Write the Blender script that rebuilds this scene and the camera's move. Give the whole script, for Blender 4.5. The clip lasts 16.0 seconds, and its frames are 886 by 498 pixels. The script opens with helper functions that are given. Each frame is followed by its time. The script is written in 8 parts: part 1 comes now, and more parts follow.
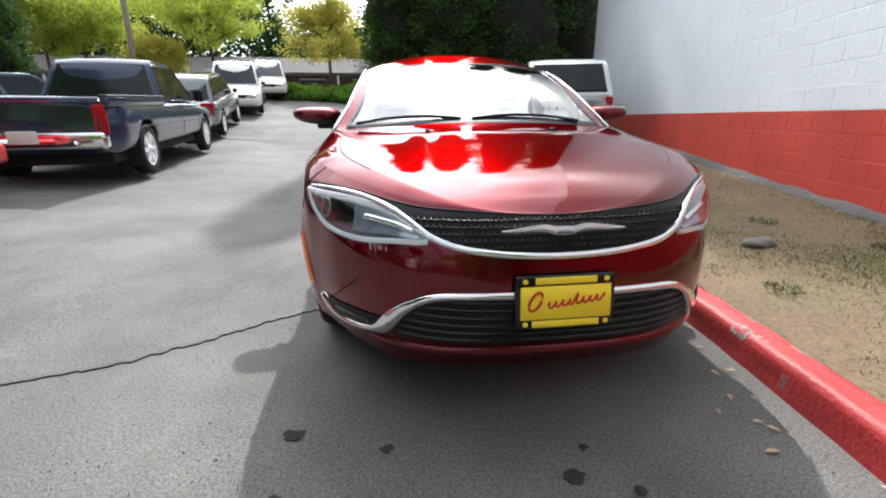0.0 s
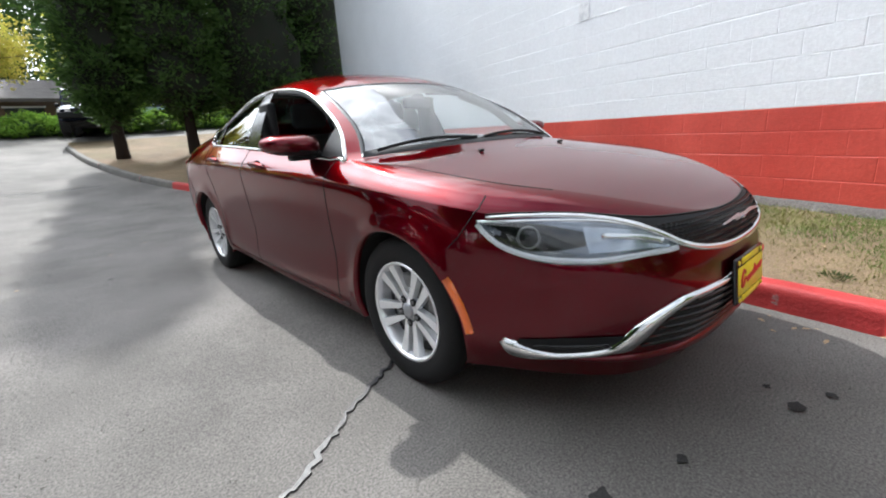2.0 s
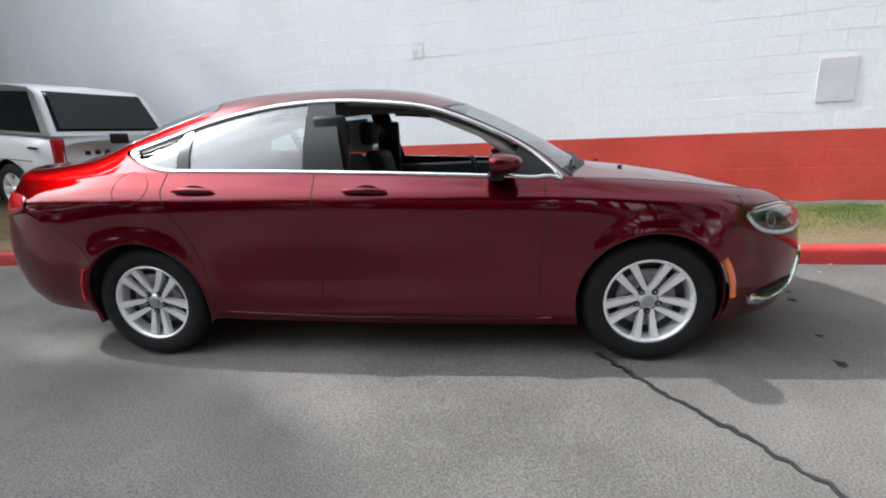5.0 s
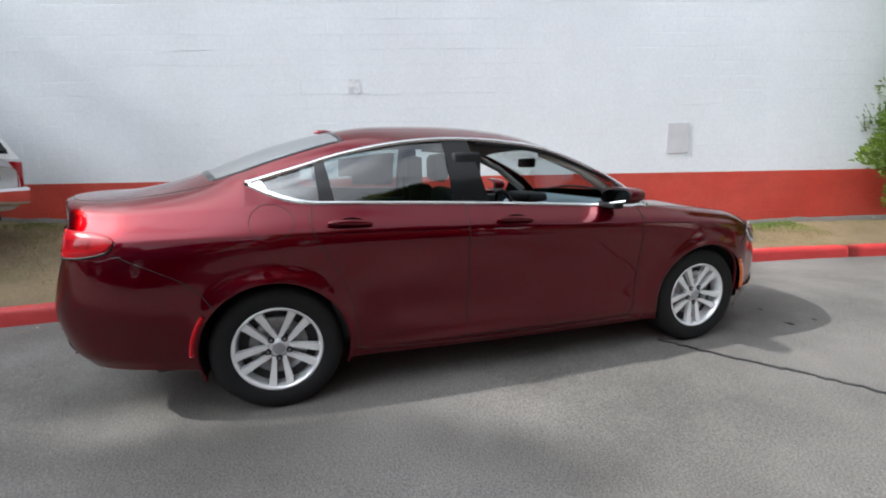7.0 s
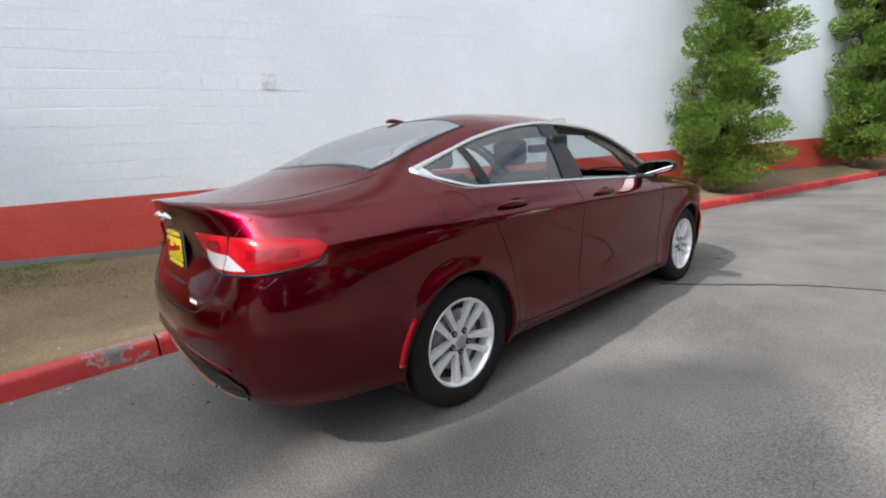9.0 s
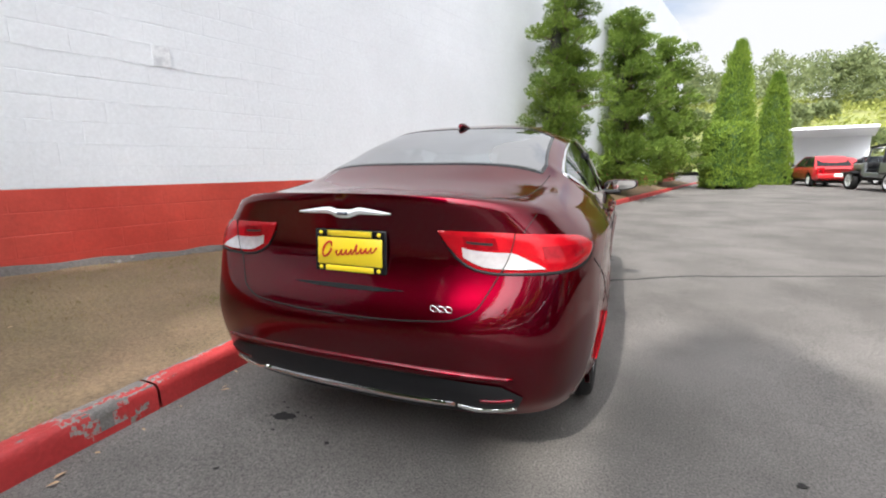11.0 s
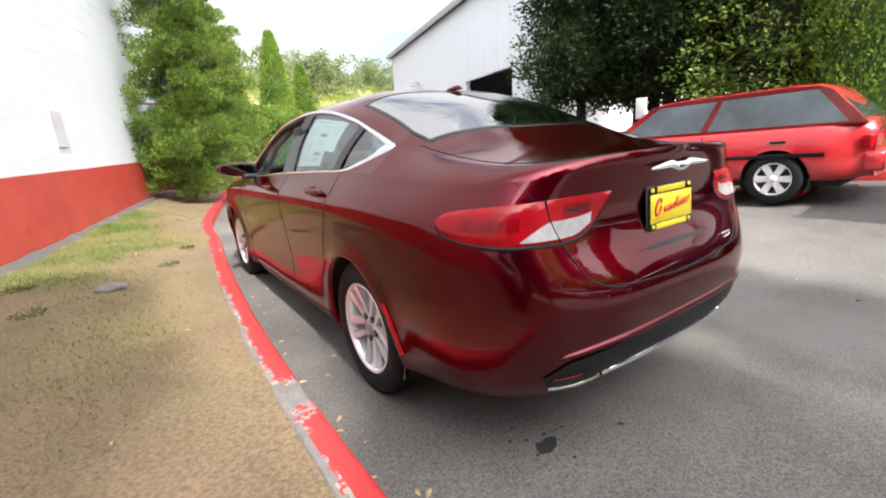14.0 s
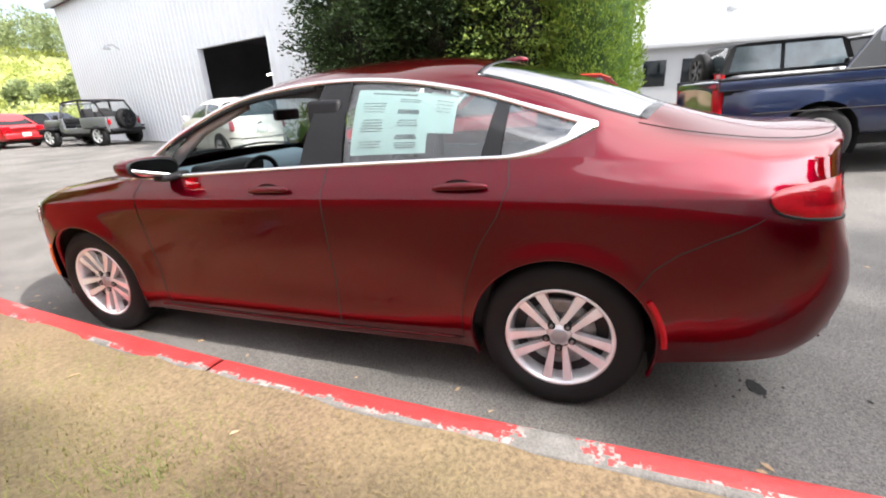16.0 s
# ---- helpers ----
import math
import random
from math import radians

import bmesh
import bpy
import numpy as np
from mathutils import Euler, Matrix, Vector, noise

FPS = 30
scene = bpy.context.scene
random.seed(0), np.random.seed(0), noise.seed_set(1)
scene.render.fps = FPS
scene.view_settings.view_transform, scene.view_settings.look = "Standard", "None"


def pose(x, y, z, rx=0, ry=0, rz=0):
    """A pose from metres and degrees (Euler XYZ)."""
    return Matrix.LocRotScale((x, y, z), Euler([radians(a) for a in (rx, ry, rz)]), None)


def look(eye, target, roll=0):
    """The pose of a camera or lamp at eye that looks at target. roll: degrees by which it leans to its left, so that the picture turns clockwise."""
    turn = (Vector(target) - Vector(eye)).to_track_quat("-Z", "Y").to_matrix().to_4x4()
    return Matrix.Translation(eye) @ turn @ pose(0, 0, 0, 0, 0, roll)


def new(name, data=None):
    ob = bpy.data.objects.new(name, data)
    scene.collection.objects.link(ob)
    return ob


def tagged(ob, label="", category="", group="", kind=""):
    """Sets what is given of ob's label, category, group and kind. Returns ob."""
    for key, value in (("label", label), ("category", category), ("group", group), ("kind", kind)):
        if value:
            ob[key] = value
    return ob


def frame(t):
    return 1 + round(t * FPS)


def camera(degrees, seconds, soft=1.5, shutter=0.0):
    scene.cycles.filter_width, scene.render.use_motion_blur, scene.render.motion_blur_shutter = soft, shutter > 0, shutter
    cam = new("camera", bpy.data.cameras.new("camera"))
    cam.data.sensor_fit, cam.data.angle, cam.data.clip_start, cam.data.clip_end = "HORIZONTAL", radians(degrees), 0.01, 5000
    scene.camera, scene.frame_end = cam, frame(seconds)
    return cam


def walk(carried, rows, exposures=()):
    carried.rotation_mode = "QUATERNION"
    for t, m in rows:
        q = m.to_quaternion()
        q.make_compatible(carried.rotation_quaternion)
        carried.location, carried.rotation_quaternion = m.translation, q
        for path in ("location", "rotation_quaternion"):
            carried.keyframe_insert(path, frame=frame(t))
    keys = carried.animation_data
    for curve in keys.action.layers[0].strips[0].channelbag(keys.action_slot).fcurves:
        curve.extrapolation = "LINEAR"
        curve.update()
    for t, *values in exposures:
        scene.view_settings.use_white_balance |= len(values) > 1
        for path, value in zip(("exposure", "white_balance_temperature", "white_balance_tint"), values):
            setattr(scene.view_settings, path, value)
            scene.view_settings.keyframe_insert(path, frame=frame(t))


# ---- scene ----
cam = camera(90.3, 16.0, 2.0)
PATH = [
    (0, (-0.54, -3.653, 1.047), (-0.304, -1.751, 0.475), -0.5),
    (0.5, (-0.907, -3.565, 1.046), (-0.313, -1.74, 0.483), 0.4),
    (1, (-1.29, -3.418, 1.057), (-0.457, -1.685, 0.504), -2.1),
    (1.5, (-1.623, -3.165, 1.061), (-0.568, -1.542, 0.558), -3.2),
    (2, (-1.916, -2.864, 1.097), (-0.654, -1.404, 0.571), -3.9),
    (2.5, (-2.238, -2.552, 1.11), (-0.782, -1.286, 0.581), -4.1),
    (3, (-2.485, -2.203, 1.137), (-0.903, -1.094, 0.62), -3.2),
    (3.5, (-2.726, -1.857, 1.156), (-0.996, -0.982, 0.663), -3.3),
    (3.7, (-2.8, -1.718, 1.159), (-1.032, -0.925, 0.665), -2.4),
    (5.8, (-3.232, 0.147, 1.259), (-1.289, 0.054, 0.791), -2.6),
    (6, (-3.255, 0.331, 1.267), (-1.314, 0.168, 0.817), -1.9),
    (6.5, (-3.248, 0.76, 1.265), (-1.326, 0.438, 0.817), -1.1),
    (7, (-3.217, 1.191, 1.278), (-1.34, 0.617, 0.896), -1.0),
    (7.5, (-3.114, 1.625, 1.268), (-1.314, 0.819, 0.938), -1.7),
    (8, (-2.924, 2.025, 1.261), (-1.208, 1.061, 0.903), -1.8),
    (8.5, (-2.688, 2.446, 1.251), (-1.114, 1.268, 0.881), -3.1),
    (9, (-2.4, 2.797, 1.236), (-0.922, 1.511, 0.839), -4.2),
    (9.5, (-2.077, 3.138, 1.233), (-0.758, 1.679, 0.87), -3.4),
    (9.7, (-1.941, 3.26, 1.238), (-0.667, 1.761, 0.88), -3.2),
    (11.8, (-0.239, 3.995, 1.238), (-0.062, 2.051, 0.805), -0.8),
    (12, (-0.034, 4.01, 1.241), (0.0, 2.07, 0.755), -1.3),
    (12.5, (0.434, 3.931, 1.211), (0.22, 1.99, 0.777), -0.6),
    (13, (0.89, 3.785, 1.194), (0.403, 1.906, 0.71), -0.0),
    (13.5, (1.335, 3.59, 1.22), (0.431, 1.882, 0.707), -1.0),
    (14, (1.7, 3.27, 1.225), (0.595, 1.678, 0.731), -3.4),
    (14.5, (2.046, 2.917, 1.259), (0.675, 1.545, 0.772), -2.6),
    (15, (2.281, 2.499, 1.244), (0.743, 1.33, 0.729), -3.2),
    (15.5, (2.445, 2.002, 1.276), (0.773, 1.071, 0.696), -2.9),
    (16, (2.582, 1.51, 1.32), (0.804, 0.861, 0.674), -3.0),
]
walk(cam, [(t, look(eye, target, roll)) for t, eye, target, roll in PATH],
     [(0.0, 0.44, 6150, 8), (3.5, 0.42, 6100, 8), (6.5, 0.27, 6150, 8), (9.5, 0.30, 6250, 9), (12.0, 0.58, 6500, 11), (13.0, 0.70, 6500, 11), (14.5, 0.97, 6550, 12), (16.0, 1.12, 6500, 12)])

# ---- sky and sun ----
SUN_TO = Vector((0.14, 1.07, 1.0)).normalized()
SUN_EL = math.asin(SUN_TO.z)
SUN_AZ = math.atan2(SUN_TO.x, SUN_TO.y)
world = bpy.data.worlds.new("sky")
scene.world = world
world.use_nodes = True


def make_sky():
    nt = world.node_tree
    n, l = nt.nodes, nt.links
    bg = n["Background"]
    sky = n.new("ShaderNodeTexSky")
    sky.sky_type, sky.sun_disc = "NISHITA", False
    sky.sun_elevation, sky.sun_rotation = SUN_EL, SUN_AZ
    sky.air_density, sky.dust_density = 1.0, 2.0
    tc = n.new("ShaderNodeTexCoord")
    mp = n.new("ShaderNodeMapping")
    mp.inputs["Scale"].default_value = (1.0, 1.0, 2.2)
    mp.inputs["Location"].default_value = (0.35, 0.2, 0.4)
    noi = n.new("ShaderNodeTexNoise")
    noi.inputs["Scale"].default_value = 1.6
    noi.inputs["Detail"].default_value = 8
    noi.inputs["Roughness"].default_value = 0.55
    ramp = n.new("ShaderNodeValToRGB")
    ramp.color_ramp.elements[0].position = 0.33
    ramp.color_ramp.elements[1].position = 0.50
    mix = n.new("ShaderNodeMix")
    mix.data_type = "RGBA"
    # clouds grow brighter towards the sun
    dot = n.new("ShaderNodeVectorMath")
    dot.operation = "DOT_PRODUCT"
    dot.inputs[1].default_value = SUN_TO
    l.new(tc.outputs["Generated"], dot.inputs[0])
    glare = n.new("ShaderNodeValToRGB")
    glare.color_ramp.interpolation = "EASE"
    for spot, level in ((0.0, 0.040), (0.5, 0.049), (0.84, 0.165), (0.95, 0.22), (1.0, 0.45)):
        e = glare.color_ramp.elements[0] if spot == 0 else (glare.color_ramp.elements[-1] if spot == 1 else glare.color_ramp.elements.new(spot))
        e.position, e.color = spot, (level, level, level, 1)
    l.new(dot.outputs["Value"], glare.inputs["Fac"])
    bright = n.new("ShaderNodeMix")
    bright.data_type, bright.blend_type = "RGBA", "MULTIPLY"
    bright.inputs["Factor"].default_value = 1.0
    bright.inputs["A"].default_value = (150, 152, 157, 1)
    l.new(glare.outputs["Color"], bright.inputs["B"])
    l.new(bright.outputs["Result"], mix.inputs["B"])
    l.new(tc.outputs["Generated"], mp.inputs["Vector"])
    l.new(mp.outputs["Vector"], noi.inputs["Vector"])
    l.new(noi.outputs["Fac"], ramp.inputs["Fac"])
    l.new(ramp.outputs["Color"], mix.inputs["Factor"])
    l.new(sky.outputs["Color"], mix.inputs["A"])
    l.new(mix.outputs["Result"], bg.inputs["Color"])
    bg.inputs["Strength"].default_value = 0.12


make_sky()
sun_data = bpy.data.lights.new("sun", "SUN")
sun_data.energy, sun_data.angle, sun_data.color = 4.3, radians(0.8), (1.0, 0.96, 0.90)
sun = new("sun", sun_data)
sun.matrix_world = look((0, 0, 30), Vector((0, 0, 30)) - SUN_TO)


# ---- materials ----
def material(name, base, rough=0.5, metal=0.0, other=None, scale=6.0, blend=(0.35, 0.65), bump=0.0, bump_scale=80.0, fine_scale=0.0,
             coat=0.0, coat_ior=1.6, edge=None, coarse=None, fine=0.0, spec=0.5, rough2=None, random_shift=0.0, space="Object", stretch=(1, 1, 1)):
    """A principled material: two colours mixed by noise at one scale, shade by a coarse noise, relief by a fine one."""
    m = bpy.data.materials.new(name)
    m.use_nodes = True
    nt = m.node_tree
    n, l = nt.nodes, nt.links
    p = n["Principled BSDF"]
    p.inputs["Roughness"].default_value = rough
    p.inputs["Metallic"].default_value = metal
    p.inputs["Specular IOR Level"].default_value = spec
    p.inputs["Coat Weight"].default_value = coat
    p.inputs["Coat Roughness"].default_value = 0.012
    p.inputs["Coat IOR"].default_value = coat_ior
    if edge:
        p.inputs["Specular Tint"].default_value = (*edge, 1)
    p.inputs["Base Color"].default_value = (*base, 1)
    if space == "Object":
        co = n.new("ShaderNodeTexCoord").outputs["Object"]
    else:
        co = n.new("ShaderNodeNewGeometry").outputs["Position"]
    mp = n.new("ShaderNodeMapping")
    mp.inputs["Scale"].default_value = stretch
    l.new(co, mp.inputs["Vector"])
    co = mp.outputs["Vector"]

    def noise_node(sc, det=6, ro=0.6):
        t = n.new("ShaderNodeTexNoise")
        t.inputs["Scale"].default_value, t.inputs["Detail"].default_value, t.inputs["Roughness"].default_value = sc, det, ro
        l.new(co, t.inputs["Vector"])
        return t.outputs["Fac"]

    def map_range(fac, a, b, c, d):
        t = n.new("ShaderNodeMapRange")
        for k, v in zip(("From Min", "From Max", "To Min", "To Max"), (a, b, c, d)):
            t.inputs[k].default_value = v
        l.new(fac, t.inputs["Value"])
        return t.outputs["Result"]

    colour = None
    if other is not None:
        mix = n.new("ShaderNodeMix")
        mix.data_type = "RGBA"
        mix.inputs["A"].default_value, mix.inputs["B"].default_value = (*base, 1), (*other, 1)
        fac = map_range(noise_node(scale), blend[0], blend[1], 0, 1)
        l.new(fac, mix.inputs["Factor"])
        colour = mix.outputs["Result"]
        if rough2 is not None:
            l.new(map_range(fac, 0, 1, rough, rough2), p.inputs["Roughness"])
    shades = []
    if coarse:
        shades.append(map_range(noise_node(coarse[0], 4), 0.3, 0.7, 1 - coarse[1], 1 + coarse[1]))
    if fine:
        shades.append(map_range(noise_node(fine_scale or bump_scale, 3, 0.7), 0.3, 0.7, 1 - fine, 1 + fine))
    if random_shift:
        shades.append(map_range(n.new("ShaderNodeObjectInfo").outputs["Random"], 0, 1, 1 - random_shift, 1 + random_shift))
    for sh in shades:
        hs = n.new("ShaderNodeHueSaturation")
        if colour is None:
            hs.inputs["Color"].default_value = (*base, 1)
        else:
            l.new(colour, hs.inputs["Color"])
        l.new(sh, hs.inputs["Value"])
        colour = hs.outputs["Color"]
    if colour is not None:
        l.new(colour, p.inputs["Base Color"])
    if bump:
        b = n.new("ShaderNodeBump")
        b.inputs["Strength"].default_value = bump
        b.inputs["Distance"].default_value = 0.01
        l.new(noise_node(bump_scale, 4, 0.65), b.inputs["Height"])
        l.new(b.outputs["Normal"], p.inputs["Normal"])
    return m


def glass(name, tint, rough=0.0, mirror=0.10):
    """Thin tinted pane: part clear, part tinted, with a mirror-like sheen."""
    m = bpy.data.materials.new(name)
    m.use_nodes = True
    nt = m.node_tree
    n, l = nt.nodes, nt.links
    n.remove(n["Principled BSDF"])
    tr = n.new("ShaderNodeBsdfTransparent")
    tr.inputs["Color"].default_value = (*tint, 1)
    gl = n.new("ShaderNodeBsdfGlossy")
    gl.inputs["Roughness"].default_value = rough
    lw = n.new("ShaderNodeLayerWeight")
    lw.inputs["Blend"].default_value = 0.5
    power = n.new("ShaderNodeMath")
    power.operation = "POWER"
    power.inputs[1].default_value = 4.2
    l.new(lw.outputs["Facing"], power.inputs[0])
    sheen = n.new("ShaderNodeMath")
    sheen.operation = "MULTIPLY_ADD"
    sheen.inputs[1].default_value, sheen.inputs[2].default_value = 1.0 - mirror, mirror
    l.new(power.outputs[0], sheen.inputs[0])
    mx = n.new("ShaderNodeMixShader")
    l.new(sheen.outputs[0], mx.inputs[0])
    l.new(tr.outputs[0], mx.inputs[1])
    l.new(gl.outputs[0], mx.inputs[2])
    l.new(mx.outputs[0], n["Material Output"].inputs["Surface"])
    return m


def glow(name, colour, strength):
    m = bpy.data.materials.new(name)
    m.use_nodes = True
    p = m.node_tree.nodes["Principled BSDF"]
    p.inputs["Emission Color"].default_value = (*colour, 1)
    p.inputs["Emission Strength"].default_value = strength
    return m


M = {}
M["asphalt"] = material("asphalt", (0.116, 0.108, 0.099), 0.85, other=(0.152, 0.142, 0.131), scale=0.9, coarse=(0.45, 0.20), fine=0.62, fine_scale=110,
                        bump=0.5, bump_scale=300, space="World", blend=(0.38, 0.62))
M["sealer"] = material("crack_sealer", (0.018, 0.018, 0.02), 0.45, spec=0.6, bump=0.3, bump_scale=60)
M["stain"] = material("oil_stain", (0.038, 0.037, 0.036), 0.95, spec=0.1, fine=0.3, bump=0.5, bump_scale=150, space="World")
M["chalk"] = material("worn_line", (0.26, 0.26, 0.26), 0.8, other=(0.13, 0.13, 0.13), scale=14, fine=0.3, bump_scale=120)
M["kerb_red"] = material("red_kerb_paint", (0.46, 0.035, 0.035), 0.55, other=(0.27, 0.26, 0.25), scale=2.6, blend=(0.66, 0.69), coarse=(3, 0.16),
                         fine=0.12, bump=0.5, bump_scale=45, rough2=0.85, space="World")
M["kerb_worn"] = material("worn_red_paint", (0.44, 0.045, 0.042), 0.7, other=(0.27, 0.26, 0.24), scale=38, blend=(0.47, 0.53), coarse=(6, 0.2), fine=0.15, bump=0.6, bump_scale=70, space="World")
M["kerb_bare"] = material("bare_concrete", (0.21, 0.20, 0.185), 0.9, other=(0.14, 0.134, 0.124), scale=9, fine=0.25, bump=0.7, bump_scale=90, space="World")
M["soil"] = material("dry_lawn_soil", (0.200, 0.136, 0.082), 0.95, other=(0.148, 0.114, 0.060), scale=0.7, coarse=(0.8, 0.2), fine=0.4, bump=0.9, bump_scale=55, space="World")
M["grass_green"] = material("green_lawn_blades", (0.10, 0.155, 0.03), 0.7, other=(0.22, 0.22, 0.075), scale=1.7, blend=(0.4, 0.6), space="World", spec=0.2)
M["straw"] = material("dry_grass", (0.24, 0.178, 0.088), 0.8, other=(0.18, 0.18, 0.06), scale=1.1, blend=(0.44, 0.60), space="World", spec=0.2)
M["wall_white"] = material("white_block_paint", (0.80, 0.83, 0.87), 0.5, coarse=(0.5, 0.05), fine=0.05, bump=0.35, bump_scale=28, space="World")
M["wall_patch"] = material("scuffed_patch_paint", (0.80, 0.82, 0.85), 0.6, other=(0.60, 0.62, 0.66), scale=9, blend=(0.45, 0.6), bump=0.8, bump_scale=30)
M["wall_red"] = material("red_block_paint", (0.55, 0.060, 0.042), 0.45, other=(0.60, 0.082, 0.058), scale=1.2, coarse=(1.5, 0.12), fine=0.08, bump=0.35, bump_scale=28, space="World")
M["mortar_white"] = material("painted_joint_white", (0.79, 0.82, 0.86), 0.6, fine=0.1, bump=0.4, bump_scale=60, space="World")
M["mortar_red"] = material("painted_joint_red", (0.56, 0.070, 0.050), 0.5, fine=0.1, bump=0.4, bump_scale=60, space="World")
M["footing"] = material("bare_footing", (0.10, 0.092, 0.085), 0.9, other=(0.24, 0.23, 0.22), scale=7, blend=(0.62, 0.72), fine=0.3, bump=1.0, bump_scale=40, space="World")
M["panel_grey"] = material("grey_cover_plate", (0.60, 0.60, 0.63), 0.9, coarse=(3, 0.08))
M["paint"] = material("cherry_red_pearl_paint", (0.120, 0.0004, 0.0080), 0.28, metal=0.92, coat=1.0, coarse=(0.8, 0.03), spec=0.0, coat_ior=1.46, edge=(0.6, 0.01, 0.04))
M["black_gloss"] = material("gloss_black", (0.008, 0.008, 0.009), 0.2, spec=0.3, coat=0.12)
M["black_trim"] = material("satin_black_plastic", (0.011, 0.011, 0.0125), 0.5, spec=0.25, fine=0.1, bump=0.1, bump_scale=400)
M["seam"] = material("panel_gap", (0.006, 0.004, 0.004), 0.8)
M["chrome"] = material("bright_chrome", (0.86, 0.87, 0.88), 0.06, metal=1.0, coarse=(3, 0.03))
M["alloy"] = material("machined_alloy", (0.90, 0.91, 0.93), 0.24, metal=0.5, coarse=(12, 0.06))
M["cap_grey"] = material("grey_cap_paint", (0.33, 0.34, 0.36), 0.3, metal=0.5, coarse=(14, 0.1))
# dark alloy of the spare rims; elsewhere shade painted behind spokes and in pits
M["alloy_dark"] = material("dark_alloy_painted_shade", (0.014, 0.014, 0.016), 0.5, metal=0.3)
M["rubber"] = material("tyre_rubber", (0.010, 0.010, 0.0105), 0.7, spec=0.25, fine=0.15, bump=0.15, bump_scale=160)
M["steel"] = material("brake_steel", (0.20, 0.20, 0.20), 0.4, metal=0.7, coarse=(20, 0.2))
M["under"] = material("dark_underbody", (0.012, 0.012, 0.012), 0.85, coarse=(5, 0.2))
M["cloth"] = material("black_seat_cloth", (0.022, 0.022, 0.024), 0.9, fine=0.25, bump=0.3, bump_scale=300)
M["beige"] = material("pale_headliner", (0.42, 0.40, 0.37), 0.9, fine=0.1, bump_scale=200)
M["teal"] = material("grey_blue_dash", (0.10, 0.14, 0.17), 0.6, fine=0.1, bump_scale=300)
M["lamp_red"] = material("red_lamp_plastic", (0.42, 0.004, 0.010), 0.2, spec=0.2, coat=0.35, coat_ior=1.45, other=(0.28, 0.003, 0.008), scale=11)
M["lamp_deep"] = material("deep_red_lamp_plastic", (0.24, 0.002, 0.007), 0.2, spec=0.2, coat=0.35, coat_ior=1.45, coarse=(30, 0.3))
M["badge"] = material("satin_silver_badge", (0.84, 0.85, 0.87), 0.3, metal=0.25)
M["lamp_clear"] = material("clear_lamp_plastic", (0.56, 0.53, 0.54), 0.15, metal=0.3, coat=1.0, coarse=(25, 0.15))
M["lamp_amber"] = material("amber_lamp_plastic", (0.85, 0.16, 0.02), 0.15, coat=1.0, coarse=(30, 0.1))
M["lamp_grey"] = material("smoky_lamp_housing", (0.20, 0.225, 0.27), 0.22, metal=0.6, coat=0.6, coarse=(14, 0.35))
M["lamp_pale"] = material("pale_reflector", (0.42, 0.47, 0.55), 0.18, metal=0.5, coat=0.6, coarse=(25, 0.25))
M["guide"] = material("white_light_guide", (0.80, 0.83, 0.88), 0.25, coat=0.5)
M["glass_clear"] = glass("clear_car_glass", (0.78, 0.86, 0.85), mirror=0.25)
M["glass_dark"] = glass("tinted_car_glass", (0.55, 0.66, 0.67), mirror=0.19)
M["glass_rear"] = glass("heated_rear_glass", (0.22, 0.30, 0.31), mirror=0.62)
M["lens"] = glass("clear_lens_cover", (0.93, 0.95, 0.96), mirror=0.10)
M["mirror"] = material("mirror_glass", (0.9, 0.9, 0.9), 0.01, metal=1.0)
M["plate_yellow"] = material("yellow_plate", (0.95, 0.72, 0.03), 0.35, coarse=(9, 0.04))
M["plate_red"] = material("red_lettering", (0.62, 0.02, 0.02), 0.4)
M["paper"] = material("pale_green_paper", (0.68, 0.78, 0.72), 0.6, coarse=(6, 0.04))
M["ink"] = material("grey_print", (0.22, 0.25, 0.25), 0.7)


# ---- mesh helpers ----
def part(name, geo, mat, parent=None, label="", smooth=True, normals=None):
    """Links a bmesh or (verts, faces) as one mesh object, under a parent if one is given."""
    me = bpy.data.meshes.new(name)
    if isinstance(geo, bmesh.types.BMesh):
        geo.to_mesh(me)
        geo.free()
    else:
        me.from_pydata([tuple(v) for v in geo[0]], [], [tuple(f) for f in geo[1]])
    mats = mat if isinstance(mat, (list, tuple)) else [mat]
    for one in mats:
        me.materials.append(one)
    if smooth:
        me.polygons.foreach_set("use_smooth", [True] * len(me.polygons))
    if normals is not None:
        me.normals_split_custom_set_from_vertices([tuple(v) for v in normals])
    ob = new(name, me)
    if parent is not None:
        ob.parent = parent
    if label:
        ob["label"] = label
    return ob


def thing(name, label, category, m=None, group="", kind=""):
    ob = tagged(new(name), label, category, group, kind)
    ob.empty_display_size = 0.1
    if m is not None:
        ob.matrix_basis = m
    return ob


def bevel_box(x0, x1, y0, y1, z0, z1, r=0.01, seg=2, bm=None):
    own = bm is None
    bm = bmesh.new() if own else bm
    new_verts = bmesh.ops.create_cube(bm, size=1)["verts"]
    for v in new_verts:
        v.co = Vector(((x0 + x1) / 2 + v.co.x * (x1 - x0), (y0 + y1) / 2 + v.co.y * (y1 - y0), (z0 + z1) / 2 + v.co.z * (z1 - z0)))
    if r > 0:
        edges = list({e for v in new_verts for e in v.link_edges})
        bmesh.ops.bevel(bm, geom=edges, offset=r, segments=seg, affect="EDGES", profile=0.5)
    return bm


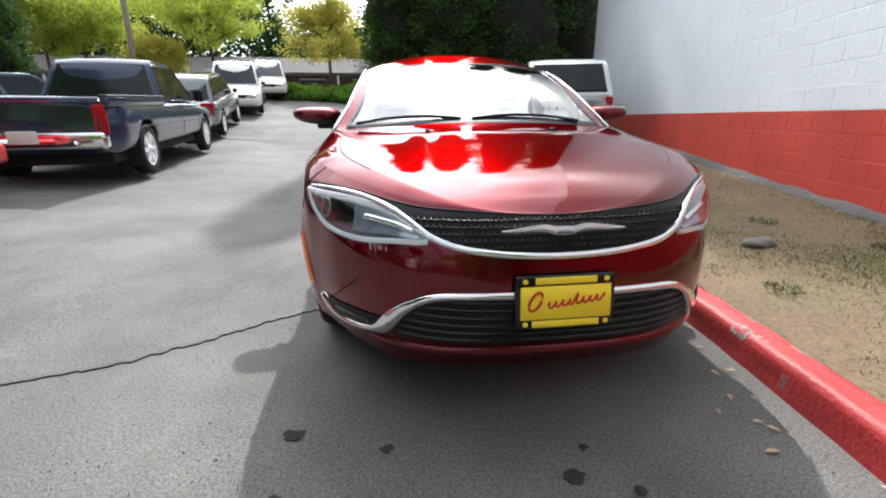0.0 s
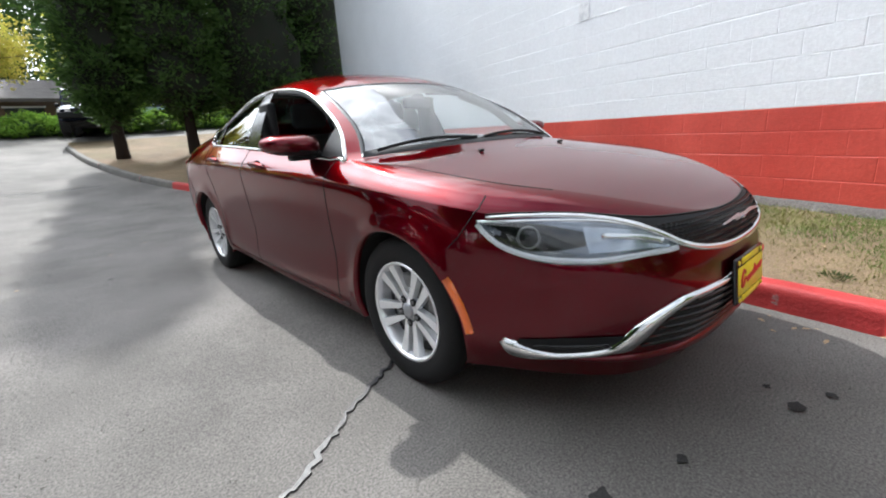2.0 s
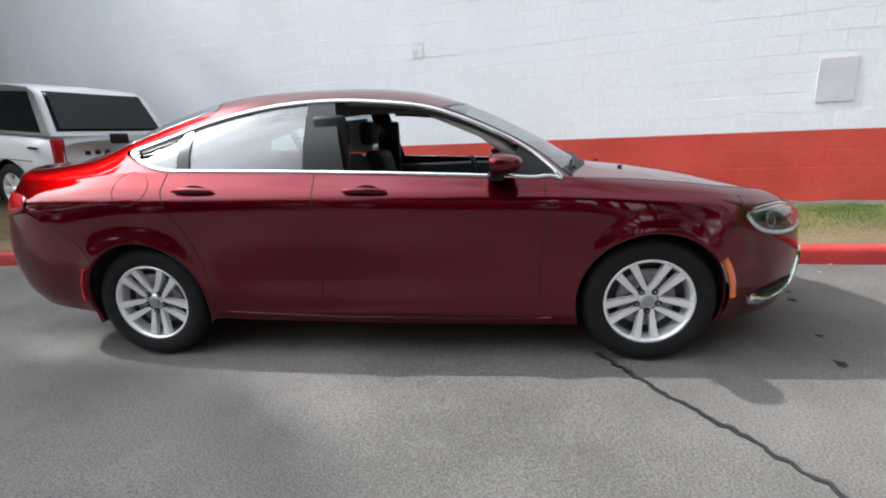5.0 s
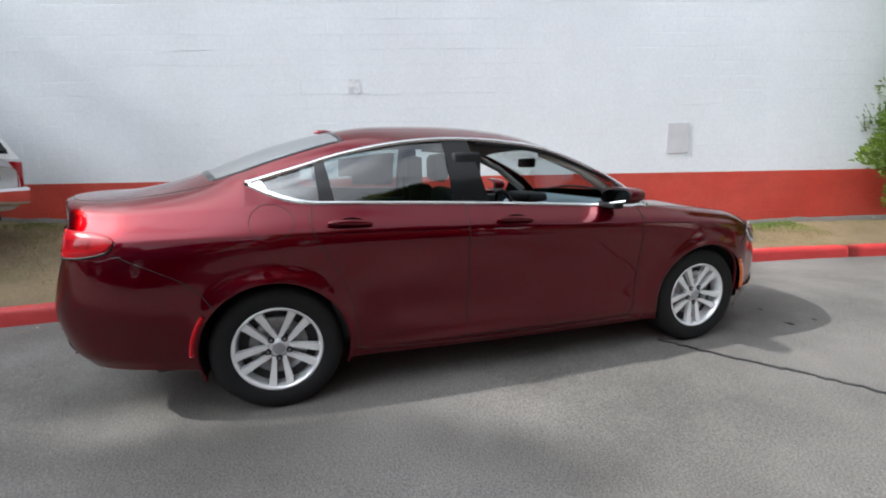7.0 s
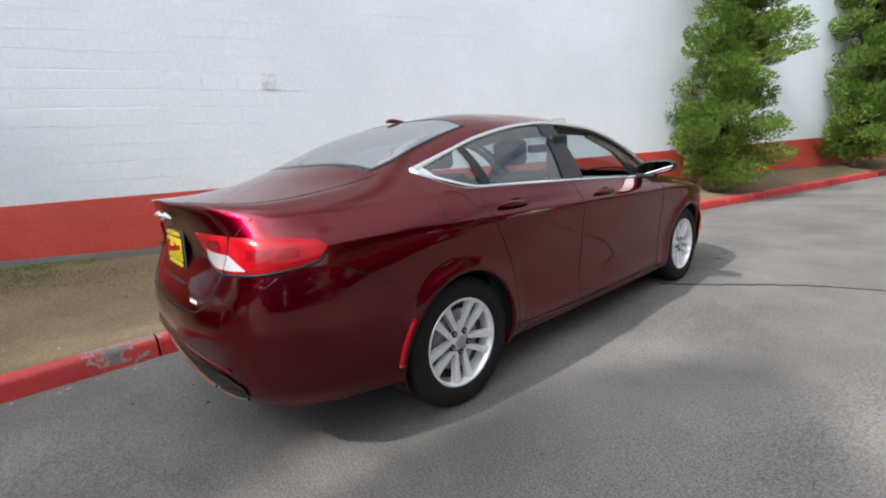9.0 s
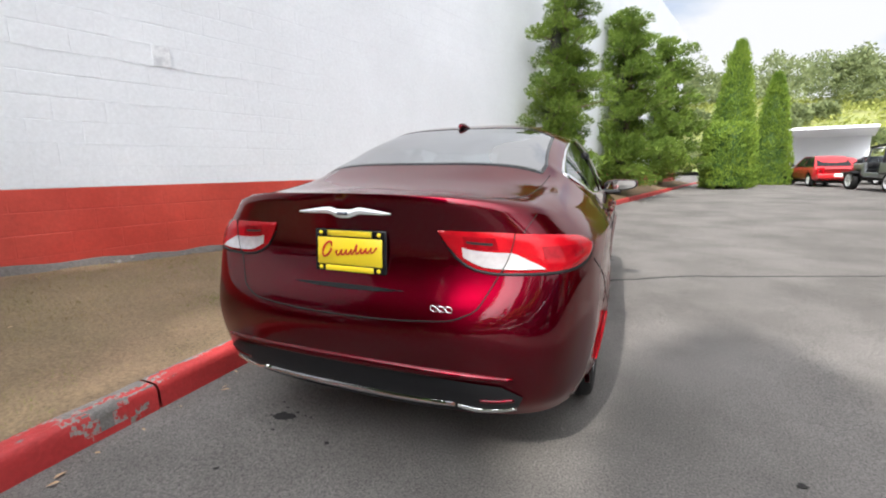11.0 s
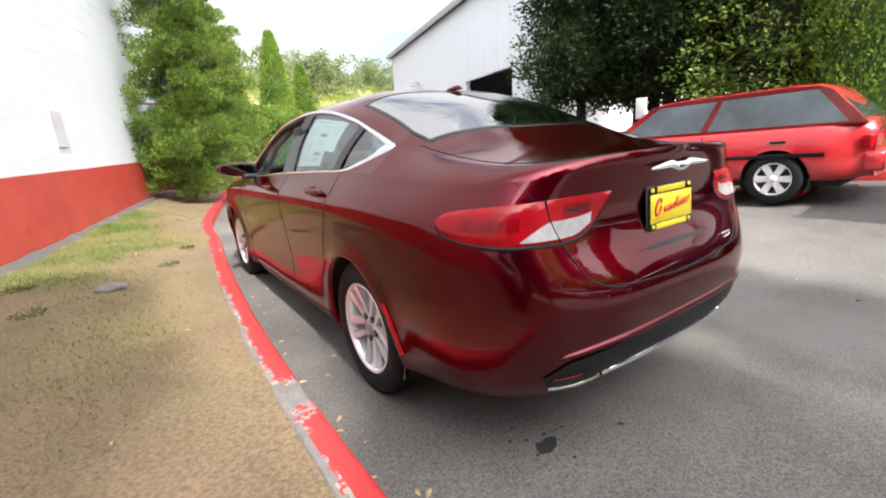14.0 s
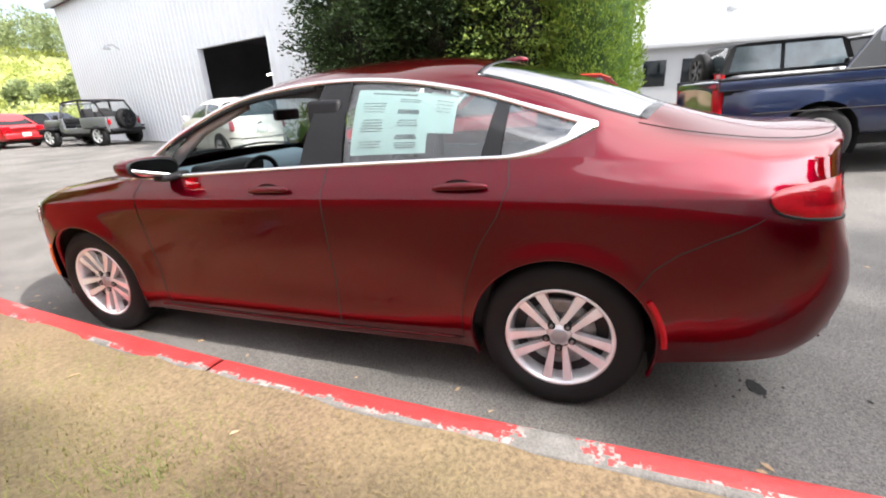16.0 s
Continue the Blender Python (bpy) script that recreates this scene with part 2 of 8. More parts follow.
def tube(points, radius, sides=8, closed=False, radii=None):
    """A tube along points, as verts and faces."""
    pts = [Vector(p) for p in points]
    verts, faces = [], []
    count = len(pts)
    ref = Vector((0, 0, 1))
    for i, p in enumerate(pts):
        a = pts[i - 1] if (i or closed) else pts[0]
        b = pts[(i + 1) % count] if (i < count - 1 or closed) else pts[-1]
        d = (b - a).normalized()
        side = d.cross(ref)
        if side.length < 1e-3:
            side = d.cross(Vector((1, 0, 0)))
        side.normalize()
        up = side.cross(d).normalized()
        r = radii[i] if radii else radius
        for k in range(sides):
            ang = 2 * math.pi * k / sides
            verts.append(p + r * (math.cos(ang) * side + math.sin(ang) * up))
    for i in range(count if closed else count - 1):
        j = (i + 1) % count
        for k in range(sides):
            q = (k + 1) % sides
            faces.append((i * sides + k, i * sides + q, j * sides + q, j * sides + k))
    if not closed:
        faces.append(tuple(range(sides))[::-1])
        faces.append(tuple(range((count - 1) * sides, count * sides)))
    return verts, faces


def merged(*geos):
    verts, faces = [], []
    for v, f in geos:
        base = len(verts)
        verts += [tuple(p) for p in v]
        faces += [tuple(base + i for i in q) for q in f]
    return verts, faces


def ribbon(points, normals, width, lift, thick=0.004, closed=False):
    """A flat bar along points that lie on a surface with the given normals."""
    pts = [Vector(p) for p in points]
    nrm = [Vector(q).normalized() for q in normals]
    verts, faces = [], []
    count = len(pts)
    widths = width if isinstance(width, (list, tuple)) else [width] * count
    for i, p in enumerate(pts):
        a = pts[i - 1] if (i or closed) else pts[0]
        b = pts[(i + 1) % count] if (i < count - 1 or closed) else pts[-1]
        d = (b - a).normalized()
        side = d.cross(nrm[i]).normalized()
        w = widths[i] / 2
        top, low = p + nrm[i] * lift, p + nrm[i] * (lift - thick)
        verts += [low - side * w, top - side * w * 0.8, top + side * w * 0.8, low + side * w]
    for i in range(count if closed else count - 1):
        j = (i + 1) % count
        for k in range(3):
            faces.append((i * 4 + k, i * 4 + k + 1, j * 4 + k + 1, j * 4 + k))
    if not closed:
        faces += [(0, 1, 2, 3), tuple(range((count - 1) * 4, count * 4))[::-1]]
    return verts, faces


def lathe(profile, sides=48, axis="x"):
    """Turns (radius, offset) pairs round an axis."""
    verts, faces = [], []
    for r, o in profile:
        for k in range(sides):
            a = 2 * math.pi * k / sides
            c, s = r * math.cos(a), r * math.sin(a)
            verts.append((o, c, s) if axis == "x" else (c, s, o))
    for i in range(len(profile) - 1):
        for k in range(sides):
            q = (k + 1) % sides
            faces.append((i * sides + k, i * sides + q, (i + 1) * sides + q, (i + 1) * sides + k))
    return verts, faces


def curve(table, t):
    """A smooth value at t from sorted (t, value...) rows."""
    rows = [tuple(r) for r in table]
    if t <= rows[0][0]:
        return np.array(rows[0][1:], float)
    if t >= rows[-1][0]:
        return np.array(rows[-1][1:], float)
    k = max(i for i in range(len(rows) - 1) if rows[i][0] <= t)
    x0, x1 = rows[k][0], rows[k + 1][0]
    p1, p2 = np.array(rows[k][1:], float), np.array(rows[k + 1][1:], float)
    h = x1 - x0
    m1 = (p2 - np.array(rows[k - 1][1:], float)) / (x1 - rows[k - 1][0]) if k else (p2 - p1) / h
    m2 = (np.array(rows[k + 2][1:], float) - p1) / (rows[k + 2][0] - x0) if k + 2 < len(rows) else (p2 - p1) / h
    u = (t - x0) / h
    return (2 * u**3 - 3 * u**2 + 1) * p1 + (u**3 - 2 * u**2 + u) * h * m1 + (-2 * u**3 + 3 * u**2) * p2 + (u**3 - u**2) * h * m2


def smooth01(u):
    u = min(1.0, max(0.0, u))
    return u * u * (3 - 2 * u)


# ---- the lie of the land ----
def ground(x, y):
    """Height of the road: flat round the sedan, rising to the far side and up the drive behind it."""
    t = max(0.0, -2.0 - x)
    cross = min(0.45, 0.085 * t * t / (t + 0.8)) * (1 - 0.62 * smooth01((2.5 - y) / 3))
    if y < 4:
        rise = 0.0
    elif y < 12:
        rise = 0.0085 * (y - 4) ** 2
    else:
        rise = 0.544 + 0.134 * (min(y, 24) - 12) + 0.01 * max(0, min(y, 60) - 24)
    return cross + rise


KERB = [(-40, -8.6), (-27, -4.9), (-13.3, -1.33), (-9, -0.30), (-6, 0.42), (-4.4, 0.74), (-3, 0.85), (-1.9, 0.975), (-0.4, 1.11), (0.8, 1.18),
        (2.2, 1.20), (4.2, 1.155), (6, 0.90), (7.6, 0.45), (9, 0.06), (11, -0.45), (14, -1.0), (17, -1.25)]
WALL_X, WALL_SLOPE, WALL_TOP, STRIPE = 3.40, 0.264, 9.0, 1.08


def kerb_x(y):
    return float(curve(KERB, y)[0])


def wall_x(y):
    return WALL_X + WALL_SLOPE * y


BASE_Z = [(-28, 0.30), (-8, 0.30), (-3, 0.24), (0, 0.29), (3.4, 0.45), (6, 0.58), (9, 0.80), (11.4, 1.05)]


def lawn_z(x, y):
    """Height of the grass strip between kerb and wall."""
    a, b = kerb_x(y) + 0.16, wall_x(y)
    u = min(1.0, max(0.0, (x - a) / max(0.3, b - a)))
    edge = 0.135 + ground(1.3, y)
    z = edge + (float(curve(BASE_Z, y)[0]) - edge) * smooth01(u) if y < 11.4 else edge + 0.1 * u
    return z + 0.02 * noise.noise((x * 1.7, y * 1.7, 3)) + 0.008 * noise.noise((x * 9, y * 9, 1))


def ground_sheet():
    def lines(lo, hi, fine_lo, fine_hi, step):
        out = list(np.arange(fine_lo, fine_hi + 1e-6, step))
        v, d = fine_hi, step
        while v < hi:
            d *= 1.35
            v += d
            out.append(min(v, hi))
        v, d = fine_lo, step
        while v > lo:
            d *= 1.35
            v -= d
            out.insert(0, max(v, lo))
        return out
    xs, ys = lines(-900, 900, -12, 6, 0.35), lines(-900, 900, -14, 26, 0.4)
    verts = [(x, y, ground(x, y) + 0.006 * noise.noise((x * 0.5, y * 0.5, 0))) for y in ys for x in xs]
    w = len(xs)
    faces = [(j * w + i, j * w + i + 1, (j + 1) * w + i + 1, (j + 1) * w + i) for j in range(len(ys) - 1) for i in range(w - 1)]
    ob = part("ground", (verts, faces), M["asphalt"])
    return tagged(ob, "grey weathered asphalt drive with fine aggregate", "ground", kind="structure")


ground_sheet()


def blob(cx, cy, r, lift, seed, squash=1.0, spots=0):
    """A ragged flat patch on the road, with a few crumbs round it."""
    rng = random.Random(seed)
    verts, faces = [], []

    def one(px, py, rad, n=30):
        base = len(verts)
        verts.append((px, py, ground(px, py) + lift + 0.001))
        for k in range(n):
            a = 2 * math.pi * k / n
            q = rad * (0.8 + 0.5 * noise.noise((math.cos(a) * 1.2 + seed, math.sin(a) * 1.2, px)) + rng.uniform(-0.05, 0.05))
            x, y = px + q * math.cos(a), py + q * math.sin(a) * squash
            verts.append((x, y, ground(x, y) + lift))
        for k in range(n):
            faces.append((base, base + 1 + k, base + 1 + (k + 1) % n))
    one(cx, cy, r)
    for _ in range(spots):
        a, d = rng.uniform(0, 6.28), r * rng.uniform(1.0, 3.2)
        one(cx + d * math.cos(a), cy + d * math.sin(a), r * rng.uniform(0.05, 0.2), 6)
    return verts, faces


def road_marks():
    spots = [(-0.02, -2.63, 0.05, 0), (0.15, -2.71, 0.035, 0), (-0.58, -2.44, 0.03, 0), (0.06, -2.52, 0.025, 0), (-0.9, -2.33, 0.05, 0), (0.53, 2.66, 0.02, 0),
             (0.54, 2.24, 0.075, 22), (0.2, 2.35, 0.02, 3), (-0.9, -2.6, 0.03, 0), (-1.7, 1.9, 0.03, 0), (-2.1, 2.6, 0.03, 0)]
    for k, (x, y, r, n) in enumerate(spots):
        ob = part("oil_stain", blob(x, y, r * 0.8, 0.0075, 40 + k, 0.8, n), M["stain"])
        tagged(ob, "dark oily stain with crumbs on the asphalt", "stain", "stains on the road", "structure")
    rng = random.Random(5)
    way = [(-0.80, -1.17), (-1.0, -1.27), (-1.24, -1.41), (-1.52, -1.60), (-1.75, -1.735), (-2.1, -1.84), (-2.7, -2.02), (-3.4, -2.2), (-4.4, -2.5)]
    pts, wid = [], []
    for a, b in zip(way, way[1:]):
        for k in range(10):
            u = k / 10
            x, y = a[0] + (b[0] - a[0]) * u + rng.uniform(-0.012, 0.012), a[1] + (b[1] - a[1]) * u + rng.uniform(-0.012, 0.012)
            pts.append((x, y, ground(x, y)))
            wid.append(rng.uniform(0.014, 0.034) * (1.0 if x > -1.9 else 0.6))
    ob = part("road_crack", ribbon(pts, [(0, 0, 1)] * len(pts), wid, 0.007, 0.02), M["sealer"], smooth=False)
    tagged(ob, "long crack filled with dark glossy sealer", "crack", kind="structure")
    # a cold joint across the drive farther up
    for y0, x0, x1 in ((10.3, -6, -1.0),):
        pts = []
        for k in range(40):
            x = x0 + (x1 - x0) * k / 39
            y = y0 + 0.03 * noise.noise((x * 3, y0, 2)) + 0.06 * x
            pts.append((x, y, ground(x, y)))
        ob = part("road_joint", ribbon(pts, [(0, 0, 1)] * len(pts), 0.02, 0.008, 0.02), M["chalk"])
        tagged(ob, "thin pale worn joint across the asphalt", "crack", "joints in the road", "structure")


road_marks()


# ---- kerb ----
def kerb_run():
    kerb = thing("kerb", "red painted concrete kerb, worn to bare concrete in places", "kerb", kind="structure")
    prof = [(0.0, -0.05), (0.004, 0.0), (0.007, 0.035), (0.010, 0.07), (0.012, 0.105), (0.022, 0.132), (0.034, 0.139), (0.045, 0.142), (0.06, 0.1425), (0.075, 0.143), (0.09, 0.143), (0.105, 0.143), (0.12, 0.143), (0.135, 0.141), (0.15, 0.136), (0.16, 0.05)]
    joints = [-30, -26, -22, -18.4, -15.8, -13.2, -10.6, -8.0, -5.42, -2.82, -0.21, 2.41, 5.0, 7.6, 10.2, 12.8, 15.4, 17]
    for a, b in zip(joints, joints[1:]):
        n = max(6, int((b - a) / (0.01 if -0.3 < a < 2.5 else 0.03))) if -6 < a < 4 else 14
        verts, faces, bare = [], [], []
        for i in range(n + 1):
            y = a + 0.006 + (b - a - 0.012) * i / n
            x = kerb_x(y)
            tx, ty = kerb_x(y + 0.05) - kerb_x(y - 0.05), 0.1
            ln = math.hypot(tx, ty)
            nx, ny = ty / ln, -tx / ln
            for o, h in prof:
                w = 0.004 * noise.noise((y * 6, o * 30, h * 20))
                end = 0.006 if i in (0, n) and h > 0.1 else 0
                verts.append((x + nx * (o + w), y + ny * (o + w), h + ground(1.3, y) + w - end))
        m = len(prof)
        for i in range(n):
            y = a + (b - a) * (i + 0.5) / n
            for k in range(m - 1):
                faces.append((i * m + k, i * m + k + 1, (i + 1) * m + k + 1, (i + 1) * m + k))
                rag = 0.10 * noise.noise((y * 9, k * 0.5, 7)) + 0.05 * noise.noise((y * 31, k * 1.3, 2))
                o = prof[k][0] * 1.2

                def worn(g):
                    return (1.24 + rag + (.16 - o) * .5 - g < y < 1.56 + rag + g and k >= 5) or (2.40 + rag - g < y < 2.82 + rag + g and o > .07 + rag - g) \
                        or (2.58 + rag - g < y < 2.74 + rag + g and 1 < k < 8) or y > 8.8 or k >= m - 2 or (-.6 < y < 2.6 and prof[k][0] > .112 + .25 * rag - .3 * g) or (k >= m - 4 and noise.noise((y * 2.5, 0, 5)) + rag * 3 > 0.24 - 4 * g) \
                        or (-2.12 + rag * .5 - g < y < -2.05 + rag * .5 + g and 3 < k < 8)
                bare.append(1 if worn(-0.02) else (2 if worn(0.035) else 0))
        faces += [tuple(range(m)), tuple(range(n * m, n * m + m))[::-1]]
        bare += [0, 0]
        ob = part("kerb_stone", (verts, faces), [M["kerb_red"], M["kerb_bare"], M["kerb_worn"]], kerb)
        ob.data.polygons.foreach_set("material_index", bare)


kerb_run()


# ---- lawn strip ----
def lawn():
    ys = list(np.arange(-28, 18.01, 0.2))
    n = 26
    verts, faces = [], []
    for y in ys:
        a = kerb_x(y) + 0.135
        b = wall_x(y) + 0.02 if y < 11.3 else 16.0
        for i in range(n):
            u = (i / (n - 1)) ** (1.0 if y < 11.3 else 1.6)
            x = a + (b - a) * u
            verts.append((x, y, lawn_z(x, y)))
    for j in range(len(ys) - 1):
        for i in range(n - 1):
            faces.append((j * n + i, j * n + i + 1, (j + 1) * n + i + 1, (j + 1) * n + i))
    ob = part("lawn", (verts, faces), M["soil"])
    tagged(ob, "dry patchy lawn strip of brown soil and straw", "lawn", kind="structure")
    # blades
    rng = random.Random(11)
    blades = {False: ([], []), True: ([], [])}
    while len(blades[False][1]) + len(blades[True][1]) < 105000:
        y = rng.uniform(-6, 6) if rng.random() < 0.85 else rng.uniform(-16, 12)
        a, b = kerb_x(y) + 0.15, wall_x(y) - 0.03
        x = a + (b - a) * rng.random()
        u = (x - a) / (b - a)
        green = noise.noise((x * 0.8, y * 0.8, 9)) + 0.95 * u - 0.50 + (0.25 if y < -2 else 0)
        thick = 0.5 + 0.5 * noise.noise((x * 2.6, y * 2.6, 4)) + green * 0.7
        if rng.random() > thick * 0.9:
            continue
        h = rng.uniform(0.006, 0.02) * (1 + max(0, green) * 1.8)
        ang, lean = rng.uniform(0, 6.28), rng.uniform(0.2, 1.3)
        w = rng.uniform(0.0015, 0.003)
        z = lawn_z(x, y) - 0.003
        dx, dy = math.cos(ang), math.sin(ang)
        lush = green + rng.uniform(-0.2, 0.2) > 0.34
        verts, faces = blades[lush]
        base = len(verts)
        verts += [(x - dy * w, y + dx * w, z), (x + dy * w, y - dx * w, z), (x + dx * h * lean, y + dy * h * lean, z + h)]
        faces.append((base, base + 1, base + 2))
    ob = part("dry_grass", blades[False], M["straw"], smooth=False)
    tagged(ob, "sparse dry grass blades on the lawn strip", "grass", kind="stuff")
    ob = part("green_grass", blades[True], M["grass_green"], smooth=False)
    tagged(ob, "short green grass blades near the wall", "grass", kind="stuff")


lawn()


# ---- block wall ----
def block_mesh(name, w, h, mat, seed):
    """A painted block face with soft worn edges, standing proud of the joints."""
    rng = random.Random(seed)
    c, d = 0.005, 0.0020
    verts = []
    for inset, y in ((0.0, 0.0), (c, -d)):
        for sx, sz in ((-1, -1), (1, -1), (1, 1), (-1, 1)):
            verts.append((sx * (w / 2 - inset) + rng.uniform(-0.0012, 0.0012), y + rng.uniform(-0.0008, 0.0008), sz * (h / 2 - inset) + rng.uniform(-0.0012, 0.0012)))
    faces = [(0, 1, 5, 4), (1, 2, 6, 5), (2, 3, 7, 6), (3, 0, 4, 7), (4, 5, 6, 7)]
    return verts, faces


def block_wall():
    turn = math.degrees(math.atan2(1, WALL_SLOPE))
    size = math.hypot(1, WALL_SLOPE)
    m = pose(WALL_X, 0, 0, 0, 0, turn) @ pose(0, 0, 0, 0, 0, 180)
    # local x runs along the wall towards -y, local -y faces the road
    lo, hi = -11.4 * size, 28.4 * size
    wall = part("wall_east", bevel_box(lo, hi, 0.0, 0.22, -0.4, STRIPE - 0.004, 0), M["mortar_red"], smooth=False)
    wall.matrix_basis = m
    tagged(wall, "painted concrete block wall, white above a red band", "wall", kind="structure")
    upper = part("wall_east_upper", bevel_box(lo, hi, 0.0, 0.22, STRIPE - 0.004, WALL_TOP, 0), M["mortar_white"], smooth=False)
    upper.matrix_basis = m
    tagged(upper, "upper part of the white painted block wall", "wall", kind="structure")
    side = part("wall_north_return", bevel_box(lo, lo + 0.22, 0.22, 14.0, -0.4, WALL_TOP, 0), M["wall_white"], smooth=False)
    side.matrix_basis = m
    tagged(side, "end wall of the painted block building", "wall", kind="structure")
    far = part("wall_south_return", bevel_box(hi - 0.22, hi, 0.22, 14.0, -0.4, WALL_TOP, 0), M["wall_white"], smooth=False)
    far.matrix_basis = m
    tagged(far, "far end wall of the painted block building", "wall", kind="structure")
    roof = part("roof", bevel_box(lo, hi, 0.22, 14.0, WALL_TOP - 0.5, WALL_TOP - 0.2, 0), M["kerb_bare"], smooth=False)
    roof.matrix_basis = m
    tagged(roof, "flat roof of the block building", "roof", kind="structure")
    w, h = 0.40, 0.20
    singles = {}
    for red in (0, 1):
        singles[red] = []
        for k in range(4):
            v, f = block_mesh("b", w - 0.001, h - 0.005, None, 50 + k)
            me = bpy.data.meshes.new("block")
            me.from_pydata(v, [], f)
            me.materials.append(M["wall_red"] if red else M["wall_white"])
            singles[red].append(me)
    rest = {0: ([], []), 1: ([], [])}
    rng = random.Random(3)
    course = -4
    while STRIPE + course * h < WALL_TOP - h:
        zc = STRIPE + (course + 0.5) * h
        red = 1 if course < 0 else 0
        off = 0.0 if course % 2 else w / 2
        x = lo + off + w / 2
        while x < hi - w / 2:
            proud = rng.uniform(-0.0005, 0.0005)
            y_world = -x / size
            if -4.2 < y_world < 5.2 and zc < 2.5:
                ob = new("block", singles[red][rng.randrange(4)])
                ob.parent = wall if red else upper
                ob.location = (x, proud, zc)
            else:
                v, f = block_mesh("b", w - 0.001, h - 0.005, None, rng.randrange(1 << 20))
                vv, ff = rest[red]
                base = len(vv)
                vv += [(p[0] + x, p[1] + proud, p[2] + zc) for p in v]
                ff += [tuple(base + i for i in q) for q in f]
            x += w
        course += 1
    for red in (0, 1):
        ob = part("blockwork", rest[red], M["wall_red"] if red else M["wall_white"], wall if red else upper, smooth=False)
        tagged(ob, kind="stuff")
    # proud smears of mortar along the bed joints, painted over
    beads = []
    for k, ln in enumerate((.22, .38, .55, .8, 1.15)):
        bv, bf = [], []
        n = 8
        for i in range(n + 1):
            x = -ln / 2 + ln * i / n
            t = (1 if 0 < i < n else .25) * rng.uniform(.55, 1.15)
            zz = rng.uniform(-.0018, .0018)
            bv += [(x, 0.0, zz + .0046 * t), (x, -.0026 * t, zz - .0008), (x, 0.0, zz - .0030 * t)]
        for i in range(n):
            bf += [(i * 3, i * 3 + 3, i * 3 + 4, i * 3 + 1), (i * 3 + 1, i * 3 + 4, i * 3 + 5, i * 3 + 2)]
        me = bpy.data.meshes.new("mortar_bead")
        me.from_pydata(bv, [], bf)
        me.materials.append(M["wall_white"])
        beads.append((me, ln))
    for course in range(1, 17):
        x = -7.4 * size + rng.uniform(0, 1.2)
        while x < 6.6 * size:
            me, ln = beads[rng.randrange(5)]
            if rng.random() < .62:
                ob = new("mortar_bead", me)
                ob.parent = upper
                ob.location = (x + ln / 2, -.0022, STRIPE + course * h + rng.uniform(-.002, .002))
            x += ln + (rng.uniform(.02, .12) if rng.random() < .5 else rng.uniform(.4, 1.6))
    # ragged footing along the foot of the wall
    verts, faces = [], []
    ys = list(np.arange(-12, 11, 0.09))
    for i, y in enumerate(ys):
        xw = wall_x(y)
        z = float(curve(BASE_Z, y)[0])
        r1, r2 = 0.5 + 0.5 * noise.noise((y * 3, 0, 0)), 0.5 + 0.5 * noise.noise((y * 7, 5, 0))
        verts += [(xw - 0.008, y, z + 0.035 + 0.05 * r1), (xw - 0.03 - 0.03 * r2, y, z + 0.03 + 0.03 * r2), (xw - 0.09 - 0.06 * r1, y, z - 0.02)]
        if i:
            b = i * 3
            faces += [(b - 3, b - 2, b + 1, b), (b - 2, b - 1, b + 2, b + 1)]
    ob = part("footing", (verts, faces), M["footing"])
    tagged(ob, "rough bare concrete footing along the wall", "footing", kind="structure")
    # cover plate, patch and old marks on the wall
    plate = part("cover_plate", bevel_box(-0.165, 0.165, -0.008, 0.0, -0.22, 0.22, 0.002), M["panel_grey"], smooth=False)
    plate.matrix_basis = m @ Matrix.Translation((4.222 * size, -0.006, 1.59))
    tagged(plate, "pale grey metal cover plate on the white wall", "cover plate")
    patch = bevel_box(-.085, .085, -.0035, .002, -.10, .10, .002)
    for v in patch.verts:
        v.co += Vector((.010 * noise.noise(v.co * 9), 0, .012 * noise.noise(v.co * 11 + Vector((3, 1, 2)))))
    ob = part("wall_patch", patch, M["wall_patch"], smooth=False)
    ob.matrix_basis = m @ Matrix.Translation((-0.426 * size, -0.006, 2.38))
    tagged(ob, "square plaster patch under the white paint", "patch")


block_wall()


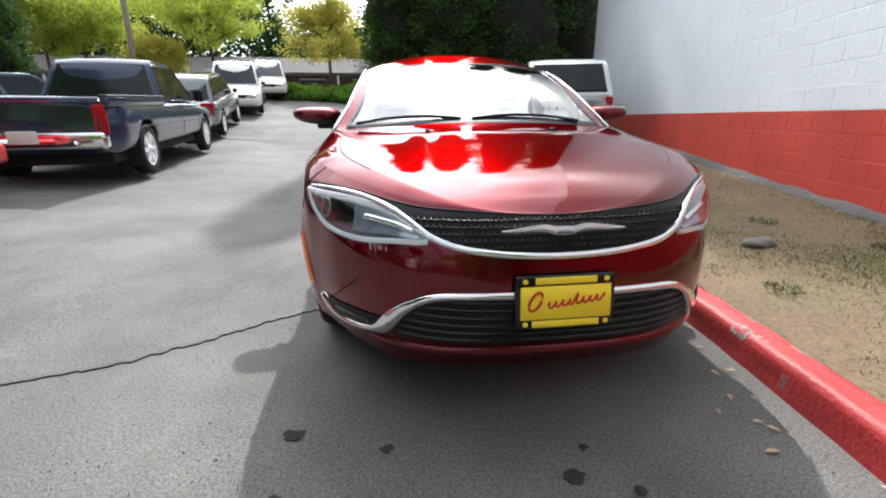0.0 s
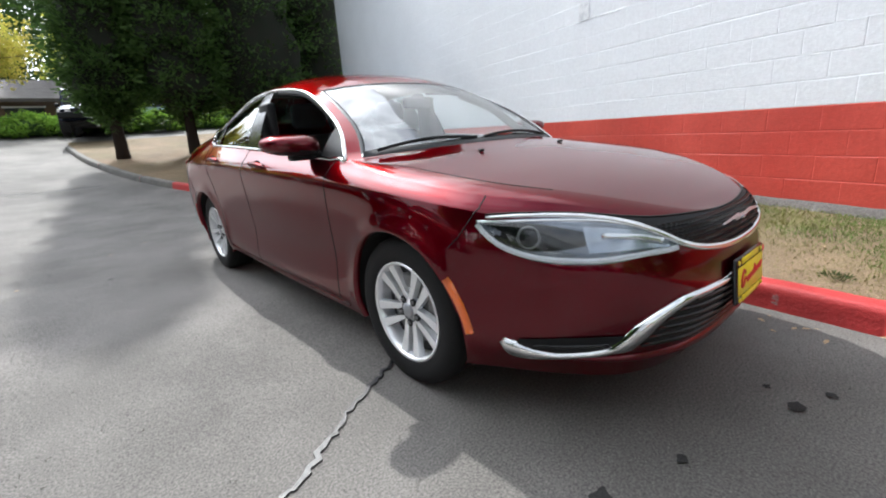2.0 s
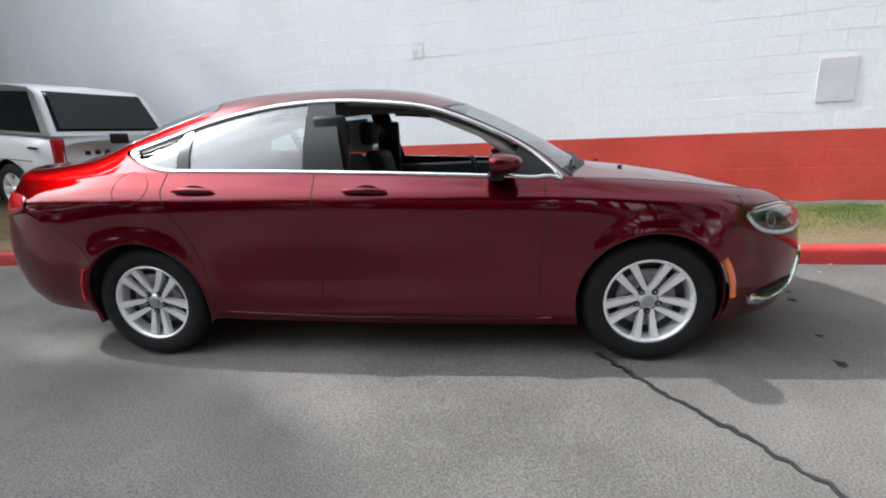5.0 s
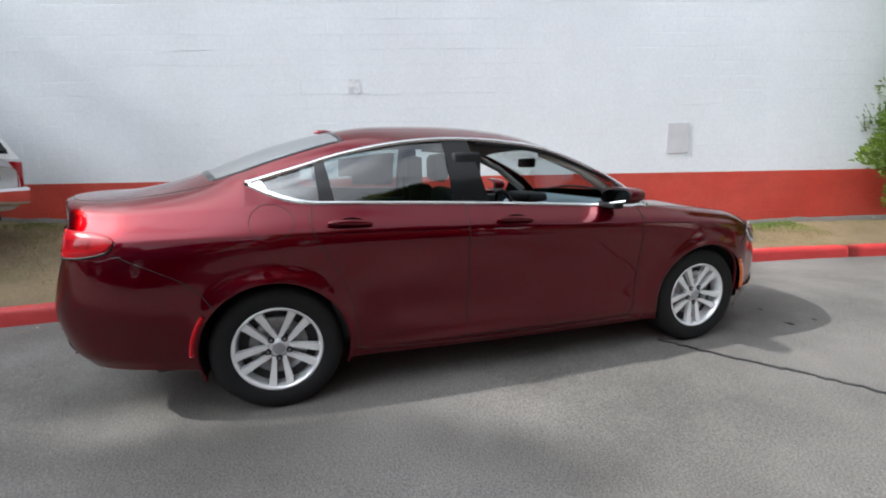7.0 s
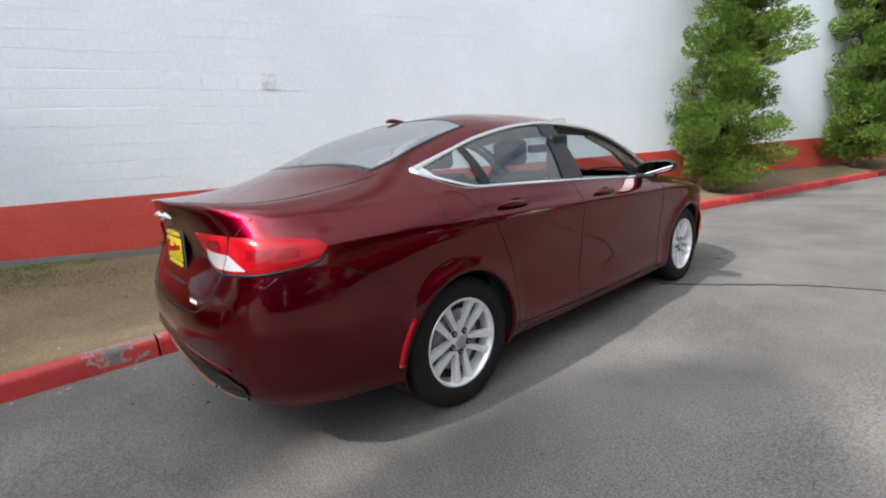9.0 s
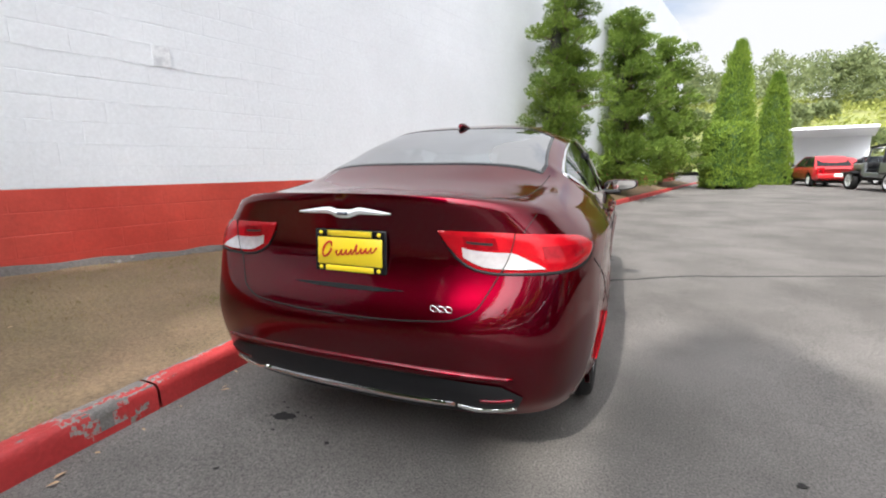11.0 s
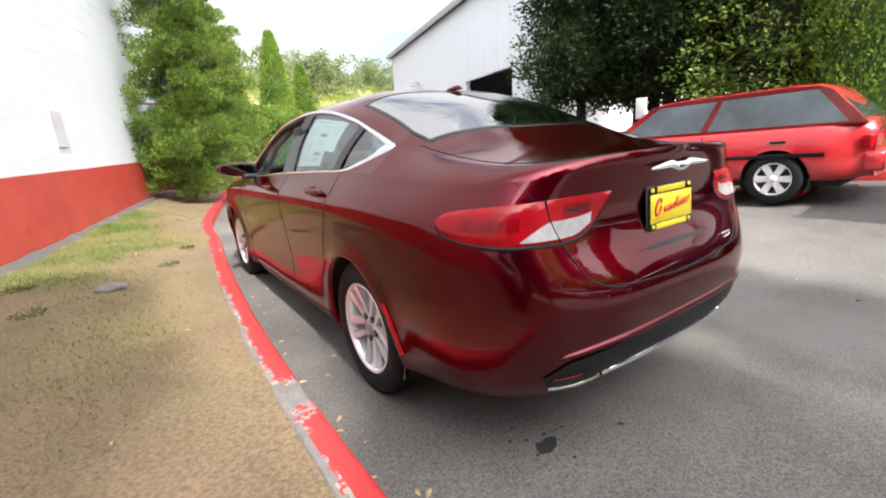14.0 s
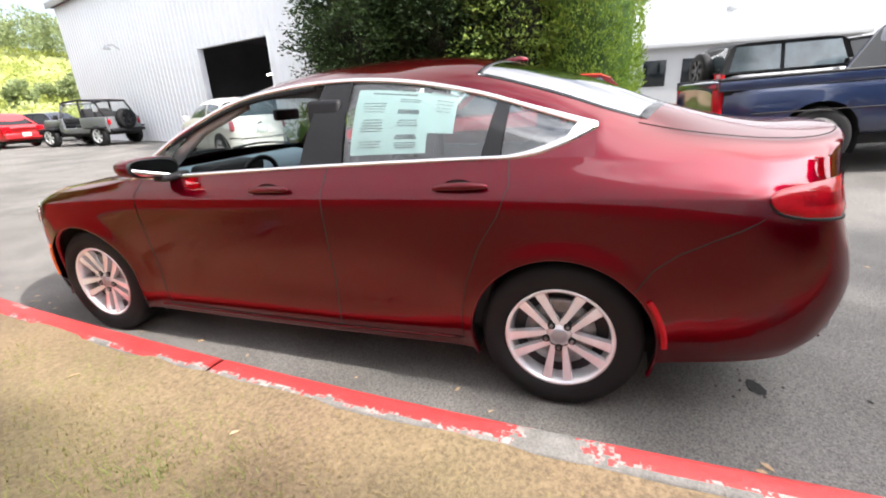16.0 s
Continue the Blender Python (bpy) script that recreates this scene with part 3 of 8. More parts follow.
# ---- the cherry red sedan: control curves ----
# Six level curves run round half the car from nose to tail; each row is (half width, along, height).
LEVELS = [
    [(0, -2.30, .20), (.32, -2.28, .20), (.53, -2.20, .20), (.67, -2.05, .205), (.78, -1.88, .21), (.86, -1.72, .22), (.875, -1.37, .22), (.87, -.95, .205),
     (.865, -.2, .205), (.865, .6, .22), (.875, 1.37, .25), (.87, 1.80, .28), (.82, 2.12, .31), (.70, 2.29, .32), (.45, 2.37, .32), (0, 2.39, .32)],
    [(0, -2.37, .33), (.32, -2.35, .33), (.545, -2.25, .33), (.71, -2.08, .335), (.815, -1.90, .34), (.885, -1.72, .34), (.90, -1.37, .34), (.898, -.95, .31),
     (.901, -.2, .31), (.901, .6, .32), (.905, 1.37, .36), (.90, 1.80, .38), (.86, 2.12, .40), (.74, 2.33, .41), (.46, 2.42, .41), (0, 2.44, .41)],
    [(0, -2.40, .48), (.32, -2.38, .48), (.55, -2.27, .49), (.72, -2.09, .50), (.825, -1.91, .51), (.905, -1.72, .52), (.925, -1.37, .53), (.900, -.95, .50),
     (.896, -.2, .49), (.898, .6, .50), (.93, 1.37, .56), (.925, 1.80, .57), (.885, 2.12, .58), (.76, 2.36, .58), (.46, 2.455, .58), (0, 2.475, .58)],
    [(0, -2.392, .60), (.32, -2.365, .61), (.545, -2.255, .63), (.715, -2.075, .66), (.82, -1.90, .68), (.905, -1.72, .70), (.93, -1.37, .715), (.918, -.95, .71),
     (.918, -.2, .72), (.921, .6, .745), (.932, 1.37, .765), (.925, 1.80, .765), (.885, 2.12, .755), (.765, 2.34, .73), (.46, 2.44, .70), (0, 2.462, .70)],
    [(0, -2.365, .69), (.32, -2.335, .70), (.53, -2.215, .735), (.70, -2.035, .77), (.81, -1.87, .80), (.885, -1.70, .83), (.920, -1.37, .862), (.922, -.95, .885),
     (.926, -.2, .905), (.930, .6, .928), (.932, 1.37, .945), (.910, 1.80, .95), (.865, 2.09, .945), (.757, 2.288, .93), (.46, 2.355, .91), (0, 2.37, .91)],
    [(0, -2.325, .745), (.30, -2.29, .762), (.50, -2.165, .80), (.66, -1.99, .835), (.765, -1.83, .858), (.832, -1.66, .885), (.856, -1.37, .92), (.846, -.95, .972),
     (.846, -.2, 1.012), (.842, .6, 1.052), (.83, 1.37, 1.085), (.80, 1.80, 1.078), (.762, 2.08, 1.070), (.666, 2.27, 1.092), (.42, 2.385, 1.130), (0, 2.425, 1.145)],
]
CENTRE_Z = [(-2.325, .745), (-2.25, .79), (-2.07, .858), (-1.8, .918), (-1.5, .968), (-1.17, 1.022), (-.94, 1.152), (-.55, 1.355), (-.18, 1.480), (.36, 1.530),
            (.88, 1.510), (1.4, 1.398), (1.76, 1.262), (2.0, 1.192), (2.2, 1.156), (2.425, 1.146)]
RAIL = [(-.95, .842, .980), (-.81, .765, 1.105), (-.63, .722, 1.213), (-.29, .668, 1.352), (.04, .648, 1.405), (.36, .638, 1.42), (.67, .638, 1.398),
        (.99, .648, 1.338), (1.24, .668, 1.265), (1.42, .69, 1.212), (1.49, .704, 1.192)]
BOW = [(-2.325, 0), (-1.9, -.03), (-.95, -.22), (-.32, -.13), (.3, 0), (.95, .13), (1.62, .16), (2.0, .06), (2.425, 0)]
LV = np.array(LEVELS, float)


def crom(ctrl, t, mirror=False):
    """Catmull-Rom through the rows of ctrl at t (0 to rows - 1); mirrored: the curve meets its mirror image smoothly at both ends."""
    n = len(ctrl) - 1
    k = min(n - 1, max(0, int(math.floor(t))))
    u = t - k
    flip = np.array([-1, 1, 1.0])
    p1, p2 = ctrl[k], ctrl[k + 1]
    p0 = ctrl[k - 1] if k else (ctrl[1] * flip if mirror else 2 * p1 - p2)
    p3 = ctrl[k + 2] if k + 2 <= n else (ctrl[n - 1] * flip if mirror else 2 * p2 - p1)
    return 0.5 * (2 * p1 + (p2 - p0) * u + (2 * p0 - 5 * p1 + 4 * p2 - p3) * u * u + (3 * p1 - p0 - 3 * p2 + p3) * u**3)


def section(rows, s, v):
    """Across the flank at one station: a smooth line that breaks into a crease at the fourth level, along the doors."""
    whole = crom(rows, v)
    split = crom(rows[:5], v) if v <= 4 else crom(rows[4:], v - 4)
    return whole + (split - whole) * .35 * smooth01((s - 3.5) / 1.2) * (1 - smooth01((s - 12.2) / .8))


def flared(q):
    """Swells the flank a little round the wheel openings."""
    for yc, zc in ((-1.39, .335), (1.39, .335)):
        r = math.hypot(q[1] - yc, q[2] - zc)
        if r < .55 and q[0] > .6:
            q = q + np.array([.013 * math.exp(-((max(r, .376) - .376) / .05) ** 2), 0, 0])
    return q


def side(s, v):
    """A place on the flank: s runs from the nose (0) to the tail (15), v from the sill (0) to the shoulder (5)."""
    return flared(section(np.array([crom(level, s, True) for level in LV]), s, v))


def side_normal(s, v):
    e = 0.02
    s0, v0 = min(15 - e, max(e, s)), min(5 - e, max(e, v))
    d = np.cross(side(s0 + e, v0) - side(s0 - e, v0), side(s0, v0 + e) - side(s0, v0 - e))
    return d / (np.linalg.norm(d) + 1e-9)


DENSE_S, DENSE_V = np.linspace(0, 15, 601), np.linspace(0, 5, 101)
DENSE = np.array([[flared(section(c, s, v)) for v in DENSE_V] for s, c in ((s, np.array([crom(level, s, True) for level in LV])) for s in DENSE_S)])


def station(y):
    """The s at which the shoulder passes y."""
    return float(np.interp(y, DENSE[:, -1, 1], DENSE_S))


def find(x=None, y=None, z=0.0, s_range=(0, 15)):
    """The (s, v) at which the flank passes a given height and either a given half width or a given y."""
    rows = np.where((DENSE_S >= s_range[0]) & (DENSE_S <= s_range[1]))[0]
    zz = DENSE[rows, :, 2]
    k = np.clip((zz < z).sum(1), 1, len(DENSE_V) - 1)
    n = np.arange(len(rows))
    z0, z1 = zz[n, k - 1], zz[n, k]
    f = np.clip((z - z0) / np.where(abs(z1 - z0) < 1e-9, 1, z1 - z0), 0, 1)
    axis, goal = (0, x) if x is not None else (1, y)
    q = DENSE[rows, :, axis]
    miss = q[n, k - 1] + (q[n, k] - q[n, k - 1]) * f - goal
    vv = DENSE_V[k - 1] + (DENSE_V[k] - DENSE_V[k - 1]) * f
    i = int(np.argmin(abs(miss)))
    for j in (i - 1, i + 1):
        if 0 <= j < len(rows) and miss[i] * miss[j] < 0:
            w = miss[i] / (miss[i] - miss[j])
            return float(DENSE_S[rows[i]] * (1 - w) + DENSE_S[rows[j]] * w), float(vv[i] * (1 - w) + vv[j] * w)
    return float(DENSE_S[rows[i]]), float(vv[i])


def level_at(s, z):
    """The v at which the flank passes a height at a station."""
    col = DENSE[int(round(s * 40)), :, 2]
    k = int(np.clip((col < z).sum(), 1, len(col) - 1))
    f = min(1.0, max(0.0, (z - col[k - 1]) / max(1e-9, col[k] - col[k - 1])))
    return float(DENSE_V[k - 1] + (DENSE_V[k] - DENSE_V[k - 1]) * f)


def flip(p, sign):
    return (p[0] * sign, p[1], p[2])


def edge_points(s):
    """Shoulder, lower window edge and rail at a station."""
    top = crom(LV[5], s, True)
    y = top[1]
    bow = float(curve(BOW, y)[0])
    zc = float(curve(CENTRE_Z, y + bow)[0])
    if y < -.95:
        k = smooth01((-.95 - y) / 0.45)
        rail = np.array([top[0] * (.995 - .11 * k), y, top[2] + (zc - top[2]) * (.12 + .36 * k) + .004])
        low = rail
    elif y > 1.49:
        k = smooth01((y - 1.49) / 0.8)
        r0 = .704 / crom(LV[5], station(1.49), True)[0]
        rail = np.array([top[0] * (r0 + .04 * k), y, top[2] + (zc - top[2]) * .5])
        low = rail
    else:
        rx, rz = curve(RAIL, y)
        rail = np.array([rx, y, rz])
        f = .035 + .965 * max(0.0, (y - 1.10) / .39) ** 2.8
        if y < -.80:
            f = .035 + .3 * smooth01((-.80 - y) / .15)
        low = top + (rail - top) * f
    return top, low, rail, zc, bow


def top_point(s, a):
    """A place on hood, windscreen, roof, rear window or lid: a runs from the middle (0) to the rail (1)."""
    top, low, rail, zc, bow = edge_points(s)
    p = 2.0 if top[1] < -.95 else 2.0 + .6 * smooth01((top[1] + .95) / .5) * (1 - smooth01((top[1] - 1.4) / .5))
    p += 2.8 * smooth01((top[1] - .5) / .5) * (1 - smooth01((top[1] - 1.5) / .45))
    y = top[1] + bow * (1 - a * a)
    return np.array([a * rail[0], y, zc - (zc - rail[2]) * abs(a) ** p])


def glass_point(s, u):
    """A place on the side window between its lower edge (0) and the rail (1), slightly bulged."""
    top, low, rail, zc, bow = edge_points(s)
    q = low + (rail - low) * u
    q = q + np.array([.022 * math.sin(math.pi * u) * np.linalg.norm(rail - low) / .4, 0, 0])
    return q


def unit(v):
    return v / (np.linalg.norm(v) + 1e-9)


def strip_normal(s):
    e = .03
    a, b = edge_points(max(0, s - e)), edge_points(min(15, s + e))
    here = edge_points(s)
    n = unit(np.cross(b[0] - a[0] + b[2] - a[2], here[2] - here[0]))
    return n if n[2] > 0 else -n


def crown_normal(s):
    e = .03
    d1 = top_point(min(15, s + e), .98) - top_point(max(0, s - e), .98)
    d2 = top_point(s, 1.0) - top_point(s, .94)
    n = unit(np.cross(d1, d2))
    return n if n[2] > 0 else -n


def shoulder_normal(s):
    return unit(side_normal(s, 4.9) + strip_normal(s))


def rail_normal(s):
    return unit(strip_normal(s) + crown_normal(s))


MARKS = {y: station(y) for y in (-.95, -.32, .95, 1.62, 1.49, -.86, .33, .25, .40, 1.10)}


def stations():
    out = []
    for k, n in enumerate((8, 8, 8, 8, 8, 14, 14, 16, 16, 16, 14, 10, 8, 8, 8)):
        out += [k + i / n for i in range(n)]
    out.append(15.0)
    for m in MARKS.values():
        out = [s for s in out if abs(s - m) > 0.02 or s in (0.0, 15.0)] + [m]
    return sorted(out)


SS = stations()
VS = sorted([i / 7 for i in range(36)] + [3.92, 3.965, 4.035, 4.08])
ARCH = ((-1.39, .335), (1.39, .335))
ARCH_R = .376


def flank_grid(sign):
    pts = np.array([[flip(side(s, v), sign) for v in VS] for s in SS])
    return pts


def normals_of(grid, outward):
    du, dv = np.gradient(grid, axis=0), np.gradient(grid, axis=1)
    n = np.cross(du, dv)
    n /= np.linalg.norm(n, axis=2, keepdims=True) + 1e-12
    return n * outward


def cells(grid, nrm, keep, sign, name, mat, parent, label=""):
    """One mesh of those cells (i, j) of a grid that keep accepts."""
    rows, cols = grid.shape[:2]
    index, verts, norms, faces = {}, [], [], []
    for i in range(rows - 1):
        for j in range(cols - 1):
            if not keep(i, j):
                continue
            quad = []
            for a, b in ((i, j), (i + 1, j), (i + 1, j + 1), (i, j + 1)):
                if (a, b) not in index:
                    index[(a, b)] = len(verts)
                    verts.append(tuple(grid[a, b]))
                    norms.append(tuple(nrm[a, b]))
                quad.append(index[(a, b)])
            faces.append(tuple(quad if sign > 0 else quad[::-1]))
    return part(name, (verts, faces), mat, parent, label, normals=norms)


def build_sedan():
    car = thing("sedan", "cherry red four-door sedan with chrome window trim, parked by the kerb", "car")
    P = M["paint"]
    body_geo = []
    for sign in (1, -1):
        grid = flank_grid(sign)
        nrm = normals_of(grid, sign)
        for i, s in enumerate(SS):
            if s <= MARKS[-.95] + 1e-6 or s >= MARKS[1.49] - 1e-6:
                nrm[i, -1] = flip(shoulder_normal(s), sign)
        # wheel openings
        gone = np.zeros(grid.shape[:2], bool)
        for yc, zc in ARCH:
            r = np.hypot(grid[:, :, 1] - yc, grid[:, :, 2] - zc)
            near = (r < ARCH_R) & (np.abs(grid[:, :, 0]) > .6)
            gone |= near
        drop = lambda i, j: gone[i, j] and gone[i + 1, j] and gone[i, j + 1] and gone[i + 1, j + 1]
        for yc, zc in ARCH:
            r = np.hypot(grid[:, :, 1] - yc, grid[:, :, 2] - zc)
            near = (r < ARCH_R) & (np.abs(grid[:, :, 0]) > .6) & (r > 1e-6)
            k = np.where(near, ARCH_R / np.maximum(r, 1e-6), 1.0)
            grid[:, :, 1] = yc + (grid[:, :, 1] - yc) * k
            grid[:, :, 2] = zc + (grid[:, :, 2] - zc) * k

        def zone(i, j):
            y = (grid[i, j, 1] + grid[i + 1, j, 1]) / 2
            z = (grid[i, j, 2] + grid[i, j + 1, 2]) / 2
            s = SS[i]
            if MARKS[-.86] - 1e-6 <= s < MARKS[.33] - 1e-6 and VS[j] > .55:
                return "front_door"
            if MARKS[.33] - 1e-6 <= s and VS[j] > .55 and y < 1.02 + .16 * smooth01((z - .55) / .5):
                return "rear_door"
            if s > 12.9 and VS[j] > 3.05 and abs(grid[i, j, 0]) < .63:
                return "trunk_lid"
            if s > 11.4:
                return "rear_bumper" if VS[j] < 3.05 and s > 11.55 else "body"
            if s < 4.45:
                return "front_bumper"
            return "body"
        zones = {(i, j): zone(i, j) for i in range(grid.shape[0] - 1) for j in range(grid.shape[1] - 1) if not drop(i, j)}
        for name in ("front_door", "rear_door"):
            cells(grid, nrm, lambda i, j: zones.get((i, j)) == name, sign, name, P, car)
        for name in ("body", "front_bumper", "rear_bumper", "trunk_lid"):
            body_geo.append((name, sign, grid, nrm, {k for k, q in zones.items() if q == name}))
        # arch lips and liners
        for yc, zc in ARCH:
            pts = []
            for k in range(41):
                a = radians(-20 + 220 * k / 40)
                y, z = yc + ARCH_R * math.cos(a), zc + ARCH_R * math.sin(a)
                s = station(y)
                lo, hi = 0.0, 5.0
                for _ in range(16):
                    mid = (lo + hi) / 2
                    lo, hi = (mid, hi) if side(s, mid)[2] < z else (lo, mid)
                pts.append((sign * side(s, lo)[0], y, max(z, .21)))
            verts, faces = [], []
            for x, y, z in pts:
                d = Vector((0, y - yc, z - zc)).normalized()
                verts += [(x + sign * .001, y + d.y * .004, z + d.z * .004), (x + sign * .003, y - d.y * .004, z - d.z * .004), (x - sign * .03, y - d.y * .006, z - d.z * .006)]
            for k in range(40):
                b = k * 3
                for q in range(2):
                    faces.append((b + q, b + q + 1, b + q + 4, b + q + 3))
            part("arch_lip", (verts, faces), P, car)
            verts, faces = [], []
            for x, y, z in pts:
                d = Vector((0, y - yc, z - zc)).normalized()
                verts += [(x - sign * .02, y + d.y * .005, z + d.z * .005), (sign * .55, y + d.y * .02, z + d.z * .02)]
            c0 = len(verts)
            verts += [(sign * .55, yc, zc)]
            for k in range(40):
                faces.append((k * 2, k * 2 + 1, k * 2 + 3, k * 2 + 2))
                faces.append((k * 2 + 1, c0, k * 2 + 3))
            part("wheel_liner", (verts, faces), M["under"], car)
        # strip under the windows and the rear roof pillar, side windows and pillars
        rows = [s for s in SS if MARKS[-.95] - 1e-6 <= s <= MARKS[1.49] + 1e-6]
        strip = np.array([[flip(edge_points(s)[0] + (edge_points(s)[1] - edge_points(s)[0]) * u, sign) for u in (0, .25, .5, .75, 1)] for s in rows])
        cells(strip, normals_of(strip, sign), lambda i, j: True, sign, "window_sill", P, car)
        rest = [s for s in SS if s <= MARKS[-.95] + 1e-6]
        for name, some in (("fender_top", rest), ("quarter_top", [s for s in SS if s >= MARKS[1.49] - 1e-6])):
            g = np.array([[flip(edge_points(s)[0] + (edge_points(s)[2] - edge_points(s)[0]) * u, sign) for u in (0, .33, .66, 1)] for s in some])
            n = normals_of(g, sign)
            for i, s in enumerate(some):
                a, b = np.array(flip(shoulder_normal(s), sign)), np.array(flip(rail_normal(s), sign))
                for j, u in enumerate((0, .33, .66, 1)):
                    n[i, j] = unit(a + (b - a) * u)
            cells(g, n, lambda i, j: True, sign, name, P, car)
        us = [i / 8 for i in range(9)]

        def pane(name, y0, y1, mat, inset, label, y0t=None, y1t=None, open_to=0.0):
            """A piece of the window band; its ends may lean."""
            y0t, y1t = y0 if y0t is None else y0t, y1 if y1t is None else y1t
            n = 18
            g = []
            for i in range(n + 1):
                row = []
                for u in us:
                    yy = (y0 + (y0t - y0) * u) + ((y1 + (y1t - y1) * u) - (y0 + (y0t - y0) * u)) * i / n
                    q = glass_point(station(min(1.488, max(-.948, yy))), u)
                    row.append(flip(q - np.array([inset, 0, 0]), sign))
                g.append(row)
            g = np.array(g)
            return cells(g, normals_of(g, sign), lambda i, j: True, sign, name, mat, car, label)
        pane("rear_window_pane", .40, 1.06, M["glass_dark"], .012, "tinted side glass", .40, 1.10)
        pane("quarter_window", 1.12, 1.487, M["glass_dark"], .012, "small tinted corner glass", 1.14, 1.487)
        pane("window_pillar", .17, .40, M["black_gloss"], .004, "gloss black pillar trim", .25, .40)
        pane("window_divider", 1.05, 1.13, M["black_gloss"], .003, "gloss black divider", 1.09, 1.145)
        pane("corner_chrome", 1.375, 1.487, M["chrome"], -.004, "broad chrome corner of the window surround", 1.425, 1.487)
        pane("mirror_sail", -.945, -.70, M["black_trim"], .006, "black triangle at the mirror", -.945, -.74)
        # black upper frame of the open front window
        pts, nr = [], []
        for y in np.linspace(-.72, .19, 30):
            q = glass_point(station(y), .955)
            pts.append(flip(q - np.array([.006, 0, 0]), sign))
            nr.append((sign, 0, .5))
        part("window_frame", ribbon(pts, nr, .032, .0, .012), M["black_trim"], car)
        # chrome outline of the side windows
        pts, nr, wd = [], [], []
        for y in np.linspace(-.945, 1.487, 90):
            top, low, rail, zc, bow = edge_points(station(y))
            pts.append(flip(rail, sign))
            nr.append((sign * .85, 0, .6))
            wd.append(.020 + .012 * smooth01((y - 1.1) / .4))
        for y in np.linspace(1.487, -.945, 90):
            top, low, rail, zc, bow = edge_points(station(y))
            pts.append(flip(low, sign))
            nr.append((sign * .93, 0, .35))
            wd.append(.018 + .016 * smooth01((y - 1.12) / .2))
        part("window_chrome", ribbon(pts, nr, wd, .007, .012, True), M["chrome"], car, "bright chrome window surround")

        # seams
        def seam(way, name="panel_gap", w=.0042, lift=.0020, mat=M["seam"]):
            ps, ns = [], []
            for (s0, v0), (s1, v1) in zip(way, way[1:]):
                for k in range(12):
                    u = k / 12
                    s, v = s0 + (s1 - s0) * u, v0 + (v1 - v0) * u
                    ps.append(flip(side(s, v), sign))
                    ns.append(flip(side_normal(s, v), sign))
            ps.append(flip(side(*way[-1]), sign))
            ns.append(flip(side_normal(*way[-1]), sign))
            return part(name, ribbon(ps, ns, w, lift, .004), mat, car)
        st = station
        seam([(st(-.86), 5), (st(-.86), 3.6), (st(-.84), 2), (st(-.82), .62)])
        seam([(st(.33), 5), (st(.33), 3), (st(.34), .62)])
        seam([(st(1.17), 5), (st(1.18), 4.3), (st(1.14), 3.6), (st(1.06), 2.9), (st(1.0), 2.2), (st(.975), 1.4), (st(.975), .62)])
        seam([(st(-.82), .62), (st(0), .58), (st(.98), .6)])
        seam([(st(-1.80), 4.95), (st(-1.78), 4.2), (st(-1.70), 3.2), (st(-1.66), 2.9)])
        seam([find(y=yy, z=zz, s_range=(10, 13.2)) for yy, zz in ((2.045, .885), (1.98, .845), (1.90, .808), (1.80, .755), (1.72, .69), (1.66, .60))])
        # sill highlight ridge
        seam([(st(-.9), .42), (st(.2), .40), (st(.95), .55)], "sill_ridge", .02, .006, P)
        # fuel door on the far side of the kerb
        if sign < 0:
            ps, ns = [], []
            sc, vc = st(1.375), 4.42
            for k in range(33):
                a = 2 * math.pi * k / 32
                s, v = sc + .175 * math.cos(a) * 1.0, vc + .60 * math.sin(a)
                ps.append(flip(side(s, v), sign))
                ns.append(flip(side_normal(s, v), sign))
            part("fuel_flap_gap", ribbon(ps, ns, .0028, .0014, .004), M["seam"], car, "round fuel flap outline")
        # door handles
        for yh, zh in ((.045, .945), (.985, .975)):
            s, v = find(y=yh, z=zh, s_range=(6, 11.5))
            c = Vector(flip(side(s, v), sign))
            n = Vector(flip(side_normal(s, v), sign))
            holder = bmesh.new()
            bmesh.ops.create_uvsphere(holder, u_segments=20, v_segments=14, radius=1)
            for q in holder.verts:
                x, z, y = q.co
                q.co = Vector((x * .020, math.copysign(abs(y) ** .9, y) * .118, math.copysign(abs(z) ** .75, z) * .0165 - .006 * y * y + .006 * y + .003))
            h = part("door_handle", holder, P, car, "body coloured pull handle")
            h.location = c + n * .016
            h.rotation_euler = (0, 0, math.atan2(n.y, n.x) if sign > 0 else math.atan2(n.y, n.x) - math.pi)
            # flat black disc paints the shade of the hollow behind the handle
            cup = bmesh.new()
            bmesh.ops.create_circle(cup, cap_ends=True, segments=24, radius=1)
            for q in cup.verts:
                q.co = Vector((0, q.co.x * .068, q.co.y * .030))
            d = part("handle_recess", cup, M["black_gloss"], h)
            d.location = (sign * -.013, -.005, -.002)
        # side markers
        for yy, zz, mat, nm in ((-1.745, .55, M["lamp_amber"], "front_marker"), (1.765, .56, M["lamp_red"], "rear_marker")):
            yc = -1.39 if yy < 0 else 1.39
            ps, ns, ws = [], [], []
            for k in range(9):
                a = radians((150 if yy < 0 else 30) + (16 if yy < 0 else -16) * (k - 4) / 4 + (10 if yy < 0 else -10))
                y, z = yc + (ARCH_R + .022) * math.cos(a) * 1.0, .335 + (ARCH_R + .022) * math.sin(a)
                s, v = find(y=y, z=z, s_range=(3.8, 12.2))
                ps.append(flip(side(s, v), sign))
                ns.append(flip(side_normal(s, v), sign))
                ws.append(.034 if yy < 0 else .024)
            part(nm, ribbon(ps, ns, ws, .008, .014), mat, car, "amber side marker lamp" if yy < 0 else "red side marker lamp")

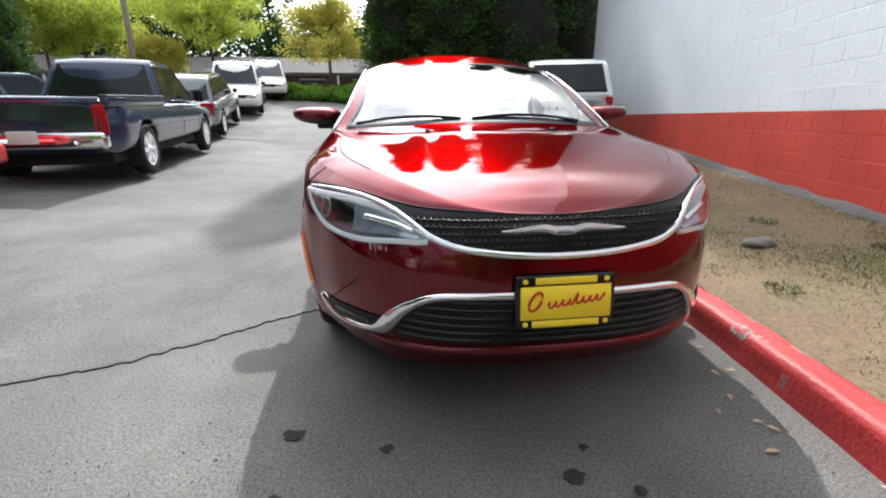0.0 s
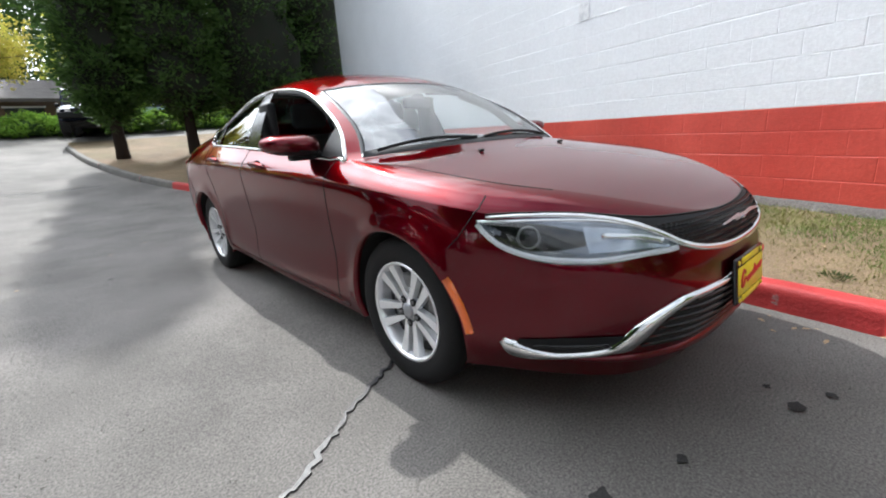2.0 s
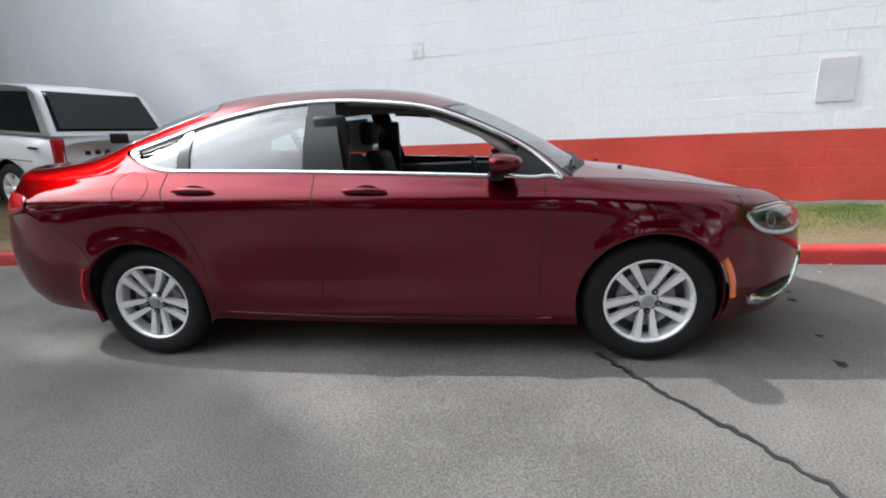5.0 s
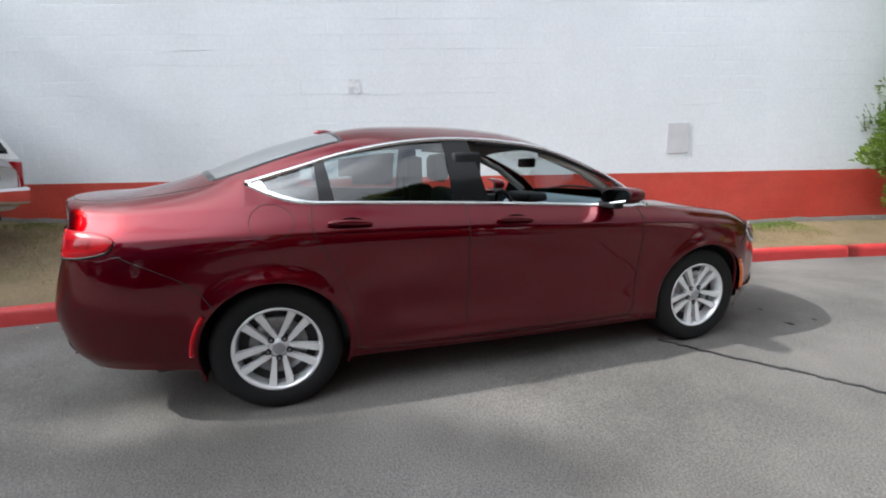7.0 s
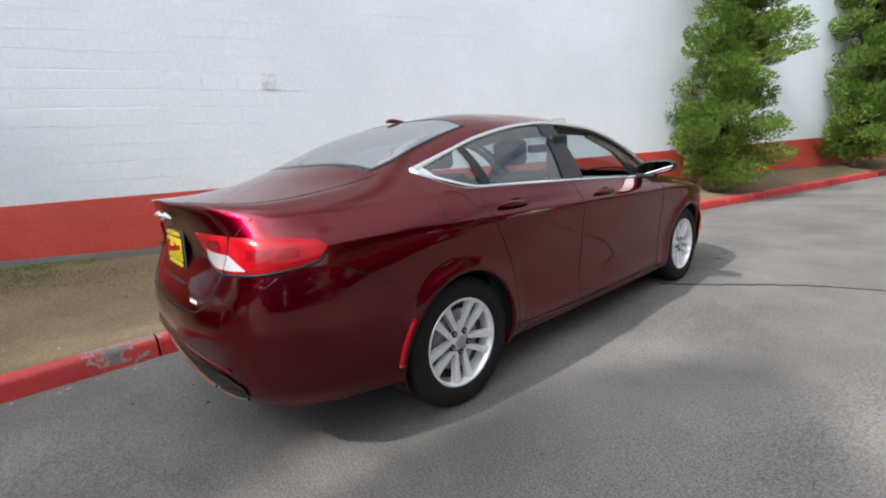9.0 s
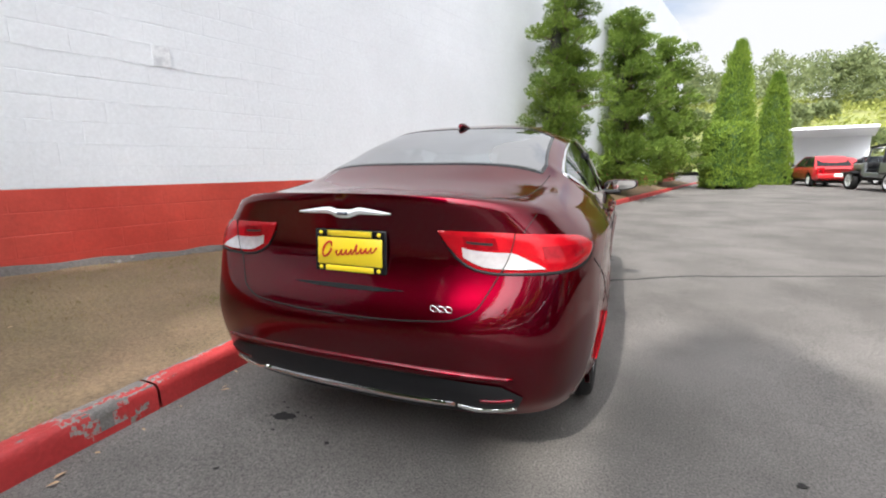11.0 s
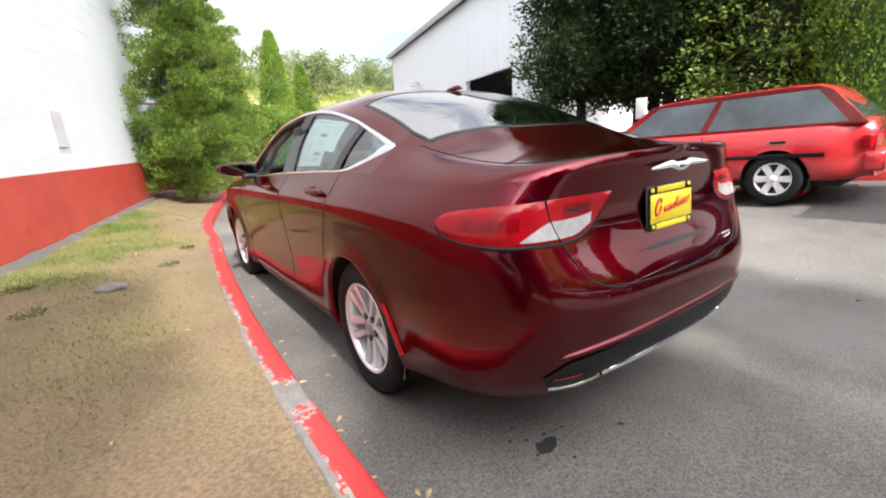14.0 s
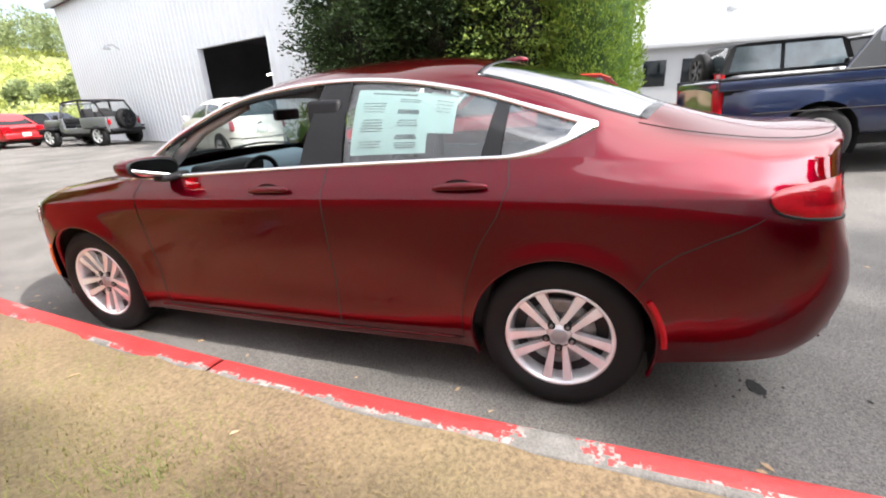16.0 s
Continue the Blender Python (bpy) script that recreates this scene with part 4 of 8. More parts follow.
        # headlamp: dark housing, bright strips, projector and a clear cover
        lamp_rows = [(.40, .684, .674), (.43, .695, .664), (.516, .745, .654), (.60, .772, .641), (.67, .783, .637), (.76, .788, .650), (.81, .786, .682), (.838, .784, .728), (.852, .782, .772)]
        us2 = np.linspace(0, 1, 33)

        def lamp_edge(u):
            x = lamp_rows[0][0] + (lamp_rows[-1][0] - lamp_rows[0][0]) * (1 - (1 - u) ** 1.5)
            zt, zb = curve(lamp_rows, x)
            return find(x=x, z=float(zt + zb) / 2, s_range=(.5, 4.6))[0], float(zt), float(zb)

        for nm, lift, mat, lab in (("lamp_housing", .003, M["lamp_grey"], "smoky grey lamp housing"), ("lamp_cover", .016, M["lens"], "clear lamp cover")):
            g = []
            for u in us2:
                s, zt, zb = lamp_edge(u)
                row = []
                for w in np.linspace(0, 1, 9):
                    v = level_at(s, zb + (zt - zb) * w)
                    rim = 1 - max(0, abs(2 * w - 1) * 2 - 1) ** 3
                    row.append(flip(side(s, v) + side_normal(s, v) * (lift * (rim if lift > .01 else 1) + .002), sign))
                g.append(row)
            g = np.array(g)
            if nm == "lamp_housing":
                lamp = cells(g, normals_of(g, sign), lambda i, j: True, sign, "headlamp", mat, car, "swept headlamp with clear cover")
            else:
                cells(g, normals_of(g, sign), lambda i, j: True, sign, nm, mat, lamp, lab)
        for lo_u, hi_u, w, wide, lift, mat, nm in ((.03, .99, .09, .019, .009, M["guide"], "light_guide"), (.03, .99, .95, .008, .009, M["chrome"], "upper_guide"),
                                                   (.38, .95, .56, .100, .005, M["black_gloss"], "projector_recess"), (.10, .36, .62, .020, .014, M["chrome"], "reflector")):
            ps, ns = [], []
            for u in np.linspace(lo_u, hi_u, 20):
                s, zt, zb = lamp_edge(u)
                v = level_at(s, zb + (zt - zb) * w)
                ps.append(flip(side(s, v), sign))
                ns.append(flip(side_normal(s, v), sign))
            wides = [wide * (math.sin(math.pi * (.12 + .76 * k / 19)) if nm == 'projector_recess' else 1) for k in range(20)]
            part(nm, ribbon(ps, ns, wides, lift, .006), mat, lamp)
        s, v = find(x=.768, z=.728, s_range=(1.5, 4.5))
        c, n = Vector(flip(side(s, v), sign)), Vector(flip(side_normal(s, v), sign))
        bowl = lathe([(0.0, .012), (.018, .010), (.030, .004), (.033, .003)], 28, "z")
        o = part("projector", bowl, M["black_gloss"], lamp, "round dark projector lens")
        part("projector_ring", lathe([(.032, .003), (.034, .008), (.036, .007), (.039, .002)], 28, "z"), M["steel"], o)
        o.matrix_basis = Matrix.Translation(c + n * .004) @ n.to_track_quat("Z", "Y").to_matrix().to_4x4()

        g = []
        for u in np.linspace(.07, .43, 14):
            s, zt, zb = lamp_edge(u)
            g.append([flip(side(s, level_at(s, zb + (zt - zb) * w)) + side_normal(s, level_at(s, zb + (zt - zb) * w)) * (.009 + .003 * math.sin(w * 9)), sign) for w in np.linspace(.26, .80, 9)])
        g = np.array(g)
        cells(g, normals_of(g, sign), lambda i, j: True, sign, "inner_reflector", M["lamp_pale"], lamp, "pale bluish inner reflector")

        # tail lamp: red with a clear lower inner part
        ends = [(find(y=yy, z=.95, s_range=(10.5, 13.4))[0], zt, zb) for yy, zt, zb in ((2.05, .952, .940), (2.062, .966, .918), (2.083, .976, .902), (2.12, .984, .892), (2.175, .992, .884))]
        ends += [(find(x=xx, z=.96, s_range=(12.4, 15))[0], zt, zb) for xx, zt, zb in ((.79, 1.0, .880), (.70, 1.006, .876), (.62, 1.010, .873), (.54, 1.012, .874), (.467, 1.013, .892), (.41, 1.014, .938), (.375, 1.015, 1.006))]

        def tail_edge(u):
            s = ends[0][0] + (ends[-1][0] - ends[0][0]) * u ** 1.25
            zt, zb = curve(ends, s)
            return s, float(zt), float(zb)

        def tail_u(x):
            s = find(x=x, z=.95, s_range=(12.4, 15))[0]
            return ((s - ends[0][0]) / (ends[-1][0] - ends[0][0])) ** .8
        g = []
        for u in np.linspace(0, 1, 41):
            s, zt, zb = tail_edge(u)
            row = []
            for w in np.linspace(0, 1, 9):
                v = level_at(s, zb + (zt - zb) * w)
                rim = 1 - max(0, abs(2 * w - 1) * 2.4 - 1.4) ** 2 * .9
                row.append(flip(side(s, v) + side_normal(s, v) * .007 * rim, sign))
            g.append(row)
        g = np.array(g)
        tail = cells(g, normals_of(g, sign), lambda i, j: True, sign, "taillight", M["lamp_red"], car, "red tail lamp with a clear section")

        def lens_patch(name, mat, u0, u1, low, high, lift, label=""):
            sheet = []
            for f in np.linspace(0, 1, 19):
                st_, zt, zb = tail_edge(u0 + (u1 - u0) * f)
                row = []
                for w in np.linspace(low(f), high(f), 5):
                    v = level_at(st_, zb + (zt - zb) * w)
                    row.append(flip(side(st_, v) + side_normal(st_, v) * lift, sign))
                sheet.append(row)
            sheet = np.array(sheet)
            return cells(sheet, normals_of(sheet, sign), lambda i, j: True, sign, name, mat, tail, label)
        lens_patch("reversing_lens", M["lamp_clear"], tail_u(.73), tail_u(.455), lambda f: .07 + .10 * max(0, f - .8) / .2, lambda f: .09 + .40 * min(1, f / .42), .0086, "clear reversing lens")
        lens_patch("brake_window", M["lamp_deep"], tail_u(.585), tail_u(.465), lambda f: .54, lambda f: .86, .0086, "deep red inner window")
        lens_patch("dark_band", M["seam"], tail_u(.57), tail_u(.475), lambda f: .66, lambda f: .73, .0092)
        lens_patch("outer_window", M["lamp_deep"], .24, tail_u(.73), lambda f: .34, lambda f: .66, .0084, "deeper red bowl")
        for name, way, wide, lift, mat in (("lower_seal", [(.01 + .98 * k / 30, -.05) for k in range(31)], .012, .003, M["black_trim"]),
                                           ("lens_split", [(tail_u(.590 + .07 * k / 12), k / 12) for k in range(13)], .004, .0096, M["seam"])):
            ps, ns = [], []
            for u, w in way:
                s, zt, zb = tail_edge(u)
                v = level_at(s, zb + (zt - zb) * w)
                ps.append(flip(side(s, v), sign))
                ns.append(flip(side_normal(s, v), sign))
            part(name, ribbon(ps, ns, wide, lift, .006), mat, tail)

        # door mirror
        base = Vector((sign * .81, -.62, 1.005))
        arm = part("mirror_arm", bevel_box(-.10, .07, -.04, .04, -.020, .020, .014), M["black_trim"], car)
        arm.location = base + Vector((sign * .06, .0, .0))

        def pod(squash, cut):
            shell = bmesh.new()
            bmesh.ops.create_uvsphere(shell, u_segments=28, v_segments=18, radius=1)
            for q in shell.verts:
                x, y, z = q.co
                y = y if y < .30 else .30 + (y - .30) * .10
                box = lambda t, k: math.copysign(abs(t) ** k, t)
                q.co = Vector((box(x, .7) * .150 * squash, y * .115 * squash, (box(z, .7) * .053 * (1 - .18 * x * sign) + .012 * x * sign) * squash))
            if cut:
                low_side = [f for f in shell.faces if f.calc_center_median().z < -.030 or f.calc_center_median().y > .036]
                bmesh.ops.delete(shell, geom=low_side, context="FACES")
            return shell
        mir = part("door_mirror", pod(1.0, True), P, car, "body coloured door mirror with a black underside")
        mir.location = base + Vector((sign * .155, -.01, .06))
        part("mirror_underside", pod(.985, False), M["black_trim"], mir)
        gl = bmesh.new()
        bmesh.ops.create_circle(gl, cap_ends=True, segments=28, radius=1)
        for q in gl.verts:
            x, z = q.co.x, q.co.y
            q.co = Vector((math.copysign(abs(x) ** .7, x) * .126, .0450, math.copysign(abs(z) ** .7, z) * .040 + .012 * x * sign))
        part("mirror_glass", gl, M["mirror"], mir)

    for name in ("body", "front_bumper", "rear_bumper", "trunk_lid"):
        verts, norms, faces = [], [], []
        for nm, sign, grid, nrm, keep in body_geo:
            if nm != name:
                continue
            index = {}
            for i, j in sorted(keep):
                quad = []
                for a, b in ((i, j), (i + 1, j), (i + 1, j + 1), (i, j + 1)):
                    if (a, b) not in index:
                        index[(a, b)] = len(verts)
                        verts.append(tuple(grid[a, b]))
                        norms.append(tuple(nrm[a, b]))
                    quad.append(index[(a, b)])
                faces.append(tuple(quad if sign > 0 else quad[::-1]))
        part(name + ("_panel" if name == "trunk_lid" else ""), (verts, faces), P, car, normals=norms)

    # upper surfaces
    As = [-1 + i / 16 for i in range(33)]
    As = sorted(set([round(a, 4) for a in As] + [-.9, .9, -.965, .965]))
    grid = np.array([[(lambda q: (q[0] if a >= 0 else -q[0], q[1], q[2]))(top_point(s, abs(a))) for a in As] for s in SS])
    grid = grid[:, ::-1]
    As = As[::-1]
    nrm = normals_of(grid, 1)
    if nrm[60, 15, 2] < 0:
        nrm = -nrm
    for i, s in enumerate(SS):
        if s <= MARKS[-.95] + 1e-6 or s >= MARKS[1.62] - 1e-6:
            nrm[i, 0], nrm[i, -1] = rail_normal(s) * np.sign([grid[i, 0, 0], 1, 1]), rail_normal(s) * np.sign([grid[i, -1, 0], 1, 1])
    iz = {k: min(range(len(SS)), key=lambda i: abs(SS[i] - MARKS[k])) for k in (-.95, -.32, .95, 1.62)}
    inner = lambda j: abs((As[j] + As[j + 1]) / 2) < .9
    inner_r = lambda j: abs((As[j] + As[j + 1]) / 2) < .875
    way = 1
    cells(grid, nrm, lambda i, j: i < iz[-.95], way, "hood", P, car)
    cells(grid, nrm, lambda i, j: iz[-.32] <= i < iz[.95] or (iz[-.95] <= i < iz[-.32] and not inner(j)) or (iz[.95] <= i < iz[1.62] and not inner_r(j)), way, "roof", P, car)
    cells(grid, nrm, lambda i, j: iz[-.95] <= i < iz[-.32] and inner(j), way, "windshield", M["glass_clear"], car, "raked windscreen")
    cells(grid, nrm, lambda i, j: iz[.95] <= i < iz[1.62] and inner_r(j), way, "rear_window", M["glass_rear"], car, "tinted raked rear window")
    cells(grid, nrm, lambda i, j: i >= iz[1.62], way, "trunk_lid", P, car)

    # black frit round the glass, seams of hood and lid
    def top_seam(pairs, w, mat, name, lift=.0015):
        ps, ns = [], []
        for s, a in pairs:
            q = top_point(s, abs(a))
            e = .01
            d1 = top_point(min(15, s + e), abs(a)) - top_point(max(0, s - e), abs(a))
            d2 = top_point(s, min(1, abs(a) + e)) - top_point(s, max(0, abs(a) - e))
            n = np.cross(d2, d1)
            n = n / (np.linalg.norm(n) + 1e-9)
            n = n if n[2] > 0 else -n
            sg = 1 if a >= 0 else -1
            ps.append((q[0] * sg, q[1], q[2]))
            ns.append((n[0] * sg, n[1], n[2]))
        return part(name, ribbon(ps, ns, w, lift, .004), mat, car)
    line = list(np.linspace(-.9, .9, 33))
    top_seam([(MARKS[-.95] + .02, a) for a in line], .07, M["black_trim"], "cowl_panel", .004)
    top_seam([(MARKS[-.32], a) for a in line], .03, M["black_gloss"], "header_seal", .002)
    rear_line = list(np.linspace(-.875, .875, 33))
    top_seam([(MARKS[.95], a) for a in rear_line], .025, M["black_gloss"], "rear_glass_seal", .002)
    top_seam([(MARKS[1.62], a) for a in rear_line], .04, M["black_gloss"], "lower_glass_seal", .002)
    for sg in (1, -1):
        top_seam([(s, sg * .9) for s in np.linspace(MARKS[-.95], MARKS[-.32], 24)], .028, M["black_gloss"], "pillar_seal", .002)
        top_seam([(s, sg * .875) for s in np.linspace(MARKS[.95], MARKS[1.62], 24)], .022, M["black_gloss"], "rear_pillar_seal", .002)
        top_seam([(s, sg * .995) for s in np.linspace(3.2, MARKS[-.95], 40)], .006, M["seam"], "hood_gap")
        top_seam([(s, sg * .93) for s in np.linspace(MARKS[1.62], 14.0, 30)], .005, M["seam"], "lid_gap")

    build_front(car)
    build_rear(car)
    build_cabin(car)
    for sx in (1, -1):
        for yc in (-1.39, 1.39):
            build_wheel(car, sx, yc)
    # underbody
    part("underbody", bevel_box(-.72, .72, -1.98, 2.02, .21, .30, .03), M["under"], car)
    # antenna fin
    fin = bmesh.new()
    bmesh.ops.create_uvsphere(fin, u_segments=16, v_segments=10, radius=1)
    for q in fin.verts:
        k = (q.co.y + 1) / 2
        q.co = Vector((q.co.x * .033 * (1 - .2 * k), q.co.y * .085, max(q.co.z, 0) * (.012 + .024 * k)))
    o = part("antenna_fin", fin, P, car, "small roof antenna fin")
    o.location = (0, 1.03, float(curve(CENTRE_Z, 1.03)[0]) + .002)
    # wipers
    for x0, x1, y0, y1 in ((-.70, -.12, -1.06, -1.165), (-.06, .60, -1.17, -1.08)):
        pts = []
        for k in range(12):
            u = k / 11
            x, y = x0 + (x1 - x0) * u, y0 + (y1 - y0) * u - .05 * math.sin(math.pi * u) * 0
            pts.append((x, y + .035, 1.02 + .022 + .02 * math.sin(math.pi * u) - .05 * abs(x) ** 2))
        part("wiper", tube(pts, .009, 6), M["black_trim"], car)
    # washer jets
    for x in (-.33, .33):
        j = part("washer_jet", bevel_box(-.012, .012, -.014, .014, 0, .012, .005), M["black_trim"], car)
        j.location = (x, -1.36, float(curve(CENTRE_Z, -1.36)[0]) - .006)
    return car


def on_front(x, z):
    s, v = find(x=abs(x), z=z, s_range=(0, 4.4))
    sg = 1 if x >= 0 else -1
    return Vector(flip(side(s, v), sg)), Vector(flip(side_normal(s, v), sg))


def on_rear(x, z):
    s, v = find(x=abs(x), z=z, s_range=(11.5, 15))
    sg = 1 if x >= 0 else -1
    return Vector(flip(side(s, v), sg)), Vector(flip(side_normal(s, v), sg))


def surface_bar(spots, where, width, lift, thick, mat, name, parent, label="", fine=6):
    """A bar over a bumper through (x, z) spots, smoothed."""
    ps, ns = [], []
    for (xa, za), (xb, zb) in zip(spots, spots[1:]):
        for k in range(fine):
            u = k / fine
            p, n = where(xa + (xb - xa) * u, za + (zb - za) * u)
            ps.append(p)
            ns.append(n)
    p, n = where(*spots[-1])
    ps.append(p)
    ns.append(n)
    for _ in range(2):
        ps = [ps[0]] + [(a + b * 2 + c) / 4 for a, b, c in zip(ps, ps[1:], ps[2:])] + [ps[-1]]
        ns = [ns[0]] + [(a + b * 2 + c).normalized() for a, b, c in zip(ns, ns[1:], ns[2:])] + [ns[-1]]
    if isinstance(width, (list, tuple)):
        width = [width[0] + (width[1] - width[0]) * math.sin(math.pi * k / (len(ps) - 1)) for k in range(len(ps))]
    return part(name, ribbon(ps, ns, width, lift, thick), mat, parent, label)


def surface_sheet(lower, upper, where, lift, mat, name, parent, label="", n=28, m=7):
    """A patch between two (x, z) lines over a bumper."""
    def at(line, u):
        k = u * (len(line) - 1)
        i = min(len(line) - 2, int(k))
        f = k - i
        return line[i][0] + (line[i + 1][0] - line[i][0]) * f, line[i][1] + (line[i + 1][1] - line[i][1]) * f
    verts, faces = [], []
    for i in range(n + 1):
        (xa, za), (xb, zb) = at(lower, i / n), at(upper, i / n)
        for j in range(m + 1):
            w = j / m
            p, nn = where(xa + (xb - xa) * w, za + (zb - za) * w)
            verts.append(p + nn * lift)
    for i in range(n):
        for j in range(m):
            faces.append((i * (m + 1) + j, (i + 1) * (m + 1) + j, (i + 1) * (m + 1) + j + 1, i * (m + 1) + j + 1))
    return part(name, (verts, faces), mat, parent, label)


def plate(parent, where_y, z, facing, tilt):
    """A yellow dealer plate in a black frame; its lettering is reduced to strokes."""
    holder = part("licence_plate", bevel_box(-.163, .163, -.008, .008, -.086, .086, .008), M["black_gloss"], parent, "yellow dealer plate in a black frame")
    holder.location = (0, where_y, z)
    holder.rotation_euler = (radians(tilt), 0, 0 if facing < 0 else math.pi)
    part("plate_face", bevel_box(-.148, .148, -.011, -.007, -.056, .052, .002, 1), M["plate_yellow"], holder)
    for zz, w in ((.068, .10), (-.071, .11)):
        part("frame_bar", bevel_box(-w, w, -.0105, -.007, zz - .011, zz + .011, .001, 1), M["plate_yellow"], holder)
    for sx in (-1, 1):
        for zz in (.068, -.071):
            b = lathe([(0, -.0115), (.008, -.0115), (.009, -.007)], 14, "z")
            o = part("frame_bolt", ([(v[0], v[2], v[1]) for v in b[0]], b[1]), M["plate_yellow"], holder)
            o.location = (sx * .132, 0, zz)
    # the red script as a plain loop and one wavy stroke
    def stroke(pts, r=.0032):
        part("script_stroke", tube([(x, -.0125, z) for x, z in pts], r, 6), M["plate_red"], holder)
    stroke([(-.100 + .018 * math.cos(a) + .012 * math.sin(a), .004 + .030 * math.sin(a)) for a in np.linspace(.4, 6.4, 22)], .0042)
    wave = []
    for k in range(105):
        u = k / 104
        tall = .011 + (.010 if .44 < u < .52 else 0) * math.sin((u - .44) / .08 * math.pi)
        ph = u * 2 * math.pi * 8.5
        z = tall * math.sin(ph)
        wave.append((-.064 + .190 * u + .40 * z + .0035 * math.cos(ph), -.010 + .022 * u + z + (tall - .011)))
    stroke(wave)
    stroke([(.058, -.004), (.062, -.002)], .0048)


def wings(parent, y, z, width, facing, tilt, blue=True):
    """A plain winged shape in chrome."""
    half, verts, faces = width / 2, [], []
    n = 14
    for k in range(-n, n + 1):
        u = k / n
        a = abs(u)
        th = .0145 * (1 - a) ** .7 + .002
        zz = .012 * smooth01((a - .10) / .25) - .008 * smooth01((a - .3) / .7)
        verts += [(u * half, -.004, zz - th), (u * half, -.013 + .006 * a, zz), (u * half, -.004, zz + th)]
    for k in range(2 * n):
        b = k * 3
        faces += [(b, b + 3, b + 4, b + 1), (b + 1, b + 4, b + 5, b + 2)]
    o = part("winged_badge", (verts, faces), M["badge"], parent, "plain chrome winged badge", smooth=False)
    o.location = (0, y, z)
    o.rotation_euler = (radians(tilt), 0, 0 if facing < 0 else math.pi)
    c = part("badge_centre", bevel_box(-.024, .024, -.017, -.008, -.006, .006, .004), M["lamp_grey"], o)
    return o


def build_front(car):
    F = on_front
    xs = [.83, .775, .70, .635, .575, .516, .46, .412, .36, .30, .20, .10, 0]
    lows = [.793, .796, .793, .786, .772, .751, .717, .684, .663, .649, .636, .629, .627]
    ups = [.801, .804, .801, .795, .785, .774, .766, .762, .760, .757, .752, .748, .746]
    low = [(-x, z) for x, z in zip(xs, lows)] + [(x, z) for x, z in zip(xs[::-1][1:], lows[::-1][1:])]
    up = [(-x, z - .002) for x, z in zip(xs, ups)] + [(x, z - .002) for x, z in zip(xs[::-1][1:], ups[::-1][1:])]
    grille = surface_sheet(low, up, F, .004, M["black_trim"], "grille", car, "black honeycomb grille in a chrome line", 60, 8)
    surface_bar(low, F, (.007, .024), .014, .016, M["chrome"], "grille_chrome", grille, "chrome line under the grille", 5)
    surface_bar([(x, z + .004) for x, z in up], F, .006, .006, .01, M["seam"], "hood_edge_gap", car)
    # honeycomb: slanted short ridges
    verts, faces = [], []
    for r in range(6):
        for k in range(-30, 31):
            x = k * .019 + (.0095 if r % 2 else 0)
            z = .640 + r * .019
            ax = abs(x)
            zl = float(np.interp(ax, xs[::-1], lows[::-1]))
            zu = float(np.interp(ax, xs[::-1], ups[::-1]))
            if not zl + .008 < z < zu - .008 or ax > .56:
                continue
            for dx, dz in ((.008, .006), (.008, -.006)):
                a, n = F(x - dx, z - dz)
                b, _ = F(x + dx, z + dz)
                g = ribbon([a, b], [n, n], .004, .011, .008)
                base = len(verts)
                verts += g[0]
                faces += [tuple(base + i for i in q) for q in g[1]]
    part("honeycomb", (verts, faces), M["black_gloss"], grille, "gloss black honeycomb mesh")
    wings(grille, F(0, .70)[0].y - .014, .708, .40, -1, 18)
    # lower intake with slats and the chrome sweep
    way = [(.822, .352), (.80, .318), (.77, .303), (.72, .301), (.66, .312), (.61, .328), (.575, .350), (.545, .392), (.515, .428), (.475, .463), (.43, .488), (.385, .501), (.30, .506), (.15, .507), (0, .507)]
    wide = [.024, .066, .048, .020, .018, .024, .060, .062, .046, .032, .027, .024, .023, .023, .023]
    hi = [(-x, z) for x, z in way if x < .57] + [(x, z) for x, z in way[::-1] if 0 < x < .57]
    lo = [(x, .322 + .03 * (abs(x) / .545) ** 6) for x, z in hi]
    intake = surface_sheet(lo, hi, F, .003, M["under"], "lower_intake", car, "dark slatted lower intake", 40, 8)
    for z, w in ((.345, .535), (.374, .52), (.403, .50), (.432, .475), (.461, .44), (.486, .37)):
        surface_bar([(-w, z), (-w * .5, z - .004), (0, z - .005), (w * .5, z - .004), (w, z)], F, .011, .014, .018, M["black_gloss"], "slat", intake)
    for sg in (1, -1):
        ps, ns, ws = [], [], []
        for (xa, za), (xb, zb), wa, wb in zip(way, way[1:], wide, wide[1:]):
            for k in range(5):
                p, n = F(sg * (xa + (xb - xa) * k / 5), za + (zb - za) * k / 5)
                ps.append(p)
                ns.append(n)
                ws.append(wa + (wb - wa) * k / 5)
        for _ in range(3):
            ps = [ps[0]] + [(a + b * 2 + c) / 4 for a, b, c in zip(ps, ps[1:], ps[2:])] + [ps[-1]]
        part("intake_chrome", ribbon(ps, ns, ws, .016, .02), M["chrome"], car, "chrome sweep over the lower intake")
        surface_sheet([(sg * .80, .322), (sg * .72, .306), (sg * .64, .322), (sg * .575, .36)], [(sg * .795, .362), (sg * .72, .378), (sg * .64, .384), (sg * .555, .385)], F, .005,
                      M["black_trim"], "fog_recess", car, "black fog lamp recess", 18, 5)
        surface_bar([(sg * .77, .338), (sg * .70, .345), (sg * .62, .352)], F, .010, .012, .012, M["black_gloss"], "recess_slat", car)
    ps, ns = [], []
    for k in range(41):
        x = -.70 + 1.40 * k / 40
        p, n = F(x, .290)
        ps.append(p)
        ns.append((n + Vector((0, 0, .95))).normalized())
